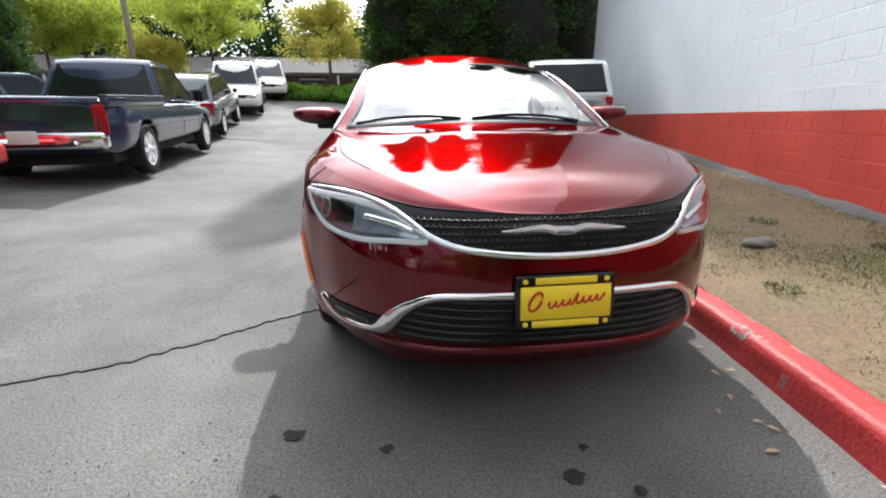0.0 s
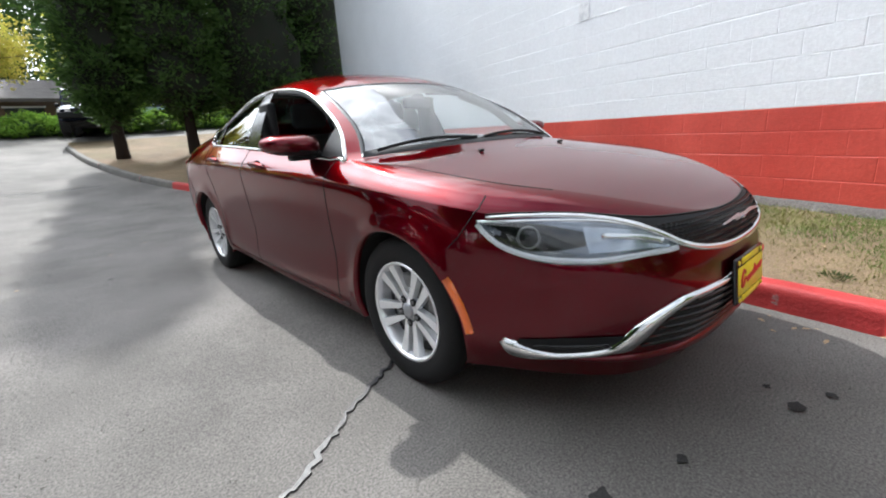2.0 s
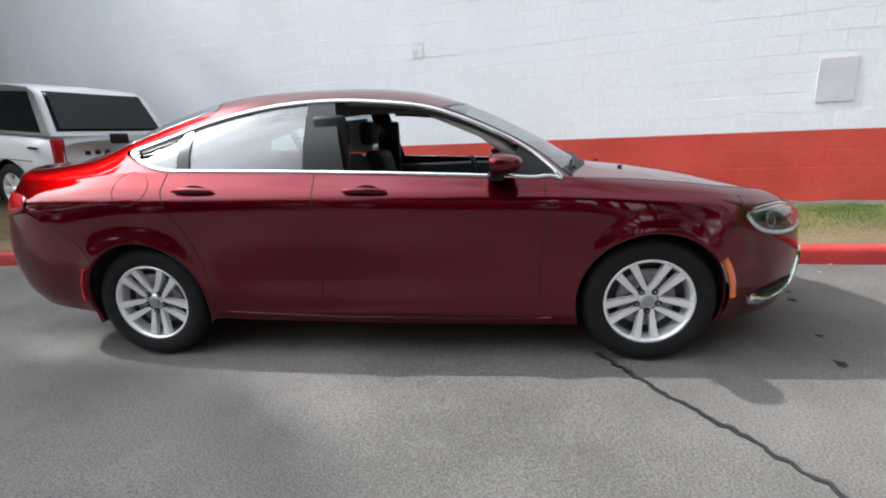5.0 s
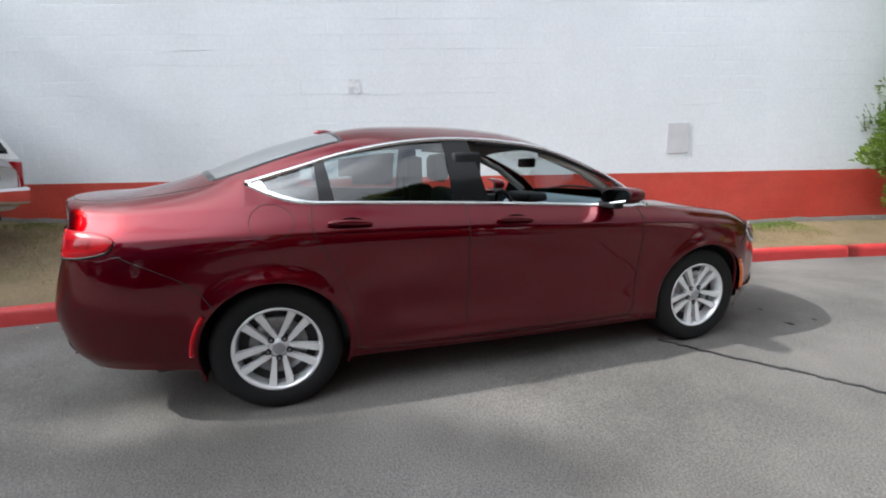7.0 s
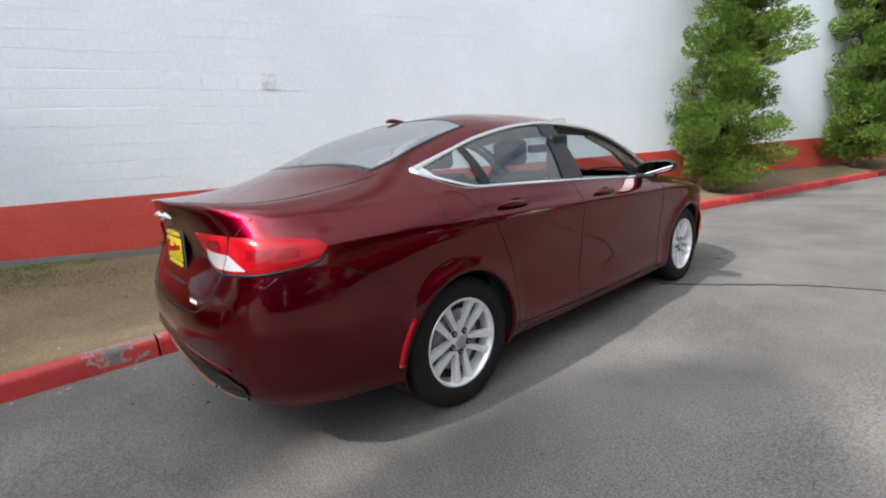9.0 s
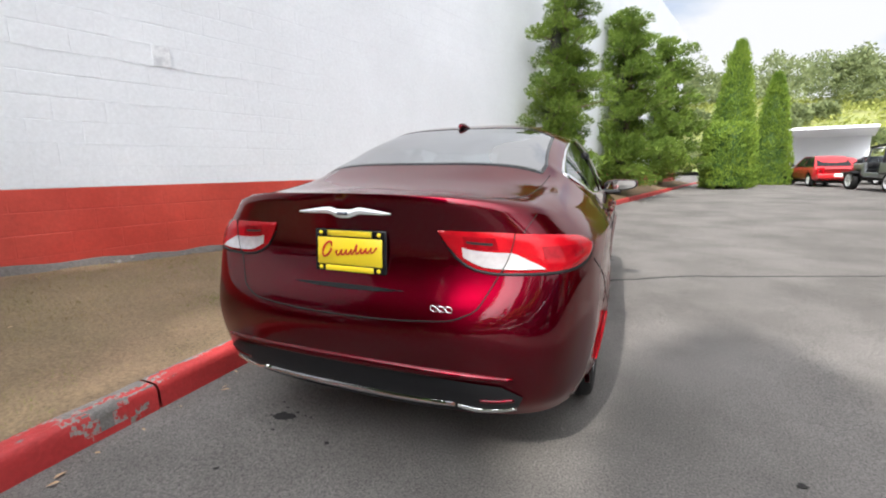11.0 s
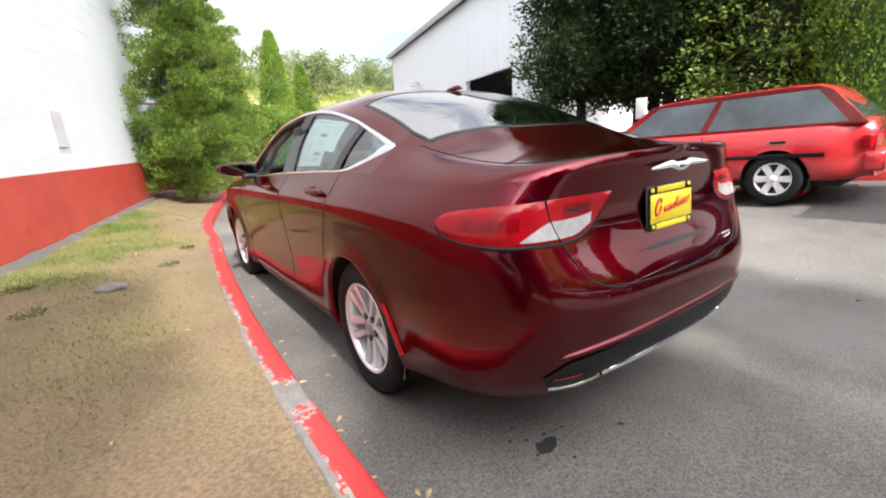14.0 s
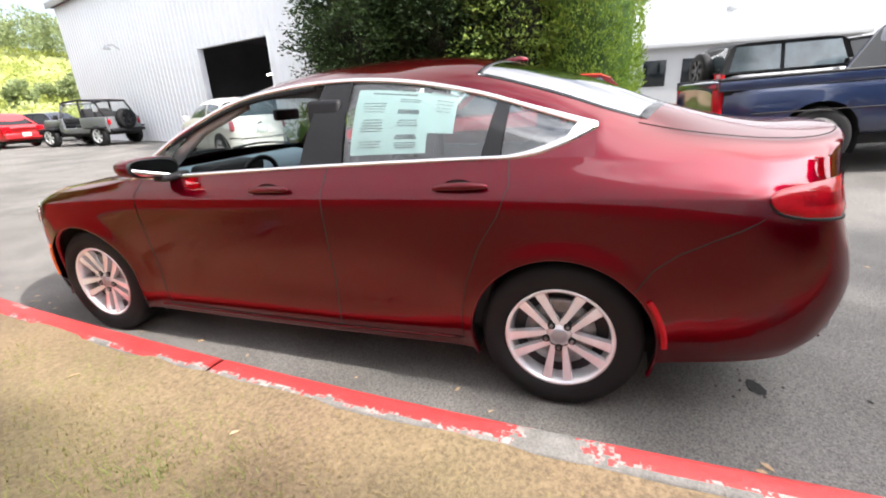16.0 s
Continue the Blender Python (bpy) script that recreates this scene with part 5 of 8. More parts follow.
    part("front_lip", ribbon(ps, ns, [.012 + .036 * math.sin(math.pi * k / 40) ** .5 for k in range(41)], .010, .02), M["paint"], car)
    p, n = F(0, .49)
    plate(car, p.y - .022, .490, -1, -6)


def build_rear(car):
    R = on_rear
    # lid outline, lower crease and plate recess
    out = [(-.70, 1.07), (-.655, .99), (-.592, .86), (-.53, .74), (-.44, .70), (-.2, .685), (0, .682), (.2, .685), (.44, .70), (.53, .74), (.592, .86), (.655, .99), (.70, 1.07)]
    surface_bar(out, R, (.003, .007), .0016, .004, M["seam"], "lid_outline", car)
    # flat black sheet paints the shade of the body-coloured finger recess
    surface_sheet([(-.25, .784), (-.13, .776), (0, .774), (.13, .776), (.25, .784)], [(-.25, .786), (-.13, .791), (0, .792), (.13, .791), (.25, .786)], R, .003,
                  M["black_gloss"], "grip_recess", car, "flat dark sheet painted for the shade in a finger recess", 30, 4)
    ps, ns = [], []
    for k in range(41):
        p, n = R(-.66 + 1.32 * k / 40, .507 - .012 * abs(k - 20) ** 3 / 8000)
        ps.append(p)
        ns.append((n + Vector((0, 0, .75))).normalized())
    part("bumper_ledge", ribbon(ps, ns, [.004 + .034 * math.sin(math.pi * k / 40) ** .4 for k in range(41)], .010, .016), M["paint"], car)
    # black lower valance and chrome strip
    lo = [(-.67, .375), (-.6, .34), (-.3, .325), (0, .325), (.3, .325), (.6, .34), (.67, .375)]
    hi = [(-.69, .425), (-.62, .47), (-.3, .492), (0, .492), (.3, .492), (.62, .47), (.69, .425)]
    val = surface_sheet(lo, hi, R, .006, M["black_trim"], "rear_valance", car, "satin black lower valance", 36, 6)
    surface_bar([(-.45, .376), (-.2, .371), (0, .370), (.2, .371), (.45, .376)], R, (.014, .024), .018, .02, M["chrome"], "valance_chrome", val, "bright chrome strip", 5)
    for sg in (1, -1):
        surface_bar([(sg * .665, .372), (sg * .61, .358), (sg * .53, .350), (sg * .49, .358), (sg * .455, .374)], R, (.010, .016), .014, .014, M["chrome"], "chrome_end", val, "thin chrome end", 5)
    for sg in (1, -1):
        surface_bar([(sg * .66, .41), (sg * .60, .400), (sg * .54, .400)], R, .014, .010, .012, M["paint"], "rear_reflector", val)
    p, n = R(0, .92)
    plate(car, p.y + .016, .918, 1, -4)
    wings(car, R(0, 1.07)[0].y + .014, 1.068, .41, 1, -6)
    # model badge as three plain chrome rings
    for k in range(3):
        p, n = R(-.375 - .028 * k, .738)
        ring = [(.011 * math.cos(a) * 1.2 + .004 * math.sin(a), 0, .011 * math.sin(a)) for a in np.linspace(0, 2 * math.pi, 14, endpoint=False)]
        o = part("model_badge", tube(ring, .0028, 5, True), M["chrome"], car)
        o.location = p + n * .004


def build_cabin(car):
    part("cabin_floor", bevel_box(-.76, .76, -1.0, 1.5, .26, .34, .03), M["cloth"], car)
    part("parcel_shelf", bevel_box(-.66, .66, 1.25, 1.72, 1.02, 1.08, .02), M["cloth"], car)
    dash = bevel_box(-.76, .76, -1.08, -.62, .66, .985, .06, 4)
    for q in dash.verts:
        if q.co.z > .9 and q.co.y > -.7:
            q.co.z -= .05
    part("dashboard", dash, M["teal"], car, "grey blue dashboard")
    part("dash_hood", bevel_box(.16, .60, -.80, -.60, .93, 1.015, .035, 3), M["cloth"], car)
    part("centre_console", bevel_box(-.13, .13, -.75, .5, .33, .60, .04, 3), M["cloth"], car)
    wheel = part("steering_wheel", tube([(.37 + .18 * math.cos(a), -.50 + .05 * math.sin(a), .86 + .175 * math.sin(a)) for a in np.linspace(0, 2 * math.pi, 32, endpoint=False)], .016, 8, True),
                 M["black_trim"], car, "black steering wheel")
    part("wheel_hub", bevel_box(.30, .44, -.54, -.49, .80, .90, .025, 3), M["cloth"], wheel)
    for x1, z1 in ((.20, .86), (.54, .86), (.37, .70)):
        part("wheel_spoke", tube([(.37, -.51, .85), (x1, -.505, z1)], .014, 6), M["chrome"], wheel)

    def seat(cx, y0, wide, name):
        st = part(name, bevel_box(-wide, wide, -.26, .26, -.11, .09, .07, 4), M["cloth"], car, "black cloth seat")
        st.location = (cx, y0, .50)
        back = bevel_box(-wide, wide, -.07, .07, -.05, .62, .06, 4)
        for q in back.verts:
            q.co.y += .20 * max(0, q.co.z) + .22
            q.co.x *= 1 - .18 * max(0, q.co.z / .6)
        part("seat_back", back, M["cloth"], st)
        for hx in ((0,) if wide < .4 else (-.42, .42)):
            head = part("headrest", bevel_box(hx - .13, hx + .13, -.05, .05, .66, .84, .045, 4), M["cloth"], st)
            head.location = (0, .40, 0)
    seat(.37, -.05, .26, "driver_seat")
    seat(-.37, -.05, .26, "passenger_seat")
    seat(0, .88, .64, "rear_bench")
    mir = part("rear_view_mirror", bevel_box(-.12, .12, -.02, .02, -.035, .035, .015, 3), M["black_trim"], car, "black interior mirror")
    mir.location = (0, -.50, 1.27)
    for sg in (1, -1):
        door = bevel_box(-.03, .03, -.86, 1.1, .32, .98, .02)
        o = part("door_card", door, M["cloth"], car)
        o.location = (sg * .80, 0, 0)
        pts = [(sg * .70, -.82, 1.02), (sg * .66, -.55, 1.22), (sg * .60, -.28, 1.34)]
        part("pillar_lining", tube(pts, .03, 8), M["beige"], car)
        part("centre_pillar_lining", bevel_box(sg * .70 - .03, sg * .70 + .03, .18, .36, .9, 1.34, .02), M["black_trim"], car)
    verts, faces = [], []
    rows = [s for s in SS if MARKS[-.32] <= s <= MARKS[.95]]
    for s in rows:
        for k in range(13):
            a = -1 + k / 6
            q = top_point(s, abs(a) * .96)
            verts.append((q[0] * (1 if a >= 0 else -1), q[1], q[2] - .03))
    for i in range(len(rows) - 1):
        for k in range(12):
            faces.append((i * 13 + k, i * 13 + k + 1, (i + 1) * 13 + k + 1, (i + 1) * 13 + k))
    part("headliner", (verts, faces), M["beige"], car)
    # price sheets inside the rear window on the kerb side
    def sheet_piece(y0, y1, u0, u1, depth):
        verts, faces = [], []
        for i in range(13):
            for j in range(7):
                q = glass_point(station(y0 + (y1 - y0) * i / 12), u0 + (u1 - u0) * j / 6)
                verts.append((q[0] - depth, q[1], q[2]))
        for i in range(12):
            for j in range(6):
                faces.append((i * 7 + j, (i + 1) * 7 + j, (i + 1) * 7 + j + 1, i * 7 + j + 1))
        return verts, faces
    sheet = part("price_sheet", sheet_piece(.435, .80, .10, .88, .020), M["paper"], car, "pale printed price sheet behind glass")
    part("second_sheet", sheet_piece(.79, .915, .36, .90, .024), M["paper"], sheet)
    rng = random.Random(6)
    for y, wide, u0, n, step, thick in ((.53, .06, .72, 4, .034, .0022), (.53, .06, .52, 5, .034, .0022), (.53, .06, .26, 3, .034, .0022), (.70, .055, .78, 2, .028, .0022), (.70, .055, .64, 2, .026, .010), (.70, .055, .52, 3, .032, .0022), (.70, .055, .33, 2, .03, .010),
                                        (.70, .055, .24, 3, .03, .003), (.62, .14, .84, 1, .02, .006), (.86, .04, .80, 4, .05, .0022)):
        for k in range(n):
            u = u0 - step * k
            half = wide * rng.uniform(.75, 1.0)
            a, b = glass_point(station(y - half), u), glass_point(station(y + half), u)
            part("print_bar", ribbon([(a[0] - .018, a[1], a[2]), (b[0] - .018, b[1], b[2])], [(1, 0, .3)] * 2, thick, .001, .002), M["ink"], sheet)


def build_wheel(car, sx, yc):
    hub = Matrix.Translation((sx * .885, yc, .335))
    tyre_prof = [(.222, -.20), (.235, -.215), (.285, -.225), (.318, -.215), (.334, -.19), (.336, -.10), (.334, -.02), (.318, .004), (.285, .014), (.24, .008), (.224, -.002), (.218, -.02)]
    t = lathe([(r, o) for r, o in tyre_prof], 56)
    turn = pose(0, 0, 0, 0, 0, 0 if sx > 0 else 180)
    wheel = part("wheel", t, M["rubber"], car, "black tyre on a ten-spoke alloy rim")
    wheel.matrix_basis = hub @ turn
    # shallow tread grooves
    for o in (-.16, -.105, -.05):
        part("tread_groove", lathe([(.3365, o - .004), (.3368, o + .004)], 48), M["under"], wheel)
    rim = lathe([(.222, -.008), (.228, .003), (.222, .006), (.212, .0), (.208, -.03), (.200, -.10), (.19, -.16)], 56)
    part("rim", rim, M["alloy"], wheel, "bright machined alloy rim")
    # near-black disc paints the shade behind the spokes
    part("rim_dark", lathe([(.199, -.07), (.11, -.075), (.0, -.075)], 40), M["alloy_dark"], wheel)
    part("brake_disc", lathe([(.150, -.068), (.150, -.055), (.07, -.055), (.07, -.065)], 40), M["steel"], wheel)
    part("brake_caliper", bevel_box(-.07, -.035, -.05, .05, .10, .165, .012), M["steel"], wheel)
    for k in range(5):
        for lean in (-1, 1):
            a0 = 2 * math.pi * k / 5 - math.pi / 2
            verts, faces = [], []
            n = 8
            for i in range(n + 1):
                u = i / n
                r = .052 + (.214 - .052) * u
                a = a0 + lean * .212
                off = lean * (.013 * (1 - u))
                w = .0125 + .0105 * u ** 1.3
                dep = -.024 + .020 * u ** 1.5
                c, s = math.cos(a), math.sin(a)
                for side_w, d in ((-w, dep - .03), (-w * .92, dep), (w * .92, dep), (w, dep - .03)):
                    verts.append((d, r * c - (side_w + off) * s, r * s + (side_w + off) * c))
            for i in range(n):
                for q in range(3):
                    faces.append((i * 4 + q, i * 4 + q + 1, (i + 1) * 4 + q + 1, (i + 1) * 4 + q))
            part("spoke", (verts, faces), M["alloy"], wheel, smooth=False)
    part("hub_face", lathe([(.056, -.06), (.054, -.034), (.046, -.024), (.036, -.022), (.034, -.020)], 40), M["alloy"], wheel)
    part("centre_cap", lathe([(.034, -.020), (.033, -.014), (.027, -.011), (0, -.010)], 28), M["cap_grey"], wheel, "grey centre cap")
    for k in range(5):
        a = 2 * math.pi * k / 5 - math.pi / 2
        nut = lathe([(.0085, -.030), (.008, -.010), (.005, -.008), (0, -.008)], 6)
        o = part("lug_nut", nut, M["steel"], wheel)
        o.location = (0, .057 * math.cos(a), .057 * math.sin(a))
        # pit coloured near-black for the shade round the nut
        pit = part("lug_pit", lathe([(.0165, -.030), (.0165, -.0185), (.0135, -.0175), (.012, -.020), (0, -.0205)], 16), M["alloy_dark"], wheel)
        pit.location = (.0005, .057 * math.cos(a), .057 * math.sin(a))


build_sedan()


# ---- other vehicles ----
def body_paint(name, colour, metal=0.3):
    return material(name, colour, 0.3, metal=metal, coat=1.0, coarse=(0.9, 0.05), spec=0.5)


M["blue_truck"] = body_paint("dark_blue_truck_paint", (0.012, 0.025, 0.075))
M["red_car"] = body_paint("bright_red_car_paint", (0.52, 0.02, 0.025), 0.05)
M["black_car"] = body_paint("black_car_paint", (0.012, 0.012, 0.014))
M["white_car"] = body_paint("warm_white_car_paint", (0.74, 0.72, 0.66), 0.0)
M["silver_car"] = body_paint("pale_silver_paint", (0.78, 0.79, 0.80), 0.1)
M["grey_car"] = body_paint("mid_grey_paint", (0.18, 0.19, 0.20))
M["navy_car"] = body_paint("navy_paint", (0.02, 0.03, 0.07))
M["sky_car"] = body_paint("pale_blue_paint", (0.30, 0.42, 0.48))
M["pane_dark"] = material("dark_window_glass", (0.010, 0.013, 0.015), 0.06, coat=0.1, spec=0.35)
M["pane_mid"] = material("grey_window_glass", (0.055, 0.07, 0.078), 0.06, coat=0.5, spec=0.4, coarse=(2, 0.4))


def simple_wheel(parent, x, y, r, w, rim_mat, out):
    wheel = part("wheel", lathe([(r * .62, -w), (r * .9, -w), (r, -w * .85), (r, -w * .15), (r * .95, -.01), (r * .85, .006), (r * .66, .0)], 32), M["rubber"], parent)
    wheel.matrix_basis = Matrix.Translation((x, y, r)) @ pose(0, 0, 0, 0, 0, 0 if out > 0 else 180)
    part("rim", lathe([(r * .67, -.01), (r * .64, .0), (r * .60, -.03), (r * .58, -.06)], 32), rim_mat, wheel)
    # disc coloured near-black in place of shade behind the spokes
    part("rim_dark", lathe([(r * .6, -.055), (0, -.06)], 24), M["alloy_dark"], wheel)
    for k in range(6):
        a = 2 * math.pi * k / 6
        c, s = math.cos(a), math.sin(a)
        verts = []
        for rr, ww, d in ((r * .10, .035, -.012), (r * .62, .045, -.006)):
            for side_w, dd in ((-ww, d - .03), (-ww * .85, d), (ww * .85, d), (ww, d - .03)):
                verts.append((dd, rr * c - side_w * s, rr * s + side_w * c))
        part("spoke", (verts, [(i, i + 1, i + 5, i + 4) for i in range(3)]), rim_mat, wheel, smooth=False)
    part("hub_cap", lathe([(r * .16, -.03), (r * .15, -.004), (0, .004)], 20), rim_mat, wheel)
    return wheel


def vehicle(name, label, m, paint, size, hood, cabin, wheels, wheel_r, rim=None, glass=None, group="", bed=None, extras=None, chrome_bumpers=False, cladding=None, roof_paint=None):
    """A parked vehicle that faces local -y. size: length, half width, underside, belt height, roof height.
    hood: (y, height) rows of the lower body's top from nose to tail. cabin: y of screen foot, roof front, roof rear, rear foot, and the roof's half width."""
    rim, glass = rim or M["alloy"], glass or M["pane_dark"]
    length, wide, under, belt, roof = size
    car = thing(name, label, "car" if "truck" not in name else "truck", m, group)
    ys = sorted(set([round(-length / 2 + length * k / 72, 3) for k in range(73)]))
    rows = []
    n = 27
    open_r = wheel_r * 1.17
    for y in ys:
        e = min(y + length / 2, length / 2 - y)
        w = wide * (1 - .16 * (1 - smooth01(e / .55)) ** 2)
        top = float(np.interp(y, [q[0] for q in hood], [q[1] for q in hood]))
        if e < .12:
            top -= .10 * (1 - e / .12) ** 2
        low = under + .05 * (1 - smooth01(e / .35))
        sec = [(0, low), (w * .80, low), (w * .93, low + .03), (w * .985, low + .16), (w, low + (top - low) * .5), (w * .985, low + (top - low) * .78), (w * .945, top - .035), (w * .90, top - .008),
               (w * .75, top + .012), (w * .5, top + .028), (w * .25, top + .035), (0.0, top + .037)]
        run = np.concatenate([[0], np.cumsum(np.hypot(*np.diff(np.array(sec), axis=0).T))])
        at = np.linspace(0, run[-1], n)
        rows.append([[x, y, z] for x, z in zip(np.interp(at, run, [q[0] for q in sec]), np.interp(at, run, [q[1] for q in sec]))])
    # cut the wheel openings: points inside one move out to its rim
    grid = np.array(rows)
    gone = np.zeros(grid.shape[:2], bool)
    for yw in wheels:
        r = np.hypot(grid[:, :, 1] - yw, grid[:, :, 2] - wheel_r)
        near = (r < open_r) & (grid[:, :, 0] > wide * .6)
        gone |= near
        k = np.where(near, open_r / np.maximum(r, 1e-6), 1.0)
        grid[:, :, 1] = yw + (grid[:, :, 1] - yw) * k
        grid[:, :, 2] = wheel_r + (grid[:, :, 2] - wheel_r) * k
    verts = [tuple(q) for q in grid.reshape(-1, 3)]
    faces = [(i * n + k, (i + 1) * n + k, (i + 1) * n + k + 1, i * n + k + 1) for i in range(len(ys) - 1) for k in range(n - 1)
             if not (gone[i, k] and gone[i + 1, k] and gone[i, k + 1] and gone[i + 1, k + 1])]
    faces += [tuple(range(n))[::-1], tuple((len(ys) - 1) * n + k for k in range(n))]
    mv = [(-x, y, z) for x, y, z in verts]
    mf = [tuple(q[::-1]) for q in faces]
    part("body", merged((verts, faces), (mv, mf)), paint, car)
    y0, y1, y2, y3, rw = cabin
    # cabin shell
    prof = [(y0, belt), (y1, roof), (y2, roof), (y3, belt)]
    cv, cf = [], []
    steps = []
    for (ya, za), (yb, zb) in zip(prof, prof[1:]):
        for k in range(6):
            steps.append((ya + (yb - ya) * k / 6, za + (zb - za) * k / 6))
    steps.append(prof[-1])
    soft = [steps[0]] + [((a[0] + 2 * b[0] + c[0]) / 4, (a[1] + 2 * b[1] + c[1]) / 4) for a, b, c in zip(steps, steps[1:], steps[2:])] + [steps[-1]]
    for y, z in soft:
        f = (z - belt) / (roof - belt)
        ww = wide * .93 + (rw - wide * .93) * f
        for x, dz in ((ww, 0), (ww * .93, .02 * f), (ww * .6, .035 * f), (0, .042 * f)):
            cv.append((x, y, z + dz))
    for i in range(len(soft) - 1):
        for k in range(3):
            cf.append((i * 4 + k, (i + 1) * 4 + k, (i + 1) * 4 + k + 1, i * 4 + k + 1))
    # flat sides
    cap = [i * 4 for i in range(len(soft))]
    cf.append(tuple(cap))
    mv = [(-x, y, z) for x, y, z in cv]
    part("cabin", merged((cv, cf), (mv, [tuple(q[::-1]) for q in cf])), roof_paint or paint, car)

    def on_side(y, f, sg, lift=.006):
        ww = wide * .93 + (rw - wide * .93) * f
        return (sg * (ww + lift), y, belt + (roof - belt) * f)

    def quad(name, pts, mat, parent=car, label=""):
        c = sum((Vector(p) for p in pts), Vector()) / len(pts)
        vs = [Vector(p) for p in pts]
        nrm = (vs[1] - vs[0]).cross(vs[2] - vs[0]).normalized()
        k = len(vs)
        return part(name, ([*(v - nrm * .01 for v in vs), *(v + nrm * 0 for v in vs)], [tuple(range(k, 2 * k))] + [(i, (i + 1) % k, k + (i + 1) % k, k + i) for i in range(k)]), mat, parent, label, smooth=False)
    lo, hi = .06, .88
    front = lambda f: y0 + (y1 - y0) * f
    back = lambda f: y3 + (y2 - y3) * f
    doors = extras.get("splits") if extras and extras.get("splits") else [.5]
    cuts = [0.0, *doors, 1.0]
    for sg in (1, -1):
        for a, b in zip(cuts, cuts[1:]):
            def yy(u, f):
                fa, ba = front(f) + .10, back(f) - .08
                return fa + (ba - fa) * u
            g = .018
            pts = [on_side(yy(a + g, lo), lo, sg), on_side(yy(b - g, lo), lo, sg), on_side(yy(b - g, hi), hi, sg), on_side(yy(a + g, hi), hi, sg)]
            quad("side_window", pts if sg > 0 else pts[::-1], glass)
        # shut lines and handles
        for u in cuts[:-1]:
            y = front(lo) + .08 + (back(lo) - .06 - front(lo) - .08) * u
            part("door_gap", ribbon([(sg * wide * .992, y, under + .12), (sg * wide * 1.001, y, under + (belt - under) * .5), (sg * wide * .965, y, belt - .03)], [(sg, 0, 0)] * 3, .008, .003, .006), M["seam"], car)
            h = part("door_handle", bevel_box(-.012, .02, -.08, .08, -.015, .015, .008), M["black_trim"], car)
            h.location = (sg * wide * .985, y + .85 if u != cuts[-2] or len(cuts) > 2 else y + .9, belt - .16)
        mr = part("door_mirror", bevel_box(-.07, .07, -.05, .05, -.06, .06, .03, 3), extras.get("mirror", M["black_trim"]) if extras else M["black_trim"], car)
        mr.location = (sg * (wide + .07), y0 + .28, belt + .08)
        for k, yw in enumerate(wheels):
            # dark liner inside the opening, then the wheel
            arc = [(yw + open_r * 1.01 * math.cos(a), wheel_r + open_r * 1.01 * math.sin(a)) for a in np.linspace(-.45, math.pi + .45, 26)]
            liner = [(sg * wide * .965, y, z) for y, z in arc] + [(sg * wide * .62, y, z) for y, z in arc]
            part("wheel_liner", (liner, [(i, i + 1, 27 + i, 26 + i) for i in range(25)] + [tuple(range(26, 52))]), M["under"], car, smooth=False)
            simple_wheel(car, sg * wide * .985, yw, wheel_r, .2, rim, sg)
        part("rub_strip", ribbon([(sg * wide * 1.0, -length / 2 + .5, under + (belt - under) * .48), (sg * wide * 1.002, 0, under + (belt - under) * .48), (sg * wide, length / 2 - .4, under + (belt - under) * .5)],
                                 [(sg, 0, 0)] * 3, .05 if cladding else .012, .004, .012), cladding or M["seam"], car)
    # screens
    ws = lambda f, sg, lift=.004: (sg * ((wide * .93 + (rw - wide * .93) * f) * .90), front(f) - lift, belt + (roof - belt) * f + .02)
    rs = lambda f, sg, lift=.004: (sg * ((wide * .93 + (rw - wide * .93) * f) * .88), back(f) + lift, belt + (roof - belt) * f + .012)
    quad("windshield", [ws(.06, -1), ws(.06, 1), ws(.90, 1), ws(.90, -1)], glass)
    quad("rear_window", [rs(.08, 1), rs(.08, -1), rs(.88, -1), rs(.88, 1)], glass)
    # lamps, bumpers, plates
    nose, tail = -length / 2, length / 2
    hz = float(np.interp(nose + .1, [q[0] for q in hood], [q[1] for q in hood])) - .16
    tz = extras.get("tail_z", belt - .18) if extras else belt - .18
    th = extras.get("tail_h", .16) if extras else .16
    tw = extras.get("tail_w", .30) if extras else .30
    for sg in (1, -1):
        hl = part("headlight", bevel_box(-.19, .19, -.03, .05, -.075, .075, .02, 3), M["lamp_clear"], car)
        hl.location = (sg * wide * .66, nose + .035, hz)
        hl.rotation_euler = (0, 0, radians(12 * sg))
        tl = part("taillight", bevel_box(-tw / 2, tw / 2, -.06, .025, -th, th, .02, 3), M["lamp_red"], car)
        tl.location = (sg * (wide * .87 - tw / 2 + .05), tail - .03, tz)
        tl.rotation_euler = (0, 0, radians(-8 * sg))
    bm_mat = M["chrome"] if chrome_bumpers else (extras.get("bumper", paint) if extras else paint)
    for y, s in ((nose, -1), (tail, 1)):
        b = part("front_bumper" if s < 0 else "rear_bumper", bevel_box(-wide * .9, wide * .9, -.10, .08, -.11, .11, .045, 3), bm_mat, car)
        b.location = (0, y + s * .01, under + .22)
    part("grille", bevel_box(-wide * .42, wide * .42, -.02, .04, -.08, .08, .02), M["black_trim"], car).location = (0, nose + .01, hz - .01)
    for y, s in ((nose - .10, -1), (tail + .095, 1)):
        part("licence_plate", bevel_box(-.16, .16, -.006, .006, -.08, .08, .004), M["paper"], car).location = (0, y, under + (.26 if s < 0 else .27))
    part("underside", bevel_box(-wide * .82, wide * .82, nose + .25, tail - .25, max(.2, under - .12), under + .05, .02), M["under"], car)
    return car


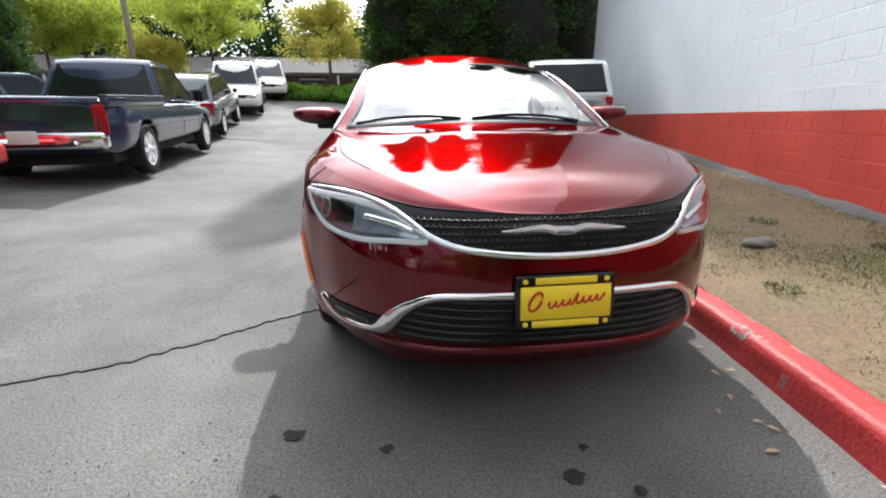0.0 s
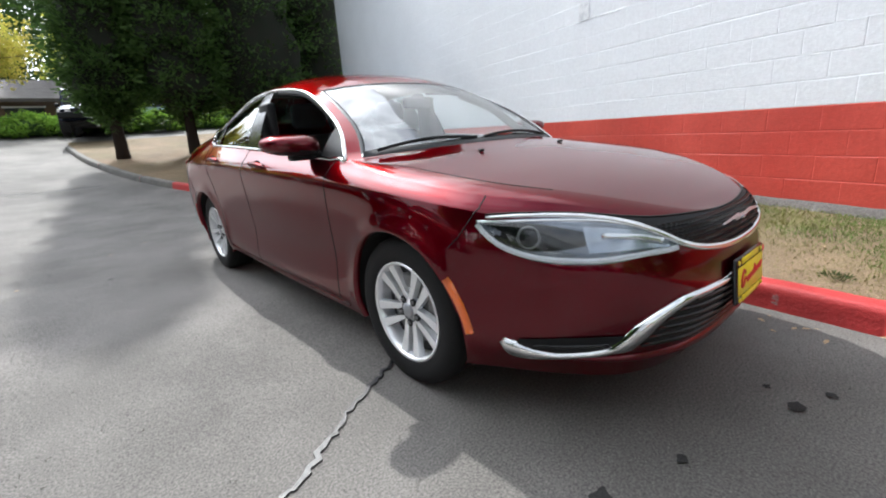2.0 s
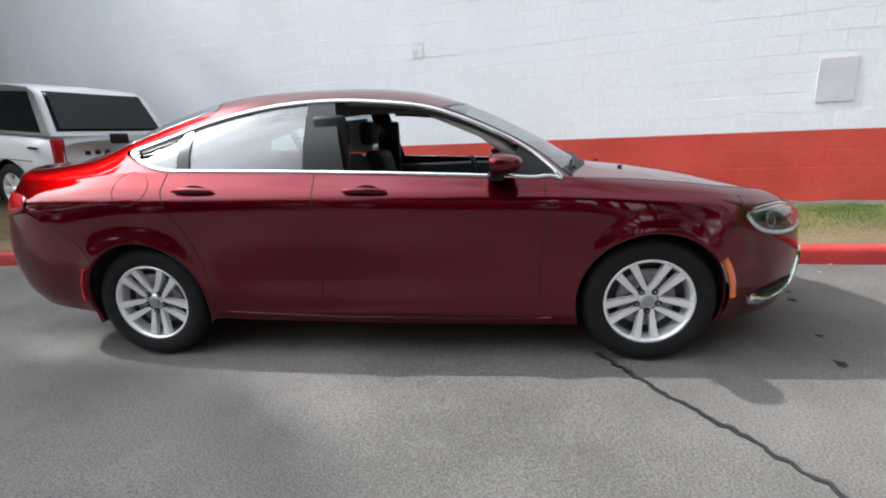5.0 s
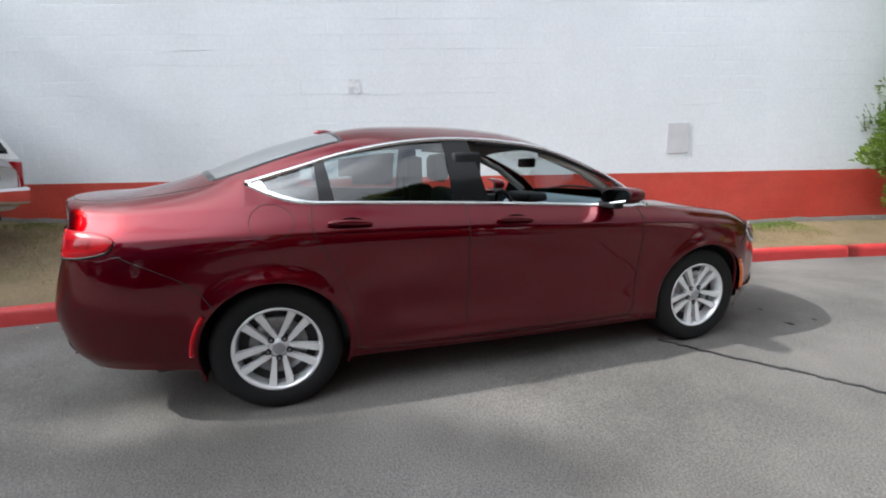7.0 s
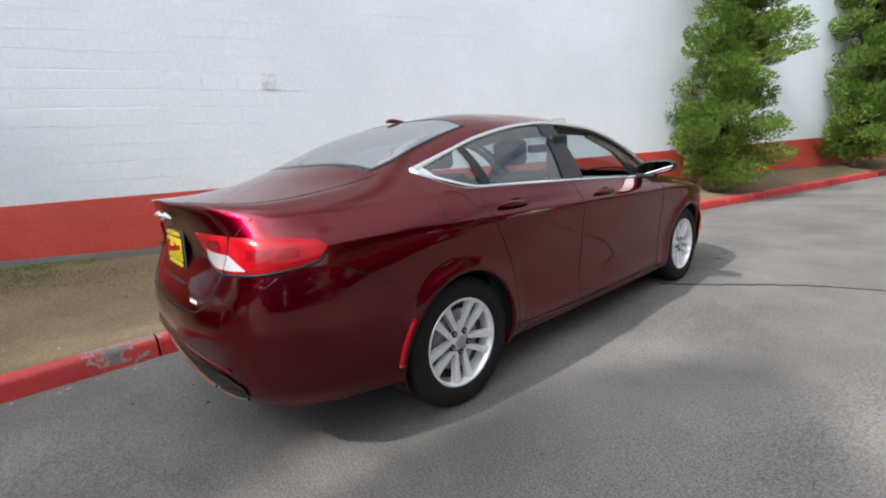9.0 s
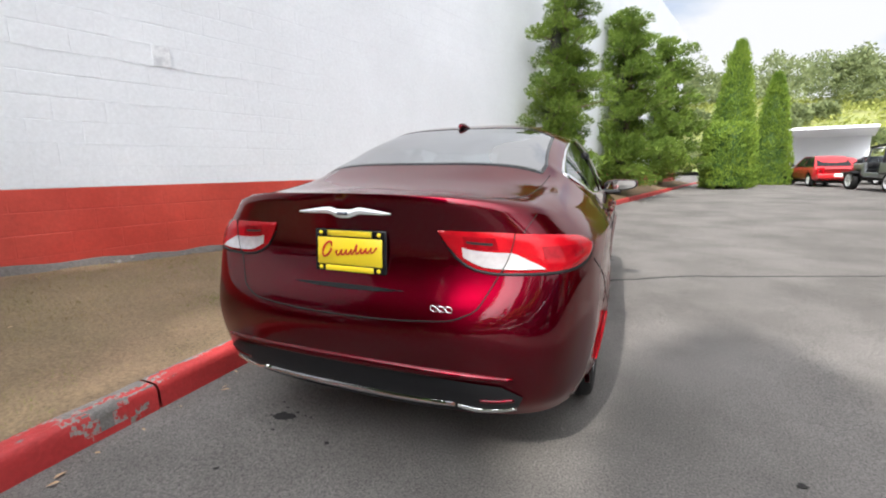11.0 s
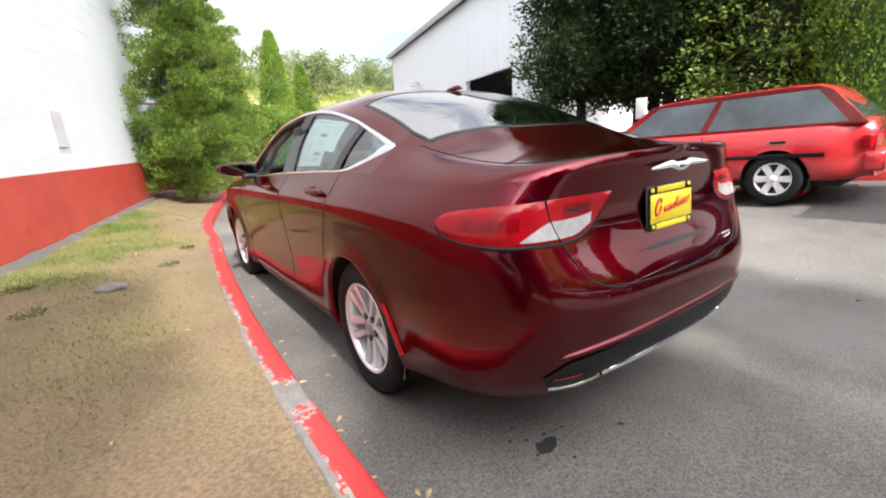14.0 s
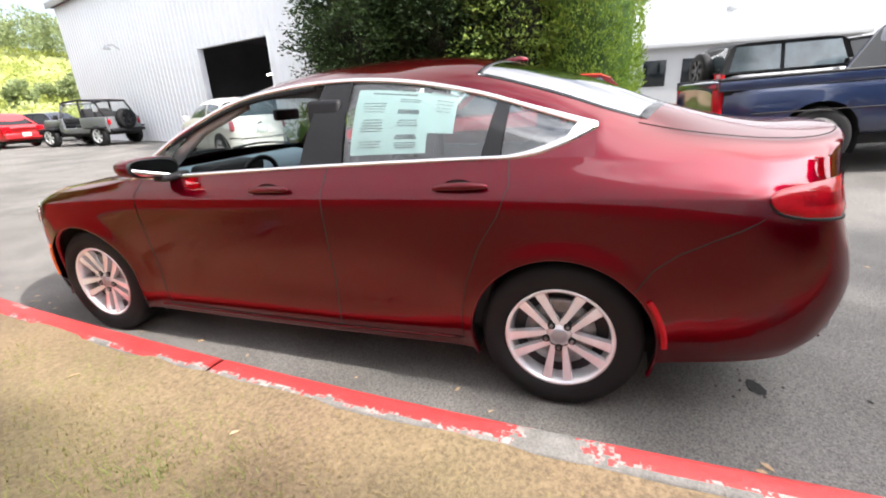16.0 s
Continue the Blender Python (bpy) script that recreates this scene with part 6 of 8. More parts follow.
def sunk(x, y, turn, half):
    """A pose on the sloping ground, for a vehicle that faces local -y."""
    a = radians(turn)
    fx, fy = math.sin(a), -math.cos(a)
    zf, zr = ground(x + fx * half, y + fy * half), ground(x - fx * half, y - fy * half)
    pitch = math.degrees(math.atan2(zr - zf, 2 * half))
    return Matrix.Translation((x, y, (zf + zr) / 2)) @ pose(0, 0, 0, 0, 0, turn) @ pose(0, 0, 0, pitch, 0, 0)


def pickup_bed(car, wide, y_front, y_rear, z0, z1, paint):
    """Raised bed walls and tailgate of a pickup."""
    bed = part("load_bed", bevel_box(-wide * .9, wide * .9, y_front, y_rear, z0 - .1, z0 + .02, .02), M["black_trim"], car)
    for sg in (1, -1):
        w = part("bed_side", bevel_box(sg * wide * .93 - .05, sg * wide * .93 + .05, y_front, y_rear, z0 - .05, z1, .03, 3), paint, bed)
        part("bed_rail", bevel_box(sg * wide * .93 - .055, sg * wide * .93 + .055, y_front, y_rear, z1 - .01, z1 + .02, .012), M["black_trim"], w)
    part("tailgate", bevel_box(-wide * .86, wide * .86, y_rear - .07, y_rear, z0 - .35, z1 - .01, .025, 3), paint, bed)
    return bed


def open_off_roader(m):
    """A grey open-topped off-roader that faces local -y: flat tub, square wings, upright screen and a cage."""
    car = thing("open_off_roader", "grey open-topped off-roader with black roll bars and spare wheel", "car", m)
    paint, black = M["grey_car"], M["black_trim"]
    part("chassis", bevel_box(-.62, .62, -1.85, 1.85, .42, .56, .03), M["under"], car)
    tub = part("tub", bevel_box(-.74, .74, -.62, 1.80, .52, .72, .03, 3), paint, car)
    for sg in (1, -1):
        part("tub_side", bevel_box(sg * .74 - .04, sg * .74 + .04, .42, 1.80, .60, 1.12, .03, 3), paint, car)
        part("sill", bevel_box(sg * .74 - .04, sg * .74 + .04, -.62, .44, .55, .74, .03, 3), paint, car)
        part("cowl_side", bevel_box(sg * .74 - .04, sg * .74 + .04, -.80, -.52, .60, 1.12, .03, 3), paint, car)
        for y in (-1.38, 1.28):
            wing = bevel_box(sg * .82 - .14, sg * .82 + .14, y - .50, y + .50, .88, .95, .03, 3)
            for q in wing.verts:
                if abs(q.co.y - y) > .34:
                    q.co.z -= .20
            part("wing_flare", wing, black, car)
            simple_wheel(car, sg * .88, y, .40, .25, M["alloy"], sg)
        hl = part("headlight", lathe([(.10, 0), (.10, .03), (.05, .05), (0, .055)], 20, "z"), M["lamp_clear"], car)
        hl.matrix_basis = Matrix.Translation((sg * .46, -1.86, .92)) @ pose(0, 0, 0, 90, 0, 0)
        part("taillight", bevel_box(sg * .66 - .06, sg * .66 + .06, 1.80, 1.86, .82, 1.02, .02), M["lamp_red"], car)
        part("roll_bar", tube([(sg * .66, -.50, 1.72), (sg * .66, .45, 1.80), (sg * .66, 1.30, 1.74), (sg * .68, 1.70, 1.10)], .04, 8), black, car)
        part("hoop", tube([(sg * .68, .45, .70), (sg * .66, .45, 1.80)], .04, 8), black, car)
        part("screen_post", tube([(sg * .66, -.74, 1.10), (sg * .64, -.52, 1.70)], .035, 8), paint, car)
        part("door_mirror", bevel_box(sg * .92 - .08, sg * .92 + .08, -.66, -.58, 1.10, 1.28, .03), black, car)
        seat = part("seat", bevel_box(sg * .36 - .24, sg * .36 + .24, -.10, .40, .66, .86, .05, 3), M["cloth"], car)
        part("seat_back", bevel_box(sg * .36 - .23, sg * .36 + .23, .34, .50, .80, 1.48, .06, 3), M["cloth"], seat)
    part("hood", bevel_box(-.60, .60, -1.84, -.70, .78, 1.10, .06, 3), paint, car)
    part("grille", bevel_box(-.56, .56, -1.90, -1.83, .68, 1.06, .03), paint, car)
    for k in range(7):
        part("grille_slot", bevel_box(-.24 + .08 * k - .022, -.24 + .08 * k + .022, -1.906, -1.89, .76, 1.0, .008), M["under"], car)
    part("dashboard", bevel_box(-.70, .70, -.76, -.50, .92, 1.14, .05, 3), black, car)
    part("screen_head", tube([(-.64, -.52, 1.70), (.64, -.52, 1.70)], .035, 8), paint, car)
    part("windshield", bevel_box(-.62, .62, -.012, .0, 0, .62, 0), M["lens"], car).matrix_basis = Matrix.Translation((0, -.735, 1.10)) @ pose(0, 0, 0, -20, 0, 0)
    for y, z in ((.45, 1.80), (1.30, 1.74)):
        part("cross_bar", tube([(-.66, y, z), (.66, y, z)], .04, 8), black, car)
    part("rear_seat", bevel_box(-.56, .56, .95, 1.15, .70, 1.34, .06, 3), M["cloth"], car)
    part("tailgate", bevel_box(-.70, .70, 1.77, 1.84, .60, 1.12, .03, 3), paint, car)
    part("front_bumper", bevel_box(-.80, .80, -2.06, -1.90, .52, .68, .04, 3), black, car)
    part("rear_bumper", bevel_box(-.76, .76, 1.86, 2.00, .52, .66, .04, 3), black, car)
    spare = simple_wheel(car, 0, 0, .40, .24, M["alloy_dark"], 1)
    spare.matrix_basis = Matrix.Translation((0, 2.06, 1.02)) @ pose(0, 0, 0, 0, 0, 90)
    return car


def rounded_hatch(m):
    """A small egg-shaped hatchback that faces local -y."""
    car = thing("hatchback", "small rounded white hatchback with a dark rear window", "car", m)
    paint = M["white_car"]
    tops = [(-1.76, .60), (-1.70, .72), (-1.45, .86), (-1.0, .95), (-.80, 1.00), (-.30, 1.36), (.10, 1.46), (.60, 1.48), (1.05, 1.42), (1.30, 1.28), (1.56, 1.00), (1.68, .84), (1.76, .62)]
    wides = [(-1.76, .50), (-1.6, .68), (-1.2, .79), (-.5, .82), (.6, .82), (1.2, .81), (1.55, .74), (1.76, .55)]
    belts = [(-1.76, .55), (-1.4, .80), (-.8, .93), (.4, .96), (1.3, .95), (1.6, .88), (1.76, .60)]

    def shell(y, a):
        """a runs from the sill (0) over the belt (.5) to the middle of the roof (1)."""
        top, w, belt = float(curve(tops, y)[0]), float(curve(wides, y)[0]), float(curve(belts, y)[0])
        belt = min(belt, top - .03)
        rows = [(0, w * .90, .20), (.1, w * .97, .32), (.25, w, .52), (.4, w * .985, belt - .12), (.5, w * .94, belt), (.62, w * .86, belt + (top - belt) * .45), (.74, w * .74, belt + (top - belt) * .80),
                (.85, w * .52, belt + (top - belt) * .95), (1, 0, top)]
        x, z = curve(rows, a)
        return Vector((float(x), y, float(z)))

    def patch(name, ys, a0, a1, mat, lift, both=True, label=""):
        n, out = 12, []
        for sg in ((1, -1) if both else (1,)):
            verts, faces = [], []
            for y in ys:
                for k in range(n + 1):
                    p = shell(y, a0 + (a1 - a0) * k / n)
                    e = shell(min(1.75, y + .02), a0 + (a1 - a0) * k / n) - shell(max(-1.75, y - .02), a0 + (a1 - a0) * k / n)
                    f = shell(y, min(1, a0 + (a1 - a0) * k / n + .02)) - shell(y, max(0, a0 + (a1 - a0) * k / n - .02))
                    q = e.cross(f).normalized()
                    q = q if q.dot(p - Vector((0, y, .7))) > 0 else -q
                    p = p + q * lift
                    verts.append((p.x * sg, p.y, p.z))
            w = n + 1
            faces = [(i * w + k, (i + 1) * w + k, (i + 1) * w + k + 1, i * w + k + 1) for i in range(len(ys) - 1) for k in range(n)]
            out.append((verts, [q if sg > 0 else q[::-1] for q in faces]))
        if a1 < 1:
            return [part(name, geo, mat, car, label) for geo in out]
        return part(name, merged(*out), mat, car, label)
    patch("body", list(np.linspace(-1.76, 1.76, 61)), 0, 1, paint, 0)
    for y, sgn in ((-1.76, -1), (1.76, 1)):
        ring = [shell(y, k / 16) for k in range(17)]
        part("end_panel", ([(p.x, p.y, p.z) for p in ring] + [(-p.x, p.y, p.z) for p in ring[::-1]], [tuple(range(34))]), paint, car)
    patch("rear_window", list(np.linspace(1.14, 1.54, 8)), .68, 1, M["pane_dark"], .008, label="wide dark rear window")
    patch("windshield", list(np.linspace(-.74, -.34, 8)), .70, 1, M["pane_dark"], .008)
    patch("side_window", list(np.linspace(-.50, .42, 10)), .53, .70, M["pane_mid"], .008)
    patch("rear_side_window", list(np.linspace(.50, 1.10, 8)), .53, .70, M["pane_mid"], .008)
    patch("rear_bumper_side", list(np.linspace(1.52, 1.76, 8)), .03, .26, paint, .03)
    patch("bumper_strip", list(np.linspace(1.56, 1.76, 8)), .24, .265, M["black_trim"], .036)
    patch("front_bumper_side", list(np.linspace(-1.76, -1.5, 8)), .03, .26, paint, .03)
    for sg in (1, -1):
        p = shell(1.60, .44)
        tl = part("taillight", bevel_box(-.055, .055, -.04, .05, -.12, .12, .03, 3), M["lamp_red"], car)
        tl.location, tl.rotation_euler = (sg * (p.x - .02), 1.60, .80), (0, 0, radians(-30 * sg))
        hl = part("headlight", lathe([(.12, -.02), (.11, .03), (.07, .05), (0, .055)], 20, "z"), M["lamp_clear"], car)
        hl.matrix_basis = Matrix.Translation((sg * .50, -1.60, .72)) @ pose(0, 0, 0, 75, 0, 0)
        mr = part("door_mirror", bevel_box(-.07, .07, -.05, .05, -.06, .06, .03, 3), paint, car)
        mr.location = (sg * .90, -.52, 1.0)
        part("door_gap", ribbon([(sg * .825, .45, .34), (sg * .825, .47, .6), (sg * .79, .46, .9)], [(sg, 0, 0)] * 3, .008, .004, .006), M["seam"], car)
        for yw in (-1.12, 1.15):
            arch = [(sg * .835, yw + .35 * math.cos(a), .30 + .35 * math.sin(a)) for a in np.linspace(-.3, math.pi + .3, 26)]
            part("wheel_opening", ([*arch, *[(sg * .70, q[1], q[2]) for q in arch]], [tuple(range(26)) if sg < 0 else tuple(range(26))[::-1]] + [(i, i + 1, 27 + i, 26 + i) for i in range(25)]), M["under"], car, smooth=False)
            simple_wheel(car, sg * .845, yw, .30, .18, M["alloy"], sg)
    part("licence_plate", bevel_box(-.15, .15, -.006, .006, -.07, .07, .004), M["paper"], car).location = (0, 1.80, .72)
    part("hatch_badge", bevel_box(-.05, .05, -.01, .01, -.02, .02, .008), M["chrome"], car).location = (0, 1.70, .86)
    part("underside", bevel_box(-.66, .66, -1.5, 1.5, .18, .32, .02), M["under"], car)
    return car


def parked_vehicles():
    # blue pickup up the drive, tail towards the camera
    L = 5.75
    m = sunk(-5.42, 5.62, 187, 1.8)
    t = vehicle("pickup_truck", "dark blue pickup truck with chrome rear bumper, parked along the drive", m, M["blue_truck"], (L, 1.0, .40, 1.10, 1.78),
                [(-L / 2, .90), (-2.2, .99), (-1.55, 1.05), (-1.4, 1.08), (.55, 1.10), (.6, 1.12), (L / 2, 1.14)], (-1.45, -.85, .25, .58, .72), (-1.85, 1.72), .39,
                extras={"splits": [.62], "tail_z": .88, "tail_h": .19, "tail_w": .15}, chrome_bumpers=True)
    pickup_bed(t, 1.0, .62, L / 2 - .02, 1.09, 1.17, M["blue_truck"])
    for sg in (1, -1):
        part("tow_mirror", bevel_box(-.09, .09, -.06, .06, -.12, .12, .03, 3), M["black_trim"], t).location = (sg * 1.12, -1.1, 1.21)
    # red wagon beyond the drive
    L = 3.95
    vehicle("station_wagon", "faded bright red older station wagon with black rub strips", sunk(-5.46, .03, 4, 1.25), M["red_car"], (L, .83, .26, .90, 1.36),
            [(-L / 2, .70), (-1.6, .80), (-1.15, .88), (-.95, .92), (L / 2, .93)], (-1.05, -.42, 1.50, 1.90, .62), (-1.38, 1.10), .30, glass=M["pane_mid"], cladding=M["black_trim"],
            extras={"splits": [.44], "tail_z": .70, "tail_h": .07, "tail_w": .34, "mirror": M["black_trim"]})
    rounded_hatch(sunk(-7.35, -8.15, -22, 1.1))
    # black hardtop off-roader beside the pickup
    L = 4.3
    j = vehicle("off_roader", "black hardtop off-roader with a spare wheel on its back", sunk(-11.2, 5.9, 196, 1.4), M["black_car"], (L, .84, .50, 1.08, 1.72),
                [(-L / 2, .99), (-1.0, 1.04), (-.75, 1.08), (L / 2, 1.08)], (-.78, -.52, 1.95, 2.12, .72), (-1.45, 1.40), .39, glass=M["pane_mid"], extras={"splits": [.55], "bumper": M["black_trim"], "tail_z": .95}, roof_paint=M["black_trim"])
    spare = simple_wheel(j, 0, 0, .39, .22, M["alloy_dark"], 1)
    spare.matrix_basis = Matrix.Translation((0, L / 2 + .20, 1.22)) @ pose(0, 0, 0, 0, 0, 90)
    vehicle("sport_utility", "black sport utility parked behind the off-roader", sunk(-14.6, 9.0, 183, 1.4), M["black_car"], (4.7, .92, .42, 1.12, 1.76),
            [(-2.35, .98), (-1.5, 1.06), (-1.0, 1.12), (2.35, 1.13)], (-1.1, -.35, 1.7, 2.2, .70), (-1.45, 1.4), .37, extras={"splits": [.36, .70]})
    # row farther up the drive
    vehicle("crossover", "dark grey crossover parked ahead of the pickup", sunk(-6.15, 11.4, 188, 1.3), M["grey_car"], (4.4, .88, .36, 1.0, 1.60),
            [(-2.2, .86), (-1.4, .96), (-.95, 1.0), (2.2, 1.02)], (-1.05, -.4, 1.5, 2.05, .66), (-1.35, 1.3), .35, extras={"splits": [.38, .74]})
    vehicle("minivan", "white minivan facing down the drive", sunk(-6.5, 16.7, 12, 1.4), M["white_car"], (4.8, .94, .32, 1.02, 1.78),
            [(-2.4, .84), (-1.7, .96), (-1.3, 1.02), (2.4, 1.05)], (-1.5, -.5, 2.0, 2.3, .72), (-1.5, 1.45), .34, extras={"splits": [.34, .68]})
    vehicle("minivan", "white minivan parked behind another one", sunk(-6.6, 22.2, 12, 1.4), M["white_car"], (4.8, .94, .32, 1.02, 1.72),
            [(-2.4, .84), (-1.7, .96), (-1.3, 1.02), (2.4, 1.05)], (-1.5, -.5, 2.0, 2.3, .72), (-1.5, 1.45), .34, extras={"splits": [.34, .68]})
    vehicle("compact_car", "pale blue compact car behind the pickup", sunk(-9.3, 8.6, 150, 1.2), M["sky_car"], (4.3, .86, .30, .94, 1.45),
            [(-2.15, .74), (-1.3, .88), (-.95, .94), (1.5, .95), (2.15, .92)], (-1.0, -.3, 1.1, 1.75, .60), (-1.3, 1.3), .32, extras={"splits": [.5]})
    # silver pickup with a dark canopy on the grass by the wall
    L = 5.0
    m = Matrix.Translation((3.52, 7.25, lawn_z(3.5, 7.25) + .0)) @ pose(0, 0, 0, 0, 0, 166) @ pose(0, 0, 0, -5, 0, 0)
    s = vehicle("canopy_truck", "silver pickup truck with a dark glazed canopy, parked on the grass", m, M["silver_car"], (L, .90, .46, 1.12, 1.74),
                [(-L / 2, .92), (-1.9, 1.04), (-1.35, 1.10), (L / 2, 1.12)], (-1.3, -.75, L / 2 - .42, L / 2 - .05, .72), (-1.6, 1.55), .36, extras={"splits": [.2, .4, .7], "tail_z": .92, "tail_h": .17, "tail_w": .13},
                chrome_bumpers=True)
    gl = []
    for f in (.10, .84):
        half, y, z = (.837 + (.72 - .837) * f) * .84, L / 2 - .05 - .37 * f, 1.12 + .62 * f + .014
        gl += [(-half, y, z), (half, y, z)]
    gl = [(x, y + dy, z + dy * .6) for dy in (.012, .030) for x, y, z in gl]
    part("canopy_hatch", (gl, [(4, 5, 7, 6), (0, 1, 5, 4), (2, 6, 7, 3), (0, 4, 6, 2), (1, 3, 7, 5)]), M["pane_dark"], s, "dark glazed canopy hatch", smooth=False)
    for k in range(8):
        part("lettering_bar", bevel_box(-.035, .035, 0, .012, -.028, .028, .003, 1), M["black_trim"], s).location = (.45 - .128 * k, L / 2 + .0, .90)
    part("gate_latch", bevel_box(-.13, .13, -.02, .02, -.09, .05, .02), M["black_trim"], s).location = (0, L / 2 + .005, 1.10)
    # navy off-roader under the conifers
    vehicle("off_roader", "navy off-roader with a yellow plate under the conifers", Matrix.Translation((-.1, 19.6, ground(0, 19.6) + .1)) @ pose(0, 0, 0, 0, 0, -10), M["navy_car"], (4.0, .82, .52, 1.12, 1.78),
            [(-2.0, 1.04), (-.9, 1.1), (-.7, 1.12), (2.0, 1.12)], (-.75, -.5, 1.8, 1.95, .70), (-1.35, 1.3), .38, extras={"splits": [.4], "bumper": M["black_trim"]})
    # the far end of the lot
    open_off_roader(sunk(-10.9, -19.0, 4, 1.2))
    for (x, y, turn, mat, lab) in ((-10.3, -24.6, 0, M["red_car"], "bright red car parked past the off-roader"), (-12.4, -30, 20, M["red_car"], "red car at the end of the lot"),
                                   (-13.6, -27, 10, M["navy_car"], "dark car at the end of the lot")):
        vehicle("compact_car", lab, sunk(x, y, turn, 1.2), mat, (4.3, .86, .30, .94, 1.45),
                [(-2.15, .74), (-1.3, .88), (-.95, .94), (1.5, .95), (2.15, .92)], (-1.0, -.3, 1.1, 1.75, .60), (-1.3, 1.3), .32, extras={"splits": [.5]}, group="cars at the end of the lot")
    vehicle("compact_car", "grey car inside the workshop", sunk(-13.2, -10.2, 95, 1.2), M["grey_car"], (4.3, .86, .30, .94, 1.45),
            [(-2.15, .74), (-1.3, .88), (-.95, .94), (1.5, .95), (2.15, .92)], (-1.0, -.3, 1.1, 1.75, .60), (-1.3, 1.3), .32, extras={"splits": [.5]})
    for x in (-10, 1.5, 4.0):
        y = 29
        vehicle("compact_car", "pale car parked before the low building", Matrix.Translation((x, y, ground(0, y) + .25)) @ pose(0, 0, 0, 0, 0, 90), M["sky_car"] if x > 0 else M["white_car"], (4.3, .86, .30, .94, 1.45),
                [(-2.15, .74), (-1.3, .88), (-.95, .94), (1.5, .95), (2.15, .92)], (-1.0, -.3, 1.1, 1.75, .60), (-1.3, 1.3), .32, extras={"splits": [.5]}, group="cars before the low building")


parked_vehicles()


# ---- plants ----
def foliage(name, dark, light, rough=0.6, through_light=0.3):
    """Leaf material: every leaf takes its own shade between two greens."""
    m = bpy.data.materials.new(name)
    m.use_nodes = True
    nt = m.node_tree
    n, l = nt.nodes, nt.links
    p = n["Principled BSDF"]
    p.inputs["Roughness"].default_value = rough
    p.inputs["Specular IOR Level"].default_value = 0.25
    geo = n.new("ShaderNodeNewGeometry")
    noi = n.new("ShaderNodeTexNoise")
    noi.inputs["Scale"].default_value = 1.3
    l.new(geo.outputs["Position"], noi.inputs["Vector"])
    add = n.new("ShaderNodeMath")
    add.operation = "MULTIPLY_ADD"
    add.inputs[1].default_value = 0.55
    l.new(geo.outputs["Random Per Island"], add.inputs[0])
    mr = n.new("ShaderNodeMapRange")
    for k, v in zip(("From Min", "From Max", "To Min", "To Max"), (0.3, 0.7, 0.0, 0.45)):
        mr.inputs[k].default_value = v
    l.new(noi.outputs["Fac"], mr.inputs["Value"])
    l.new(mr.outputs["Result"], add.inputs[2])
    mix = n.new("ShaderNodeMix")
    mix.data_type = "RGBA"
    mix.inputs["A"].default_value, mix.inputs["B"].default_value = (*dark, 1), (*light, 1)
    l.new(add.outputs[0], mix.inputs["Factor"])
    l.new(mix.outputs["Result"], p.inputs["Base Color"])
    tl = n.new("ShaderNodeBsdfTranslucent")
    l.new(mix.outputs["Result"], tl.inputs["Color"])
    ms = n.new("ShaderNodeMixShader")
    ms.inputs[0].default_value = through_light
    l.new(p.outputs[0], ms.inputs[1])
    l.new(tl.outputs[0], ms.inputs[2])
    l.new(ms.outputs[0], n["Material Output"].inputs["Surface"])
    return m


M["juniper"] = foliage("juniper_sprays", (0.028, 0.068, 0.010), (0.21, 0.30, 0.046), through_light=0.2)
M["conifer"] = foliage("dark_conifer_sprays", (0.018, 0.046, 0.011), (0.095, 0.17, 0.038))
M["yew"] = foliage("deep_green_sprays", (0.007, 0.018, 0.005), (0.036, 0.062, 0.016))
M["cedar"] = foliage("hedge_sprays", (0.035, 0.075, 0.015), (0.24, 0.32, 0.06))
M["arbor"] = foliage("bright_column_sprays", (0.07, 0.14, 0.02), (0.26, 0.36, 0.05))
M["weed"] = foliage("weed_blades", (0.03, 0.055, 0.015), (0.11, 0.14, 0.04))
M["maple"] = foliage("yellow_green_leaves", (0.26, 0.36, 0.05), (0.58, 0.62, 0.10), through_light=0.5)
M["maple_orange"] = foliage("turning_leaves", (0.36, 0.40, 0.06), (0.64, 0.52, 0.12), through_light=0.5)
M["hedge"] = foliage("hedge_leaves", (0.10, 0.22, 0.03), (0.30, 0.48, 0.07), through_light=0.45)
M["wood_far"] = foliage("hillside_leaves", (0.10, 0.14, 0.07), (0.30, 0.34, 0.15))
M["slope_far"] = foliage("slope_leaves", (0.20, 0.24, 0.06), (0.40, 0.42, 0.12))
M["hill_grass"] = material("dry_hill_grass", (0.26, 0.27, 0.10), 0.95, other=(0.18, 0.22, 0.07), scale=0.2)
# near-black colour that paints the shade deep inside the crowns
M["conifer_core"] = material("painted_inner_shade", (0.010, 0.016, 0.007), 0.95, other=(0.016, 0.014, 0.009), scale=5, bump=1.0, bump_scale=8)
M["bark"] = material("brown_bark", (0.09, 0.06, 0.04), 0.9, other=(0.15, 0.11, 0.08), scale=6, stretch=(3, 3, 0.6), bump=1.0, bump_scale=25)
M["bark_dark"] = material("dark_bark", (0.035, 0.025, 0.02), 0.95, bump=1.0, bump_scale=25)


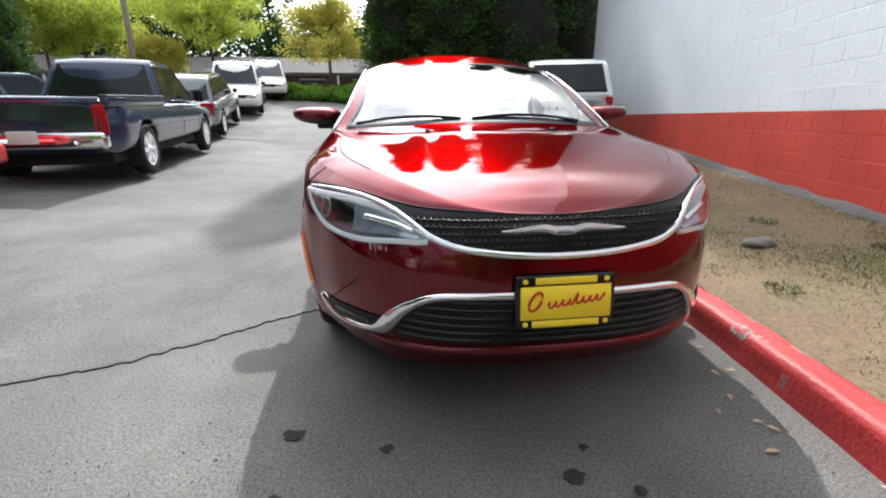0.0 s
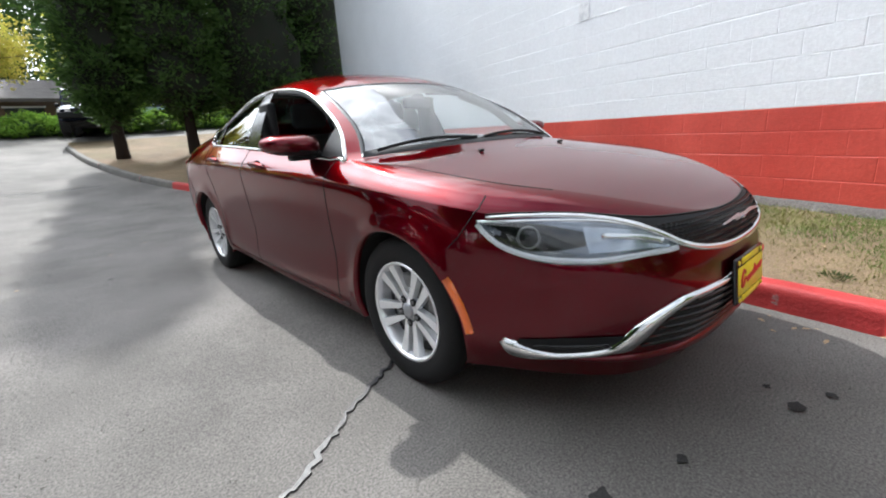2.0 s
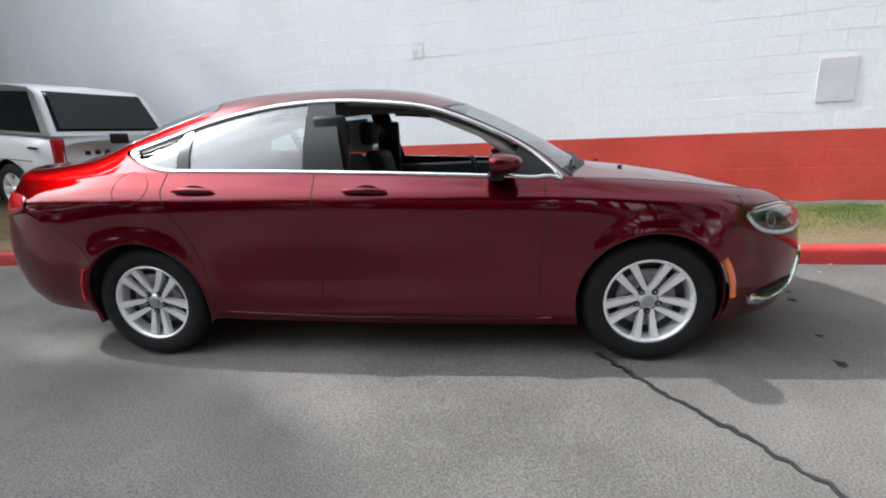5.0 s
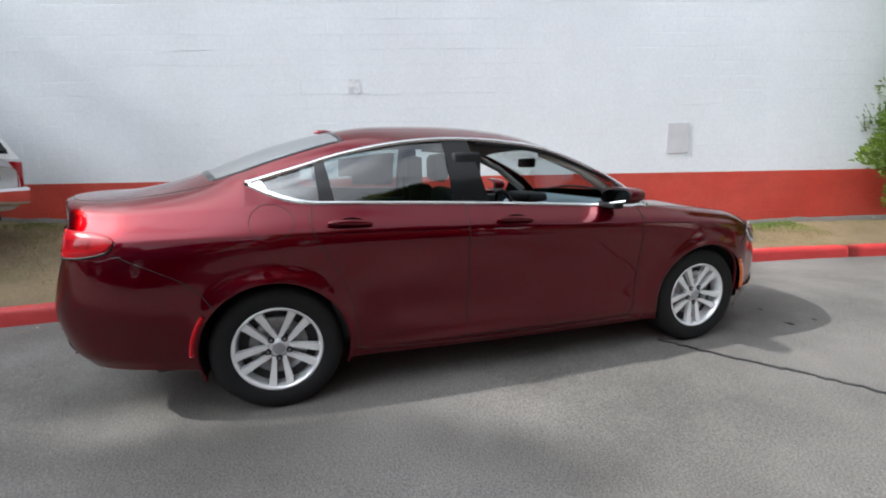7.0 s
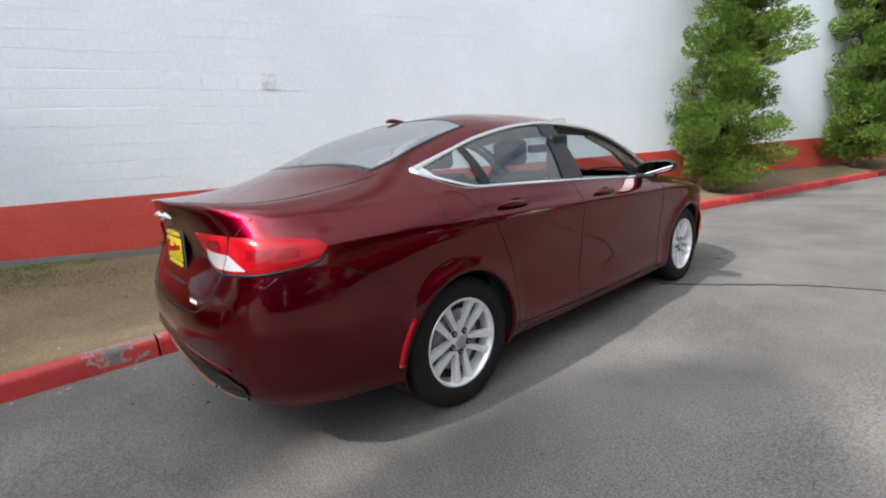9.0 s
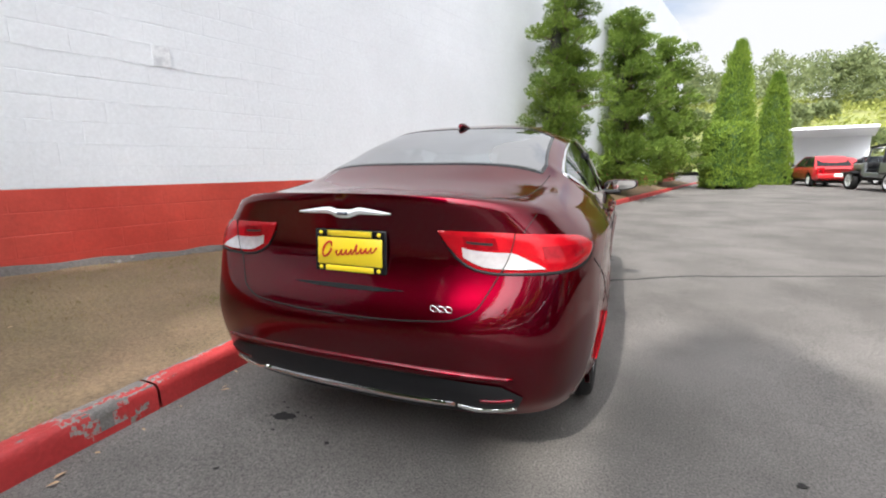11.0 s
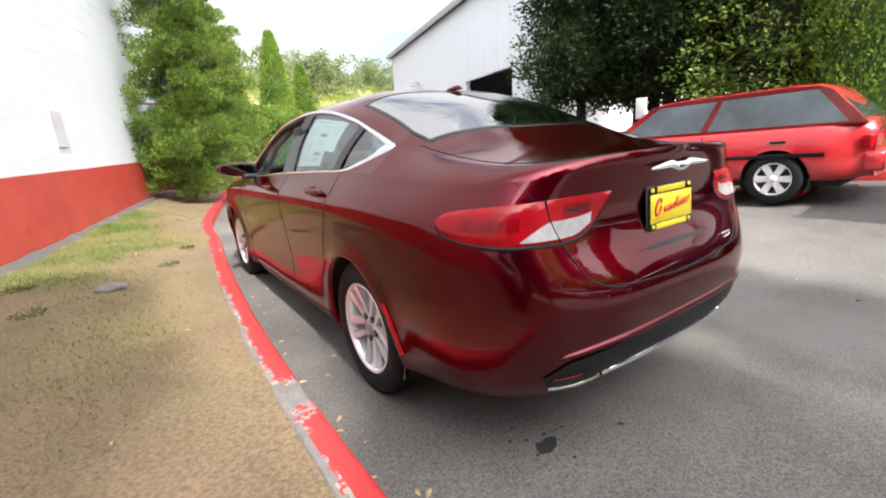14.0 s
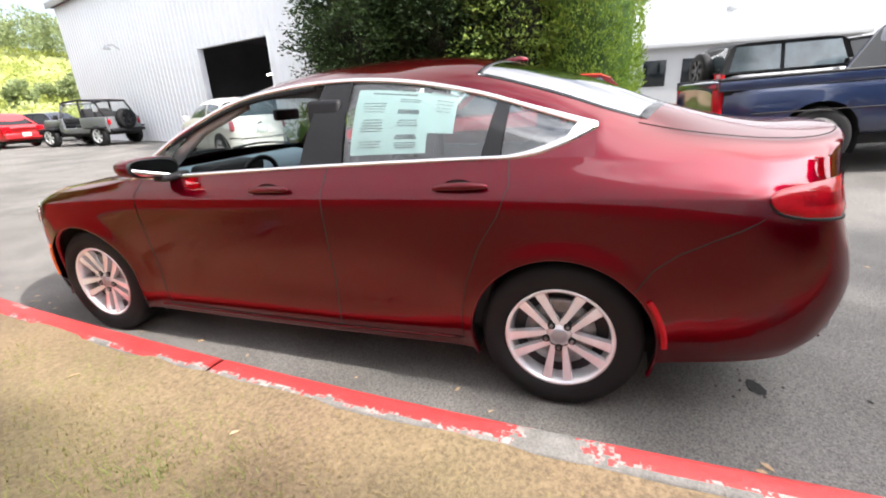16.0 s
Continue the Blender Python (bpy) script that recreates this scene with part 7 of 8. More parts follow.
class Leaves:
    """Collects many small leaf blades."""

    def __init__(self, seed):
        self.rng, self.v, self.f = random.Random(seed), [], []

    def blade(self, p, d, length, width):
        d = d.normalized()
        s = d.cross(Vector((self.rng.gauss(0, 1), self.rng.gauss(0, 1), self.rng.gauss(0, 1))))
        if s.length < 1e-4:
            return
        s.normalize()
        b = len(self.v)
        mid = p + d * length * .5
        self.v += [tuple(p - s * width * .25), tuple(mid - s * width * .5), tuple(p + d * length), tuple(mid + s * width * .5)]
        self.f.append((b, b + 1, b + 2, b + 3))

    def clump(self, c, r, n, length, width, flat=1.0, up=0.3, out=None):
        g = self.rng.gauss
        for _ in range(n):
            o = Vector((g(0, 1), g(0, 1), g(0, 1) * flat))
            if o.length < 1e-4:
                continue
            o = o.normalized() * (self.rng.random() ** 0.45)
            d = Vector((o.x, o.y, o.z * flat + up)) + Vector((g(0, .5), g(0, .5), g(0, .4)))
            if out is not None:
                d += out
            if d.length < 1e-4:
                continue
            self.blade(c + Vector((o.x * r, o.y * r, o.z * r * flat)), d, length * self.rng.uniform(.6, 1.3), width * self.rng.uniform(.7, 1.3))


def juniper(x, y, z, height, spread, seed, lean=0.0, fine=1.0):
    """A ragged juniper: leaning trunk and reaching limbs that carry flat pads of dense sprays, with gaps between them."""
    rng = random.Random(seed)
    tree = thing("juniper", "ragged green juniper with reaching limbs, by the kerb", "tree", pose(x, y, z), "junipers along the wall")
    pts, radii = [], []
    for k in range(12):
        u = k / 11
        pts.append((.30 * math.sin(u * 4 + seed) * u + lean * u, .25 * math.cos(u * 3 + seed) * u, height * .95 * u))
        radii.append(.12 * (1 - u) ** .8 + .018)
    part("trunk", tube(pts, .1, 9, radii=radii), M["bark"], tree)
    L = Leaves(seed)

    def pad(c, r, out):
        count = int(r * r * 4100 / fine ** 2)
        for _ in range(count):
            o = Vector((rng.gauss(0, 1), rng.gauss(0, 1), rng.gauss(0, 1))).normalized() * rng.random() ** .24
            lump = 1 + .35 * noise.noise((c + o * r) * 3.1)
            q = c + Vector((o.x * r, o.y * r, o.z * r * .52)) * lump
            d = Vector((o.x, o.y, o.z * .6 + .55)) + out * .5 + Vector((rng.gauss(0, .35), rng.gauss(0, .35), rng.gauss(0, .3)))
            L.blade(q, d, .088 * fine * rng.uniform(.6, 1.3), .026 * fine * rng.uniform(.7, 1.3))
    count = int(height * 11.5)
    for k in range(count):
        u = .05 + .95 * k / (count - 1)
        i = min(10, int(u * 11))
        base = Vector(pts[i]).lerp(Vector(pts[min(11, i + 1)]), u * 11 - i)
        a = k * 2.4 + rng.uniform(-.7, .7)
        reach = spread * rng.uniform(.45, .95) * (1.12 - u) ** .38 * (.72 + .28 * smooth01(u / .12))
        if rng.random() < .16:
            reach *= 1.18
        d = Vector((math.cos(a), math.sin(a), rng.uniform(.0, .35)))
        tip = base + d * reach
        mid = base.lerp(tip, .5) + Vector((0, 0, -.07 * reach))
        part("limb", tube([base, mid, tip], .02, 5, radii=[.035 * (1.1 - u) + .01, .02, .008]), M["bark"], tree)
        r = (.26 + .17 * rng.random()) * (1.08 - .35 * u) * (.55 + .32 * spread)
        r *= 1.12
        pad(tip - d * r * .4, r, d)
        pad(base.lerp(tip, .22) + Vector((rng.gauss(0, .12), rng.gauss(0, .12), rng.gauss(0, .12))), r * .85, d * .3)
        pad(mid.lerp(tip, .1) + Vector((rng.gauss(0, .1), rng.gauss(0, .1), .05)), r * rng.uniform(.6, .85), d)
    # added dark solid round the trunk, paints the shade between the pads
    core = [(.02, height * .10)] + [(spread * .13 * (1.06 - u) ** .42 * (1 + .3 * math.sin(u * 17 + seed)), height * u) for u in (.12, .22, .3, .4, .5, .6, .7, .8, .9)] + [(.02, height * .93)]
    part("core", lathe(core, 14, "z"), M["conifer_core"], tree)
    part("crown", (L.v, L.f), M["juniper"], tree, smooth=False)
    return tree


def conifer(name, label, x, y, z, height, spread, seed, mat, bare=0.12, group="", taper=.75, dens=1.0, leaf=(.18, .060), trunk_r=.2):
    """A dense conifer: layered drooping sprays round a tapered trunk, with a ragged outline."""
    rng = random.Random(seed)
    tree = thing(name, label, "tree", pose(x, y, z), group)
    part("trunk", tube([(0, 0, -.1), (.05, 0, height * .3), (0, .05, height * .95)], .1, 9, radii=[trunk_r, trunk_r * .75, .02]), M["bark_dark"], tree)
    L = Leaves(seed)
    n = int(height * 26 * dens)
    for k in range(n):
        u = bare + (1 - bare) * (k + rng.random()) / n
        a = rng.uniform(0, 6.283)
        env = spread * min(1.0, ((1 - u) / (1 - bare) * 1.15)) ** taper * min(1, (u - bare) * 9 + .35)
        reach = env * rng.uniform(.72, 1.12)
        base = Vector((0, 0, height * u))
        d = Vector((math.cos(a), math.sin(a), rng.uniform(-.25, .22)))
        tip = base + d * reach
        for q in range(4):
            f = .40 + .60 * (q + rng.random()) / 4
            c = base.lerp(tip, f) + Vector((rng.gauss(0, .1), rng.gauss(0, .1), rng.gauss(0, .12)))
            L.clump(c, .20 + .09 * spread, 34, leaf[0], leaf[1], .8, .1, out=Vector((d.x, d.y, -.1)) * .8)
    # added dark solid for inner shade; wider in bank conifers to fill their shadow
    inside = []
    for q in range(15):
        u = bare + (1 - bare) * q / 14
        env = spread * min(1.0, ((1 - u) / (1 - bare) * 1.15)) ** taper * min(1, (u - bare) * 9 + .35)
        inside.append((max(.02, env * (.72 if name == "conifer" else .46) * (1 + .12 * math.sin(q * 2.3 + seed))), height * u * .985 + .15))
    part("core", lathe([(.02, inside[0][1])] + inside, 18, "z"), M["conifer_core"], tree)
    part("crown", (L.v, L.f), mat, tree, smooth=False)
    return tree


def broadleaf(label, x, y, z, height, spread, seed, mat, group=""):
    """A young broadleaf tree: stem, forking limbs and a loose crown of leaves."""
    rng = random.Random(seed)
    tree = thing("broadleaf_tree", label, "tree", pose(x, y, z), group)
    fork = height * .28
    part("trunk", tube([(0, 0, -.1), (.03, .02, fork * .6), (0, 0, height * .8)], .1, 8, radii=[.13, .10, .03]), M["bark"], tree)
    L = Leaves(seed)
    for k in range(34):
        u = rng.uniform(.26, .95)
        a = k * 2.4
        base = Vector((0, 0, height * (.22 + .5 * u)))
        env = spread * math.sin(math.pi * min(1, .18 + .80 * u)) ** .7
        tip = base + Vector((math.cos(a) * env, math.sin(a) * env, height * .16 * rng.uniform(.3, 1.2)))
        part("limb", tube([base, base.lerp(tip, .55) + Vector((0, 0, .1)), tip], .03, 5, radii=[.05, .03, .01]), M["bark"], tree)
        for q in range(10):
            f = .3 + .75 * rng.random()
            c = base.lerp(tip, f) + Vector((rng.gauss(0, .25), rng.gauss(0, .25), rng.gauss(0, .22)))
            L.clump(c, .46, 60, .12, .09, .8, .0)
    part("crown", (L.v, L.f), mat, tree, smooth=False)
    return tree


def column(label, x, y, z, height, r, seed, mat, group, base_r=.8, pointed=True, leaf=(.14, .05)):
    """A clipped or columnar evergreen made of upright sprays."""
    rng = random.Random(seed)
    tree = thing("column_evergreen", label, "tree", pose(x, y, z), group)
    part("trunk", tube([(0, 0, -.1), (0, 0, height * .9)], .08, 8, radii=[.1, .02]), M["bark_dark"], tree)
    L = Leaves(seed)
    for k in range(int(height * r * (420 if leaf[0] > .1 else 900))):
        u = rng.random() ** (1.3 if pointed else 1.0)
        a = rng.uniform(0, 6.283)
        env = r * ((1 - u) ** .62 * (1 - (1 - base_r) * (1 - u) ** 6) if pointed else (1 - max(0, (u - .8) / .2) ** 2 * .5))
        bump = 1 + .10 * noise.noise((math.cos(a) * 2, math.sin(a) * 2, u * height * 1.2 + seed))
        c = Vector((math.cos(a) * env * bump, math.sin(a) * env * bump, height * u))
        L.clump(c, .14, 5, leaf[0], leaf[1], .9, 1.2, out=Vector((math.cos(a), math.sin(a), .2)) * .5)
    # dark core so that no light shows through
    core = lathe([(0.01, height * .97)] + [(r * .86 * ((1 - u) ** .62 if pointed else 1.0), height * u) for u in (.9, .75, .6, .45, .3, .15, .03)], 20, "z")
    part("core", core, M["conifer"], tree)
    part("crown", (L.v, L.f), mat, tree, smooth=False)
    return tree


def shrub(name, label, spots, mat, leaf=(.07, .04), seed=1, n=60, category="shrub", group=""):
    """A low bush or hedge of leaf clumps over (x, y, z, radius, flat) spots."""
    L = Leaves(seed)
    x0, y0, z0 = spots[0][:3]
    bush = thing(name, label, category, pose(x0, y0, z0), group)
    cores = []
    for x, y, z, r, flat in spots:
        c = Vector((x - x0, y - y0, z - z0 + r * flat * .6))
        for k in range(34):
            a, e = L.rng.uniform(0, 6.28), L.rng.uniform(-.3, 1.5)
            o = Vector((math.cos(a) * math.cos(e), math.sin(a) * math.cos(e), math.sin(e) * flat)) * r * .85
            L.clump(c + o, r * .30, n // 3, leaf[0], leaf[1], .9, .3)
        cores.append(([(c.x + q[0] * .68 * r, c.y + q[1] * .68 * r, c.z + q[2] * .68 * r * flat) for q in lathe([(.05, 1), (.7, .7), (1, 0), (.9, -.6)], 12, "z")[0]], lathe([(.05, 1), (.7, .7), (1, 0), (.9, -.6)], 12, "z")[1]))
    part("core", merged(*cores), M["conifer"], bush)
    part("foliage", (L.v, L.f), mat, bush, smooth=False)
    return bush


def plants():
    # junipers between kerb and wall
    juniper(.66, -7.4, .22, 5.7, 1.32, 21, -.05, .82)
    juniper(-.75, -13.6, .24, 6.2, 1.85, 22, -.3, 1.2)
    juniper(-2.75, -21.5, .26, 7.2, 2.3, 23, .1, 1.9)
    # conifers at the top end of the wall
    for x, y, h, sp, sd in ((-.10, 13.4, 11.0, 1.02, 31), (1.75, 13.0, 11.1, 1.4, 32), (4.3, 13.4, 13.0, 2.0, 33), (7.0, 14.2, 12.0, 2.2, 34)):
        conifer("conifer", "tall dark conifer on the bank behind the wall", x, y, ground(1.3, y) + .12, h, sp, sd, M["conifer"], .11 if sp < 1.5 else .04, "conifers on the bank", .52, 1.4 if sp < 1.6 else .8)
    conifer("conifer", "dark narrow conifer beside the drive", -16.4, 18.0, ground(-11, 18), 9.0, 1.3, 36, M["conifer"], .1, "", .5, 1.3)
    shrub("shrub", "low dark shrub under the conifers", [(2.9, 11.9, 1.0, .5, .8), (3.5, 12.0, 1.05, .6, .8), (4.3, 11.8, 1.05, .5, .9)], M["conifer"], seed=44, n=90)
    # dark evergreens beyond the red wagon
    for x, y, h, sp, sd, mat in ((-8.3, -4.4, 8.8, 1.7, 41, "yew"), (-9.3, -3.0, 9.5, 1.9, 42, "yew"), (-9.2, -1.5, 9.0, 1.5, 45, "yew"), (-8.7, -2.3, 9.2, 1.4, 48, "yew"), (-9.6, -3.6, 8.6, 1.5, 47, "yew"), (-9.0, -.4, 9.0, 1.6, 43, "cedar")):
        conifer("evergreen", "dense dark evergreen tree beyond the red wagon", x, y, ground(x, y), h, sp, sd, M[mat], .19 if mat == "yew" else .02, "evergreens beyond the wagon", .35, 1.5, (.115, .050))
    column("bright green clipped evergreen column", -8.8, 1.15, ground(-8, 1), 7.5, 1.0, 51, M["arbor"], "clipped evergreens", .95, False, (.085, .034))
    shrub("shrub", "rounded dark green shrub before the workshop", [(-7.9, -5.7, .2, .85, .8), (-8.4, -5.0, .2, .8, .8), (-7.5, -4.9, .2, .7, .75), (-7.4, -4.0, .2, .6, .75)], M["cedar"], (.08, .045), 46, 150)
    # clipped columns at the far end of the block wall
    for x, y, h, r, sd in ((-6.1, -23.6, 7.2, 1.25, 61), (-8.4, -25.9, 5.9, 1.1, 62)):
        column("tall pointed bright green evergreen", x, y, .1, h, r, sd, M["arbor"], "pointed evergreens", .9, True, (.15, .05))
    column("low rounded bright green evergreen", -5.7, -21.7, .2, 3.0, 1.0, 63, M["arbor"], "pointed evergreens", .95, False, (.18, .06))
    # hedge bank across the top of the drive
    spots = []
    rng = random.Random(70)
    for k in range(46):
        x = -13 + k * .52
        spots.append((x, 21.5 + rng.uniform(-.4, .4) + .04 * (x + 4), ground(-3, 21.5) - .05, .66 + rng.uniform(-.12, .15), .72))
    shrub("hedge", "bright green leafy hedge across the top of the drive", spots, M["hedge"], (.12, .08), 71, 90, "hedge")
    shrub("shrub", "round clipped green shrub behind the hedge", [(1.5, 24, ground(0, 24) + .3, 1.2, .8)], M["hedge"], (.12, .08), 72, 200)
    # broadleaf trees beyond the hedge, some turning
    for x, y, h, sp, sd, mat in ((-16.5, 24.5, 7.4, 3.2, 81, "maple"), (-10.5, 26, 8.0, 3.0, 82, "maple"), (-3.7, 25.5, 6.4, 2.6, 83, "maple_orange"), (-12.6, 24, 3.6, 1.1, 84, "maple_orange"),
                                 (1.6, 27, 6.0, 2.2, 85, "maple"), (-17.5, 23, 6.5, 2.3, 86, "maple")):
        broadleaf("young tree with yellow green autumn leaves" if mat == "maple" else "young tree with orange autumn leaves", x, y, ground(0, y), h, sp, sd, M[mat], "young trees beyond the hedge")
    # dark woods far behind
    rng = random.Random(90)
    L = Leaves(91)
    for k in range(76):
        x, y = -46 + k * .74 + rng.uniform(-.8, .8), 48 + rng.uniform(-4, 9)
        h = rng.uniform(5.5, 8.5) if -12 < x < -1 else rng.uniform(11, 19)
        z0 = 2.6
        for q in range(int(h * 15)):
            u = rng.random() ** .8
            a = rng.uniform(0, 6.28)
            r = (1 - u) ** .7 * h * .19
            L.clump(Vector((x + math.cos(a) * r, y + math.sin(a) * r, z0 + .6 + u * h)), .7, 8, .52, .24, .7, -.1, out=Vector((math.cos(a), math.sin(a), -.2)))
    wood = thing("far_wood", "dark wood of tall firs far up the hill", "wood", kind="stuff")
    part("foliage", (L.v, L.f), M["conifer"], wood, smooth=False)
    # wooded hillside past the far end of the lot: pale scrub below, round crowns along the ridge
    L, S = Leaves(95), Leaves(96)
    rng = random.Random(97)

    def hill_z(x, y):
        up = (-52 - y) / 46
        return .8 + 11.5 * smooth01(up) + 1.3 * noise.noise((x * .06, y * .06, 1)) * smooth01(up * 3)

    def crown(x, y, r, tall):
        base = Vector((x, y, hill_z(x, y)))
        for _ in range(18):
            o = Vector((rng.gauss(0, 1), rng.gauss(0, 1), rng.gauss(.2, 1))).normalized()
            c = base + Vector((o.x * r * .75, o.y * r * .75, tall * (.55 + .42 * o.z)))
            L.clump(c, r * .42, 52, .46, .32, .8, .3, out=o * .6)
    for k in range(72):
        y = rng.uniform(-112, -80)
        crown(rng.uniform(-78, 4), y, rng.uniform(2.0, 3.9), rng.uniform(4.5, 9.0))
    for k in range(40):
        crown(rng.uniform(-60, 10), rng.uniform(-78, -56), rng.uniform(1.0, 2.0), rng.uniform(1.6, 3.2))
    for k in range(1500):
        x, y = rng.uniform(-85, 28), rng.uniform(-100, -52)
        S.clump(Vector((x, y, hill_z(x, y) + .2)), 1.6, 24, .5, .3, .45, .5)
    hill = thing("far_hillside", "wooded hillside with pale scrub past the lot", "hillside", kind="stuff")
    part("woodland", (L.v, L.f), M["wood_far"], hill, smooth=False)
    part("scrub", (S.v, S.f), M["slope_far"], hill, smooth=False)
    nx, ny = 26, 18
    verts = [(x, y, hill_z(x, y) - .2) for y in np.linspace(-50, -135, ny) for x in np.linspace(-95, 40, nx)]
    faces = [(j * nx + i, j * nx + i + 1, (j + 1) * nx + i + 1, (j + 1) * nx + i) for j in range(ny - 1) for i in range(nx - 1)]
    part("hill_ground", (verts, faces), M["hill_grass"], hill)


plants()


# ---- buildings round the lot ----
M["siding"] = material("white_metal_siding", (0.84, 0.86, 0.89), 0.45, metal=0.1, coarse=(0.3, 0.04), fine=0.03)
M["siding_grey"] = material("grey_wall_paint", (0.40, 0.41, 0.42), 0.7, coarse=(0.5, 0.06))
# dark inner walls of the workshop, and painted shade of the shed's opening
M["dark_room"] = material("dark_wall_and_opening_shade", (0.06, 0.06, 0.065), 0.9, coarse=(0.6, 0.2))
M["roof_grey"] = material("grey_shingle_roof", (0.075, 0.066, 0.062), 0.95, other=(0.10, 0.09, 0.085), scale=2, fine=0.2, bump=0.6, bump_scale=30)
M["brownish"] = material("brown_timber_wall", (0.16, 0.11, 0.08), 0.85, coarse=(1, 0.15))
M["tube_light"] = glow("workshop_tube_light", (1, 0.97, 0.9), 6.0)
M["sign_white"] = material("white_sign_board", (0.75, 0.74, 0.72), 0.6, coarse=(5, 0.05))
M["timber"] = material("weathered_post", (0.28, 0.22, 0.16), 0.9, other=(0.36, 0.3, 0.24), scale=5, stretch=(4, 4, .5), fine=0.2)


def workshop():
    """Long white metal shed with a wide open door."""
    turn = math.degrees(math.atan2(1, 0.28))
    m = Matrix.Translation((-10.75, -12.27, 0.40)) @ pose(0, 0, 0, 0, 0, turn)
    # local x runs along the front towards the camera, local -y faces the drive
    shed = thing("workshop", "white ribbed metal workshop with an open dark doorway", "building", m)
    x0, x1, h, d0, d1, dh = -12.2, 5.9, 6.0, 0.0, 4.2, 3.0
    for name, a, b, z0, z1 in (("front_wall", x0, d0, -.3, h), ("front_wall", d1, x1, -.3, h), ("door_header", d0, d1, dh, h)):
        w = part(name, bevel_box(a, b, 0, .16, z0, z1, 0), M["siding"], shed, smooth=False)
        rib = bpy.data.meshes.new("rib")
        rib.from_pydata([(dx, dy, zz) for zz in (z0, z1) for dx, dy in ((-.045, -.001), (-.02, -.03), (.02, -.03), (.045, -.001))], [], [(k, k + 1, k + 5, k + 4) for k in range(3)])
        rib.materials.append(M["siding"])
        for k in range(int((b - a - .18) / .30) + 1):
            o = new("rib", rib)
            o.parent = w
            o.location = (a + .12 + .30 * k, 0, 0)
    part("end_wall", bevel_box(x0, x0 + .16, .16, 14, -.3, h, 0), M["siding"], shed, smooth=False)
    part("end_wall", bevel_box(x1 - .16, x1, .16, 14, -.3, h, 0), M["siding"], shed, smooth=False)
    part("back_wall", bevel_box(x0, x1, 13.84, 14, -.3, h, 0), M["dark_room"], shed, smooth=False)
    part("roof", bevel_box(x0 - .2, x1 + .2, -.25, 14.2, h, h + .16, .02), M["roof_grey"], shed, smooth=False)
    part("eave_trim", bevel_box(x0 - .22, x1 + .22, -.30, -.25, h - .06, h + .2, .01), M["siding_grey"], shed)
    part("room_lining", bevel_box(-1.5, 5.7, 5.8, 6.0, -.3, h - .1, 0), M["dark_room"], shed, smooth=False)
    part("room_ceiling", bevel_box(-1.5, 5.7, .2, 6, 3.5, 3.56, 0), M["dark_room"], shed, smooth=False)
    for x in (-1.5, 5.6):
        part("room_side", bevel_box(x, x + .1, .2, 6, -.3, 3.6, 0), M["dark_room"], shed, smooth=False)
    for sx in (d0, d1):
        part("door_jamb", bevel_box(sx - .06, sx + .06, -.035, .2, -.3, dh + .06, .01), M["siding"], shed)
    for x in (.7, 2.1, 3.5):
        lamp = part("tube_lamp", bevel_box(x - .45, x + .45, 2.5, 2.6, 2.15, 2.20, .01), M["tube_light"], shed)
    part("bench", bevel_box(.5, 4.0, 5.2, 5.8, -.2, .75, .02), M["black_trim"], shed)
    part("crate", bevel_box(.2, .9, 3.8, 4.4, 2.5, 2.9, .02), M["timber"], shed)
    # gooseneck lamps on the front
    for x in (-6.1,):
        lamp = part("wall_lamp", tube([(x, 0, 3.55), (x, -.25, 3.75), (x, -.5, 3.7)], .025, 6), M["siding_grey"], shed)
        part("lamp_shade", lathe([(.03, 3.74), (.06, 3.68), (.16, 3.56)], 16, "z"), M["siding_grey"], lamp).location = (x, -.5, 0)


workshop()


def low_building():
    """Long low house with a grey roof beyond the hedge."""
    z = ground(0, 34)
    b = thing("low_building", "long low building with a grey shingle roof beyond the hedge", "building", pose(-14, 34, z - .4, 0, 0, 3))
    part("front_wall", bevel_box(-26, 26, 0, .2, -.5, 2.6, 0), M["brownish"], b, smooth=False)
    verts = [(-27, -1.2, 2.55), (27, -1.2, 2.55), (27, 5, 4.3), (-27, 5, 4.3), (-27, -1.2, 2.35), (27, -1.2, 2.35), (27, 5, 4.1), (-27, 5, 4.1)]
    part("roof", (verts, [(0, 1, 2, 3), (4, 7, 6, 5), (0, 4, 5, 1), (3, 2, 6, 7), (0, 3, 7, 4), (1, 5, 6, 2)]), M["roof_grey"], b, smooth=False)
    for k in range(13):
        x = -24 + k * 4
        w = part("window", bevel_box(x - .9, x + .9, -.03, .02, .9, 2.1, .02), M["pane_mid"], b)
        part("window_frame", bevel_box(x - 1.0, x + 1.0, -.045, -.005, 2.1, 2.2, .01), M["sign_white"], w)
        part("post", bevel_box(x + 1.9, x + 2.05, -1.1, -.95, -.5, 2.5, .01), M["sign_white"], b)


low_building()


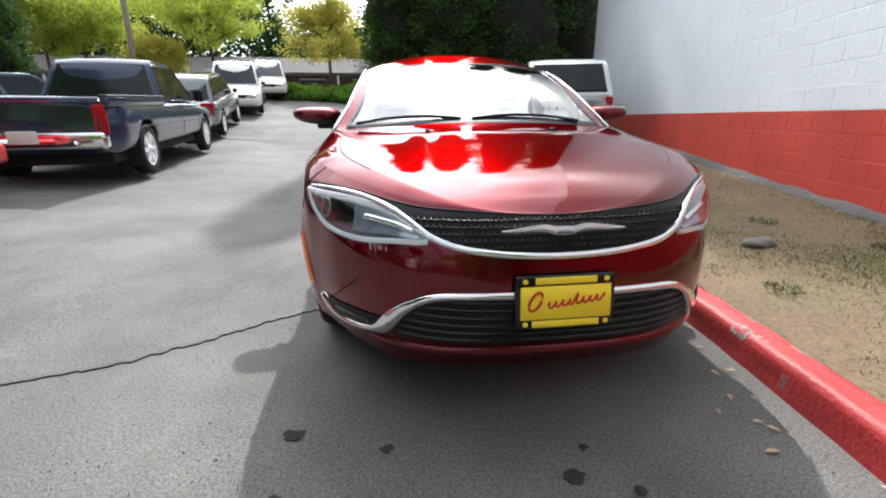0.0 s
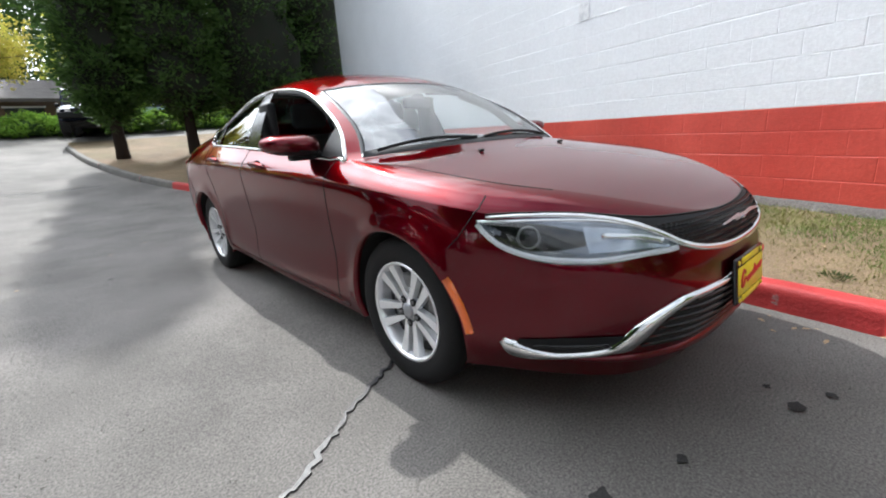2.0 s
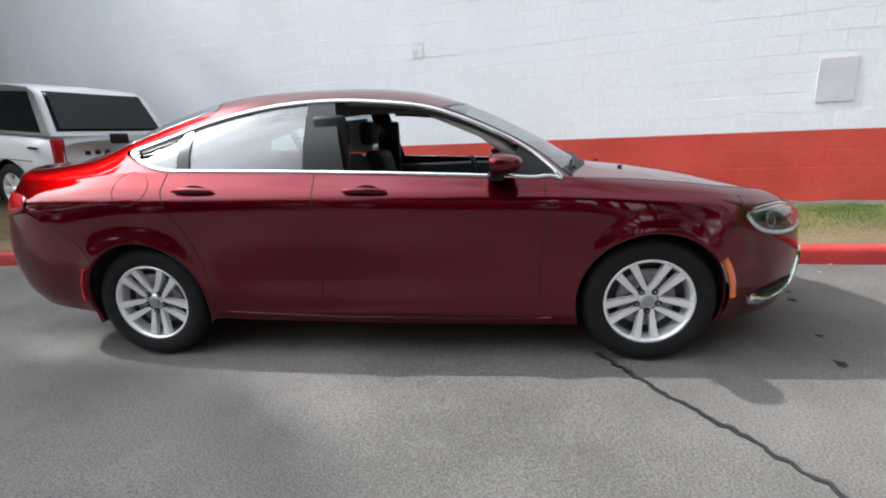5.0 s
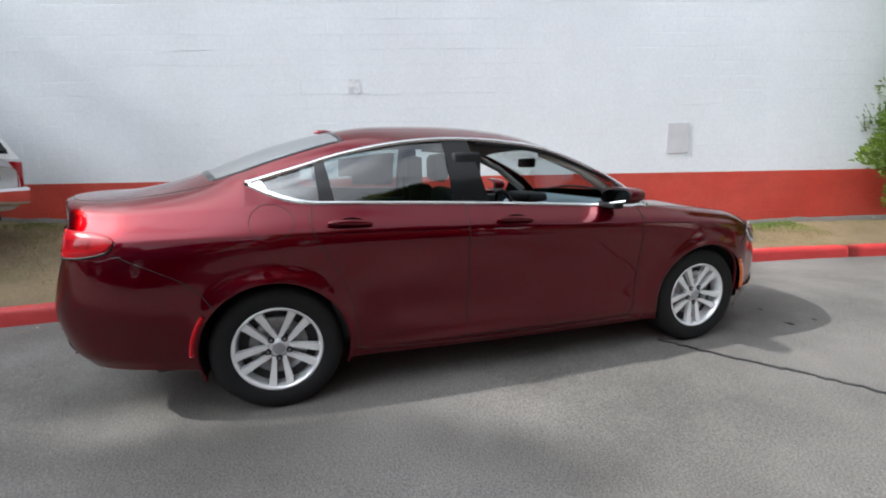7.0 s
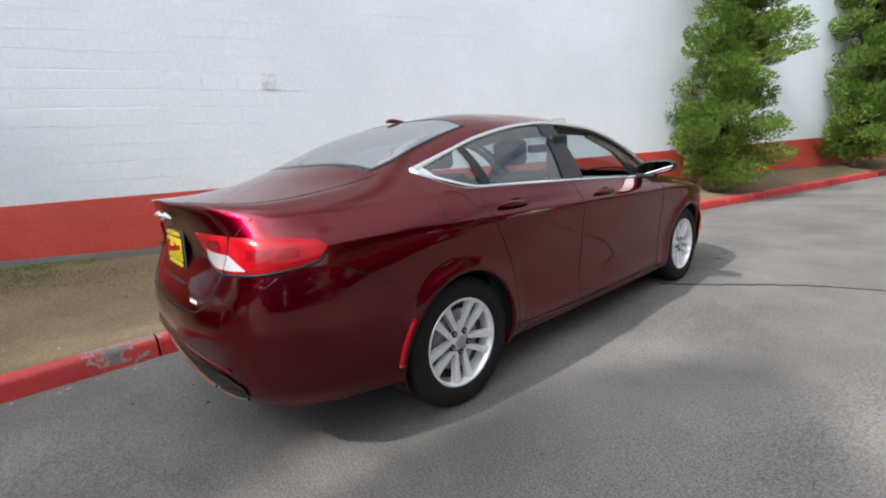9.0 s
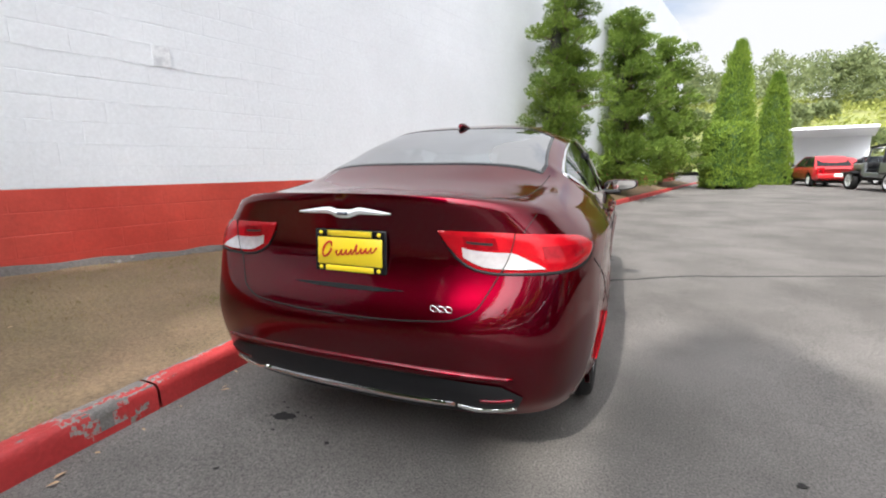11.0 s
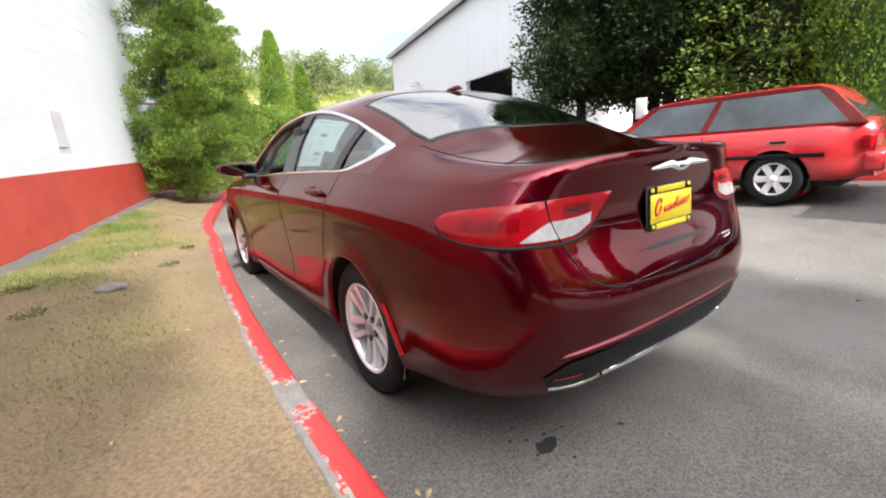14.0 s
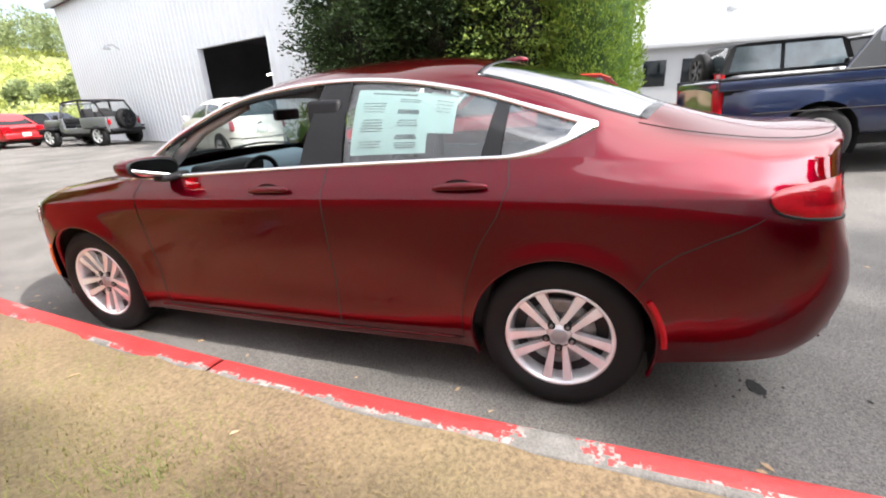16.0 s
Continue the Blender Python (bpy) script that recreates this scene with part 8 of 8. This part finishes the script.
def far_sheds():
    s = thing("white_shed", "small white shed with an opening painted as dark shade, across the lot", "building", pose(-15.5, -44, .4, 0, 0, -20))
    part("front_wall", bevel_box(-4, 4, 0, .2, -.3, 3.2, 0), M["siding"], s, smooth=False)
    # no hole here: a dark slab paints the shaded inside of the shed
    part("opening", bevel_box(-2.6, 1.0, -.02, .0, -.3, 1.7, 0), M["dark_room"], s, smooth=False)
    part("roof", ([(-4.2, -.2, 3.2), (4.2, -.2, 3.2), (4.2, 6, 3.6), (-4.2, 6, 3.6), (-4.2, -.2, 3.05), (4.2, -.2, 3.05), (4.2, 6, 3.4), (-4.2, 6, 3.4)],
                  [(0, 1, 2, 3), (4, 7, 6, 5), (0, 4, 5, 1), (3, 2, 6, 7), (0, 3, 7, 4), (1, 5, 6, 2)]), M["siding"], s, smooth=False)
    # pale building and grey annex across the lot
    g = thing("grey_annex", "low grey annex with dark windows across the lot", "building", pose(-27, 4.5, .45, 0, 0, 92))
    part("front_wall", bevel_box(-10, 9, 0, .2, -.4, 2.9, 0), M["siding_grey"], g, smooth=False)
    part("roof", bevel_box(-10.3, 9.3, -.4, 6, 2.9, 3.15, .02), M["siding_grey"], g)
    for k in range(9):
        part("window", bevel_box(-9 + 2 * k, -7.8 + 2 * k, -.03, .01, .9, 2.3, .02), M["pane_dark"], g)
    w = thing("pale_hall", "tall pale metal hall across the lot", "building", pose(-34, 6, .4, 0, 0, 92))
    part("front_wall", bevel_box(-13, 12, 0, .3, -.4, 8.2, 0), M["siding"], w, smooth=False)
    part("roof", bevel_box(-13.2, 12.2, -.2, 10, 8.2, 8.5, .03), M["siding_grey"], w)
    for x in (-4, 3):
        part("wall_lamp", bevel_box(x - .3, x + .3, -.35, 0, 5.4, 5.7, .05), M["siding_grey"], w)


far_sheds()


def bed_kerb():
    """Planting bed with its own red kerb beyond the wagon."""
    bed = thing("planting_bed", "planting bed with sandy soil behind a red kerb", "planting bed", kind="structure")
    ways = [(-7.0, -8.2), (-6.75, -4), (-6.72, 0), (-6.6, 2.0), (-6.9, 2.5), (-8.5, 2.6), (-12.5, 2.7)]
    pts = []
    for a, b in zip(ways, ways[1:]):
        for k in range(8):
            pts.append((a[0] + (b[0] - a[0]) * k / 8, a[1] + (b[1] - a[1]) * k / 8))
    pts.append(ways[-1])
    verts, faces = [], []
    prof = [(0, -.05), (.01, .11), (.03, .14), (.13, .14), (.15, .10), (.16, 0)]
    for i, (x, y) in enumerate(pts):
        a, b = pts[max(0, i - 1)], pts[min(len(pts) - 1, i + 1)]
        d = math.hypot(b[0] - a[0], b[1] - a[1])
        nx, ny = -(b[1] - a[1]) / d, (b[0] - a[0]) / d
        for o, hh in prof:
            verts.append((x + nx * o, y + ny * o, ground(x, y) + hh))
    m = len(prof)
    for i in range(len(pts) - 1):
        for k in range(m - 1):
            faces.append((i * m + k, i * m + k + 1, (i + 1) * m + k + 1, (i + 1) * m + k))
    edge = part("kerb_edge", (verts, faces), [M["kerb_red"], M["kerb_bare"]], bed)
    edge.data.polygons.foreach_set("material_index", [1 if verts[q[0]][1] < -2.2 else 0 for q in faces])
    sv, sf = [], []
    xs, ys = np.linspace(-13, -6.8, 14), np.linspace(-8.2, 2.52, 22)
    for y in ys:
        for x in xs:
            sv.append((x, y, ground(x, y) + .12 + .03 * noise.noise((x, y, 3)) + .03 * smooth01((-6.8 - x) / .5)))
    sf = [(j * 14 + i, j * 14 + i + 1, (j + 1) * 14 + i + 1, (j + 1) * 14 + i) for j in range(21) for i in range(13)]
    part("bed_soil", (sv, sf), M["soil"], bed)
    post = thing("sign_post", "white board on a short weathered post", "sign", pose(-6.95, -1.9, ground(-7, -1.9) + .1))
    part("post", bevel_box(-.04, .04, -.04, .04, -.1, 1.35, .008), M["timber"], post)
    part("board", bevel_box(-.03, -.0, -.11, .11, 1.1, 1.5, .01), M["sign_white"], post).location = (.075, 0, 0)


bed_kerb()


def small_things():
    rng = random.Random(12)
    # stone on the lawn
    bm = bmesh.new()
    bmesh.ops.create_icosphere(bm, subdivisions=3, radius=1)
    for v in bm.verts:
        k = 1 + .25 * noise.noise(v.co * 1.7)
        v.co = Vector((v.co.x * .115 * k, v.co.y * .075 * k, max(-.3, v.co.z) * .045 * k))
    ob = part("stone", bm, M["kerb_bare"])
    ob.location = (1.98, -1.03, lawn_z(1.98, -1.03) + .012)
    tagged(ob, "flat grey stone lying on the dry lawn", "stone")
    # weeds by the kerb
    for k, (x, y, r) in enumerate(((1.52, -1.72, .07), (1.28, -2.55, .06), (2.4, -.6, .08), (2.55, -1.4, .07))):
        L = Leaves(200 + k)
        L.clump(Vector((0, 0, .012)), r * 1.2, 150, .032, .006, .35, .7)
        t = part("weed", (L.v, L.f), M["weed"], smooth=False)
        t.location = (x, y, lawn_z(x, y) - .005)
        tagged(t, "small green weed tuft in the dry lawn", "weed", "weeds in the lawn")
    # dry leaves in the gutter and on the grass
    leaf_mat = material("dry_leaf", (0.34, 0.20, 0.10), 0.7, other=(0.5, 0.38, 0.24), scale=20)
    shape = [(0, 0, 0), (.02, .012, .006), (.045, .014, .01), (.07, 0, .004), (.045, -.014, .008), (.02, -.012, .004)]
    me = bpy.data.meshes.new("dry_leaf")
    me.from_pydata(shape, [], [(0, 1, 2), (0, 2, 3), (0, 3, 4), (0, 4, 5)])
    me.materials.append(leaf_mat)
    spots = [(.74, -2.49), (.76, -2.54), (.72, -2.36), (.80, -2.2), (.62, -2.43), (.68, -2.62)] + [(kerb_x(y) - rng.uniform(.03, .3), y) for y in (-1.2, -.3, .4, 1.1, 1.6, 2.1, 2.9, 3.4, -3.2, -3.8)] \
        + [(kerb_x(y) + rng.uniform(.3, 1.6), y) for y in np.linspace(-4, 4, 16)] + [(-1.6, 3.0), (-2.3, 2.2), (-1.2, 3.4)] + [(kerb_x(y) - abs(rng.gauss(.02, .10)) - .02, y) for y in np.linspace(-3.4, 3.4, 34)]
    for x, y in spots:
        o = new("dry_leaf", me)
        z = ground(x, y) + .008 if x < kerb_x(y) else lawn_z(x, y) + .012
        o.matrix_basis = pose(x, y, z, rng.uniform(-12, 12), rng.uniform(-12, 12), rng.uniform(0, 360)) @ Matrix.Scale(rng.uniform(.35, .75), 4)
        tagged(o, "small curled brown dry leaf on the ground", "leaf", "dry leaves")
    # grit on the asphalt
    verts, faces = [], []
    for _ in range(13000):
        y = rng.uniform(-5, 5)
        x = rng.uniform(-4.5, kerb_x(y) - .02)
        r = rng.uniform(.0015, .0042)
        z = ground(x, y) + .004
        b = len(verts)
        verts += [(x - r, y - r, z), (x + r, y - r * .6, z), (x + r * .5, y + r, z), (x, y, z + r * 1.3)]
        faces += [(b, b + 1, b + 3), (b + 1, b + 2, b + 3), (b + 2, b, b + 3)]
    ob = part("grit", (verts, faces), M["kerb_bare"], smooth=False)
    tagged(ob, "pale grit scattered over the asphalt", "grit", kind="stuff")


small_things()


def utility_pole():
    """Tall weathered pole beyond the hedge."""
    x, y = -12.9, 22.0
    pole = thing("utility_pole", "tall weathered grey timber pole beyond the hedge", "pole", pose(x, y, ground(-6, y)))
    part("shaft", tube([(0, 0, -.3), (.03, 0, 5), (.05, .02, 11)], .13, 10, radii=[.15, .13, .10]), M["timber"], pole)
    part("crossarm", bevel_box(-1.1, 1.1, -.06, .06, 10.0, 10.14, .01), M["timber"], pole)


utility_pole()
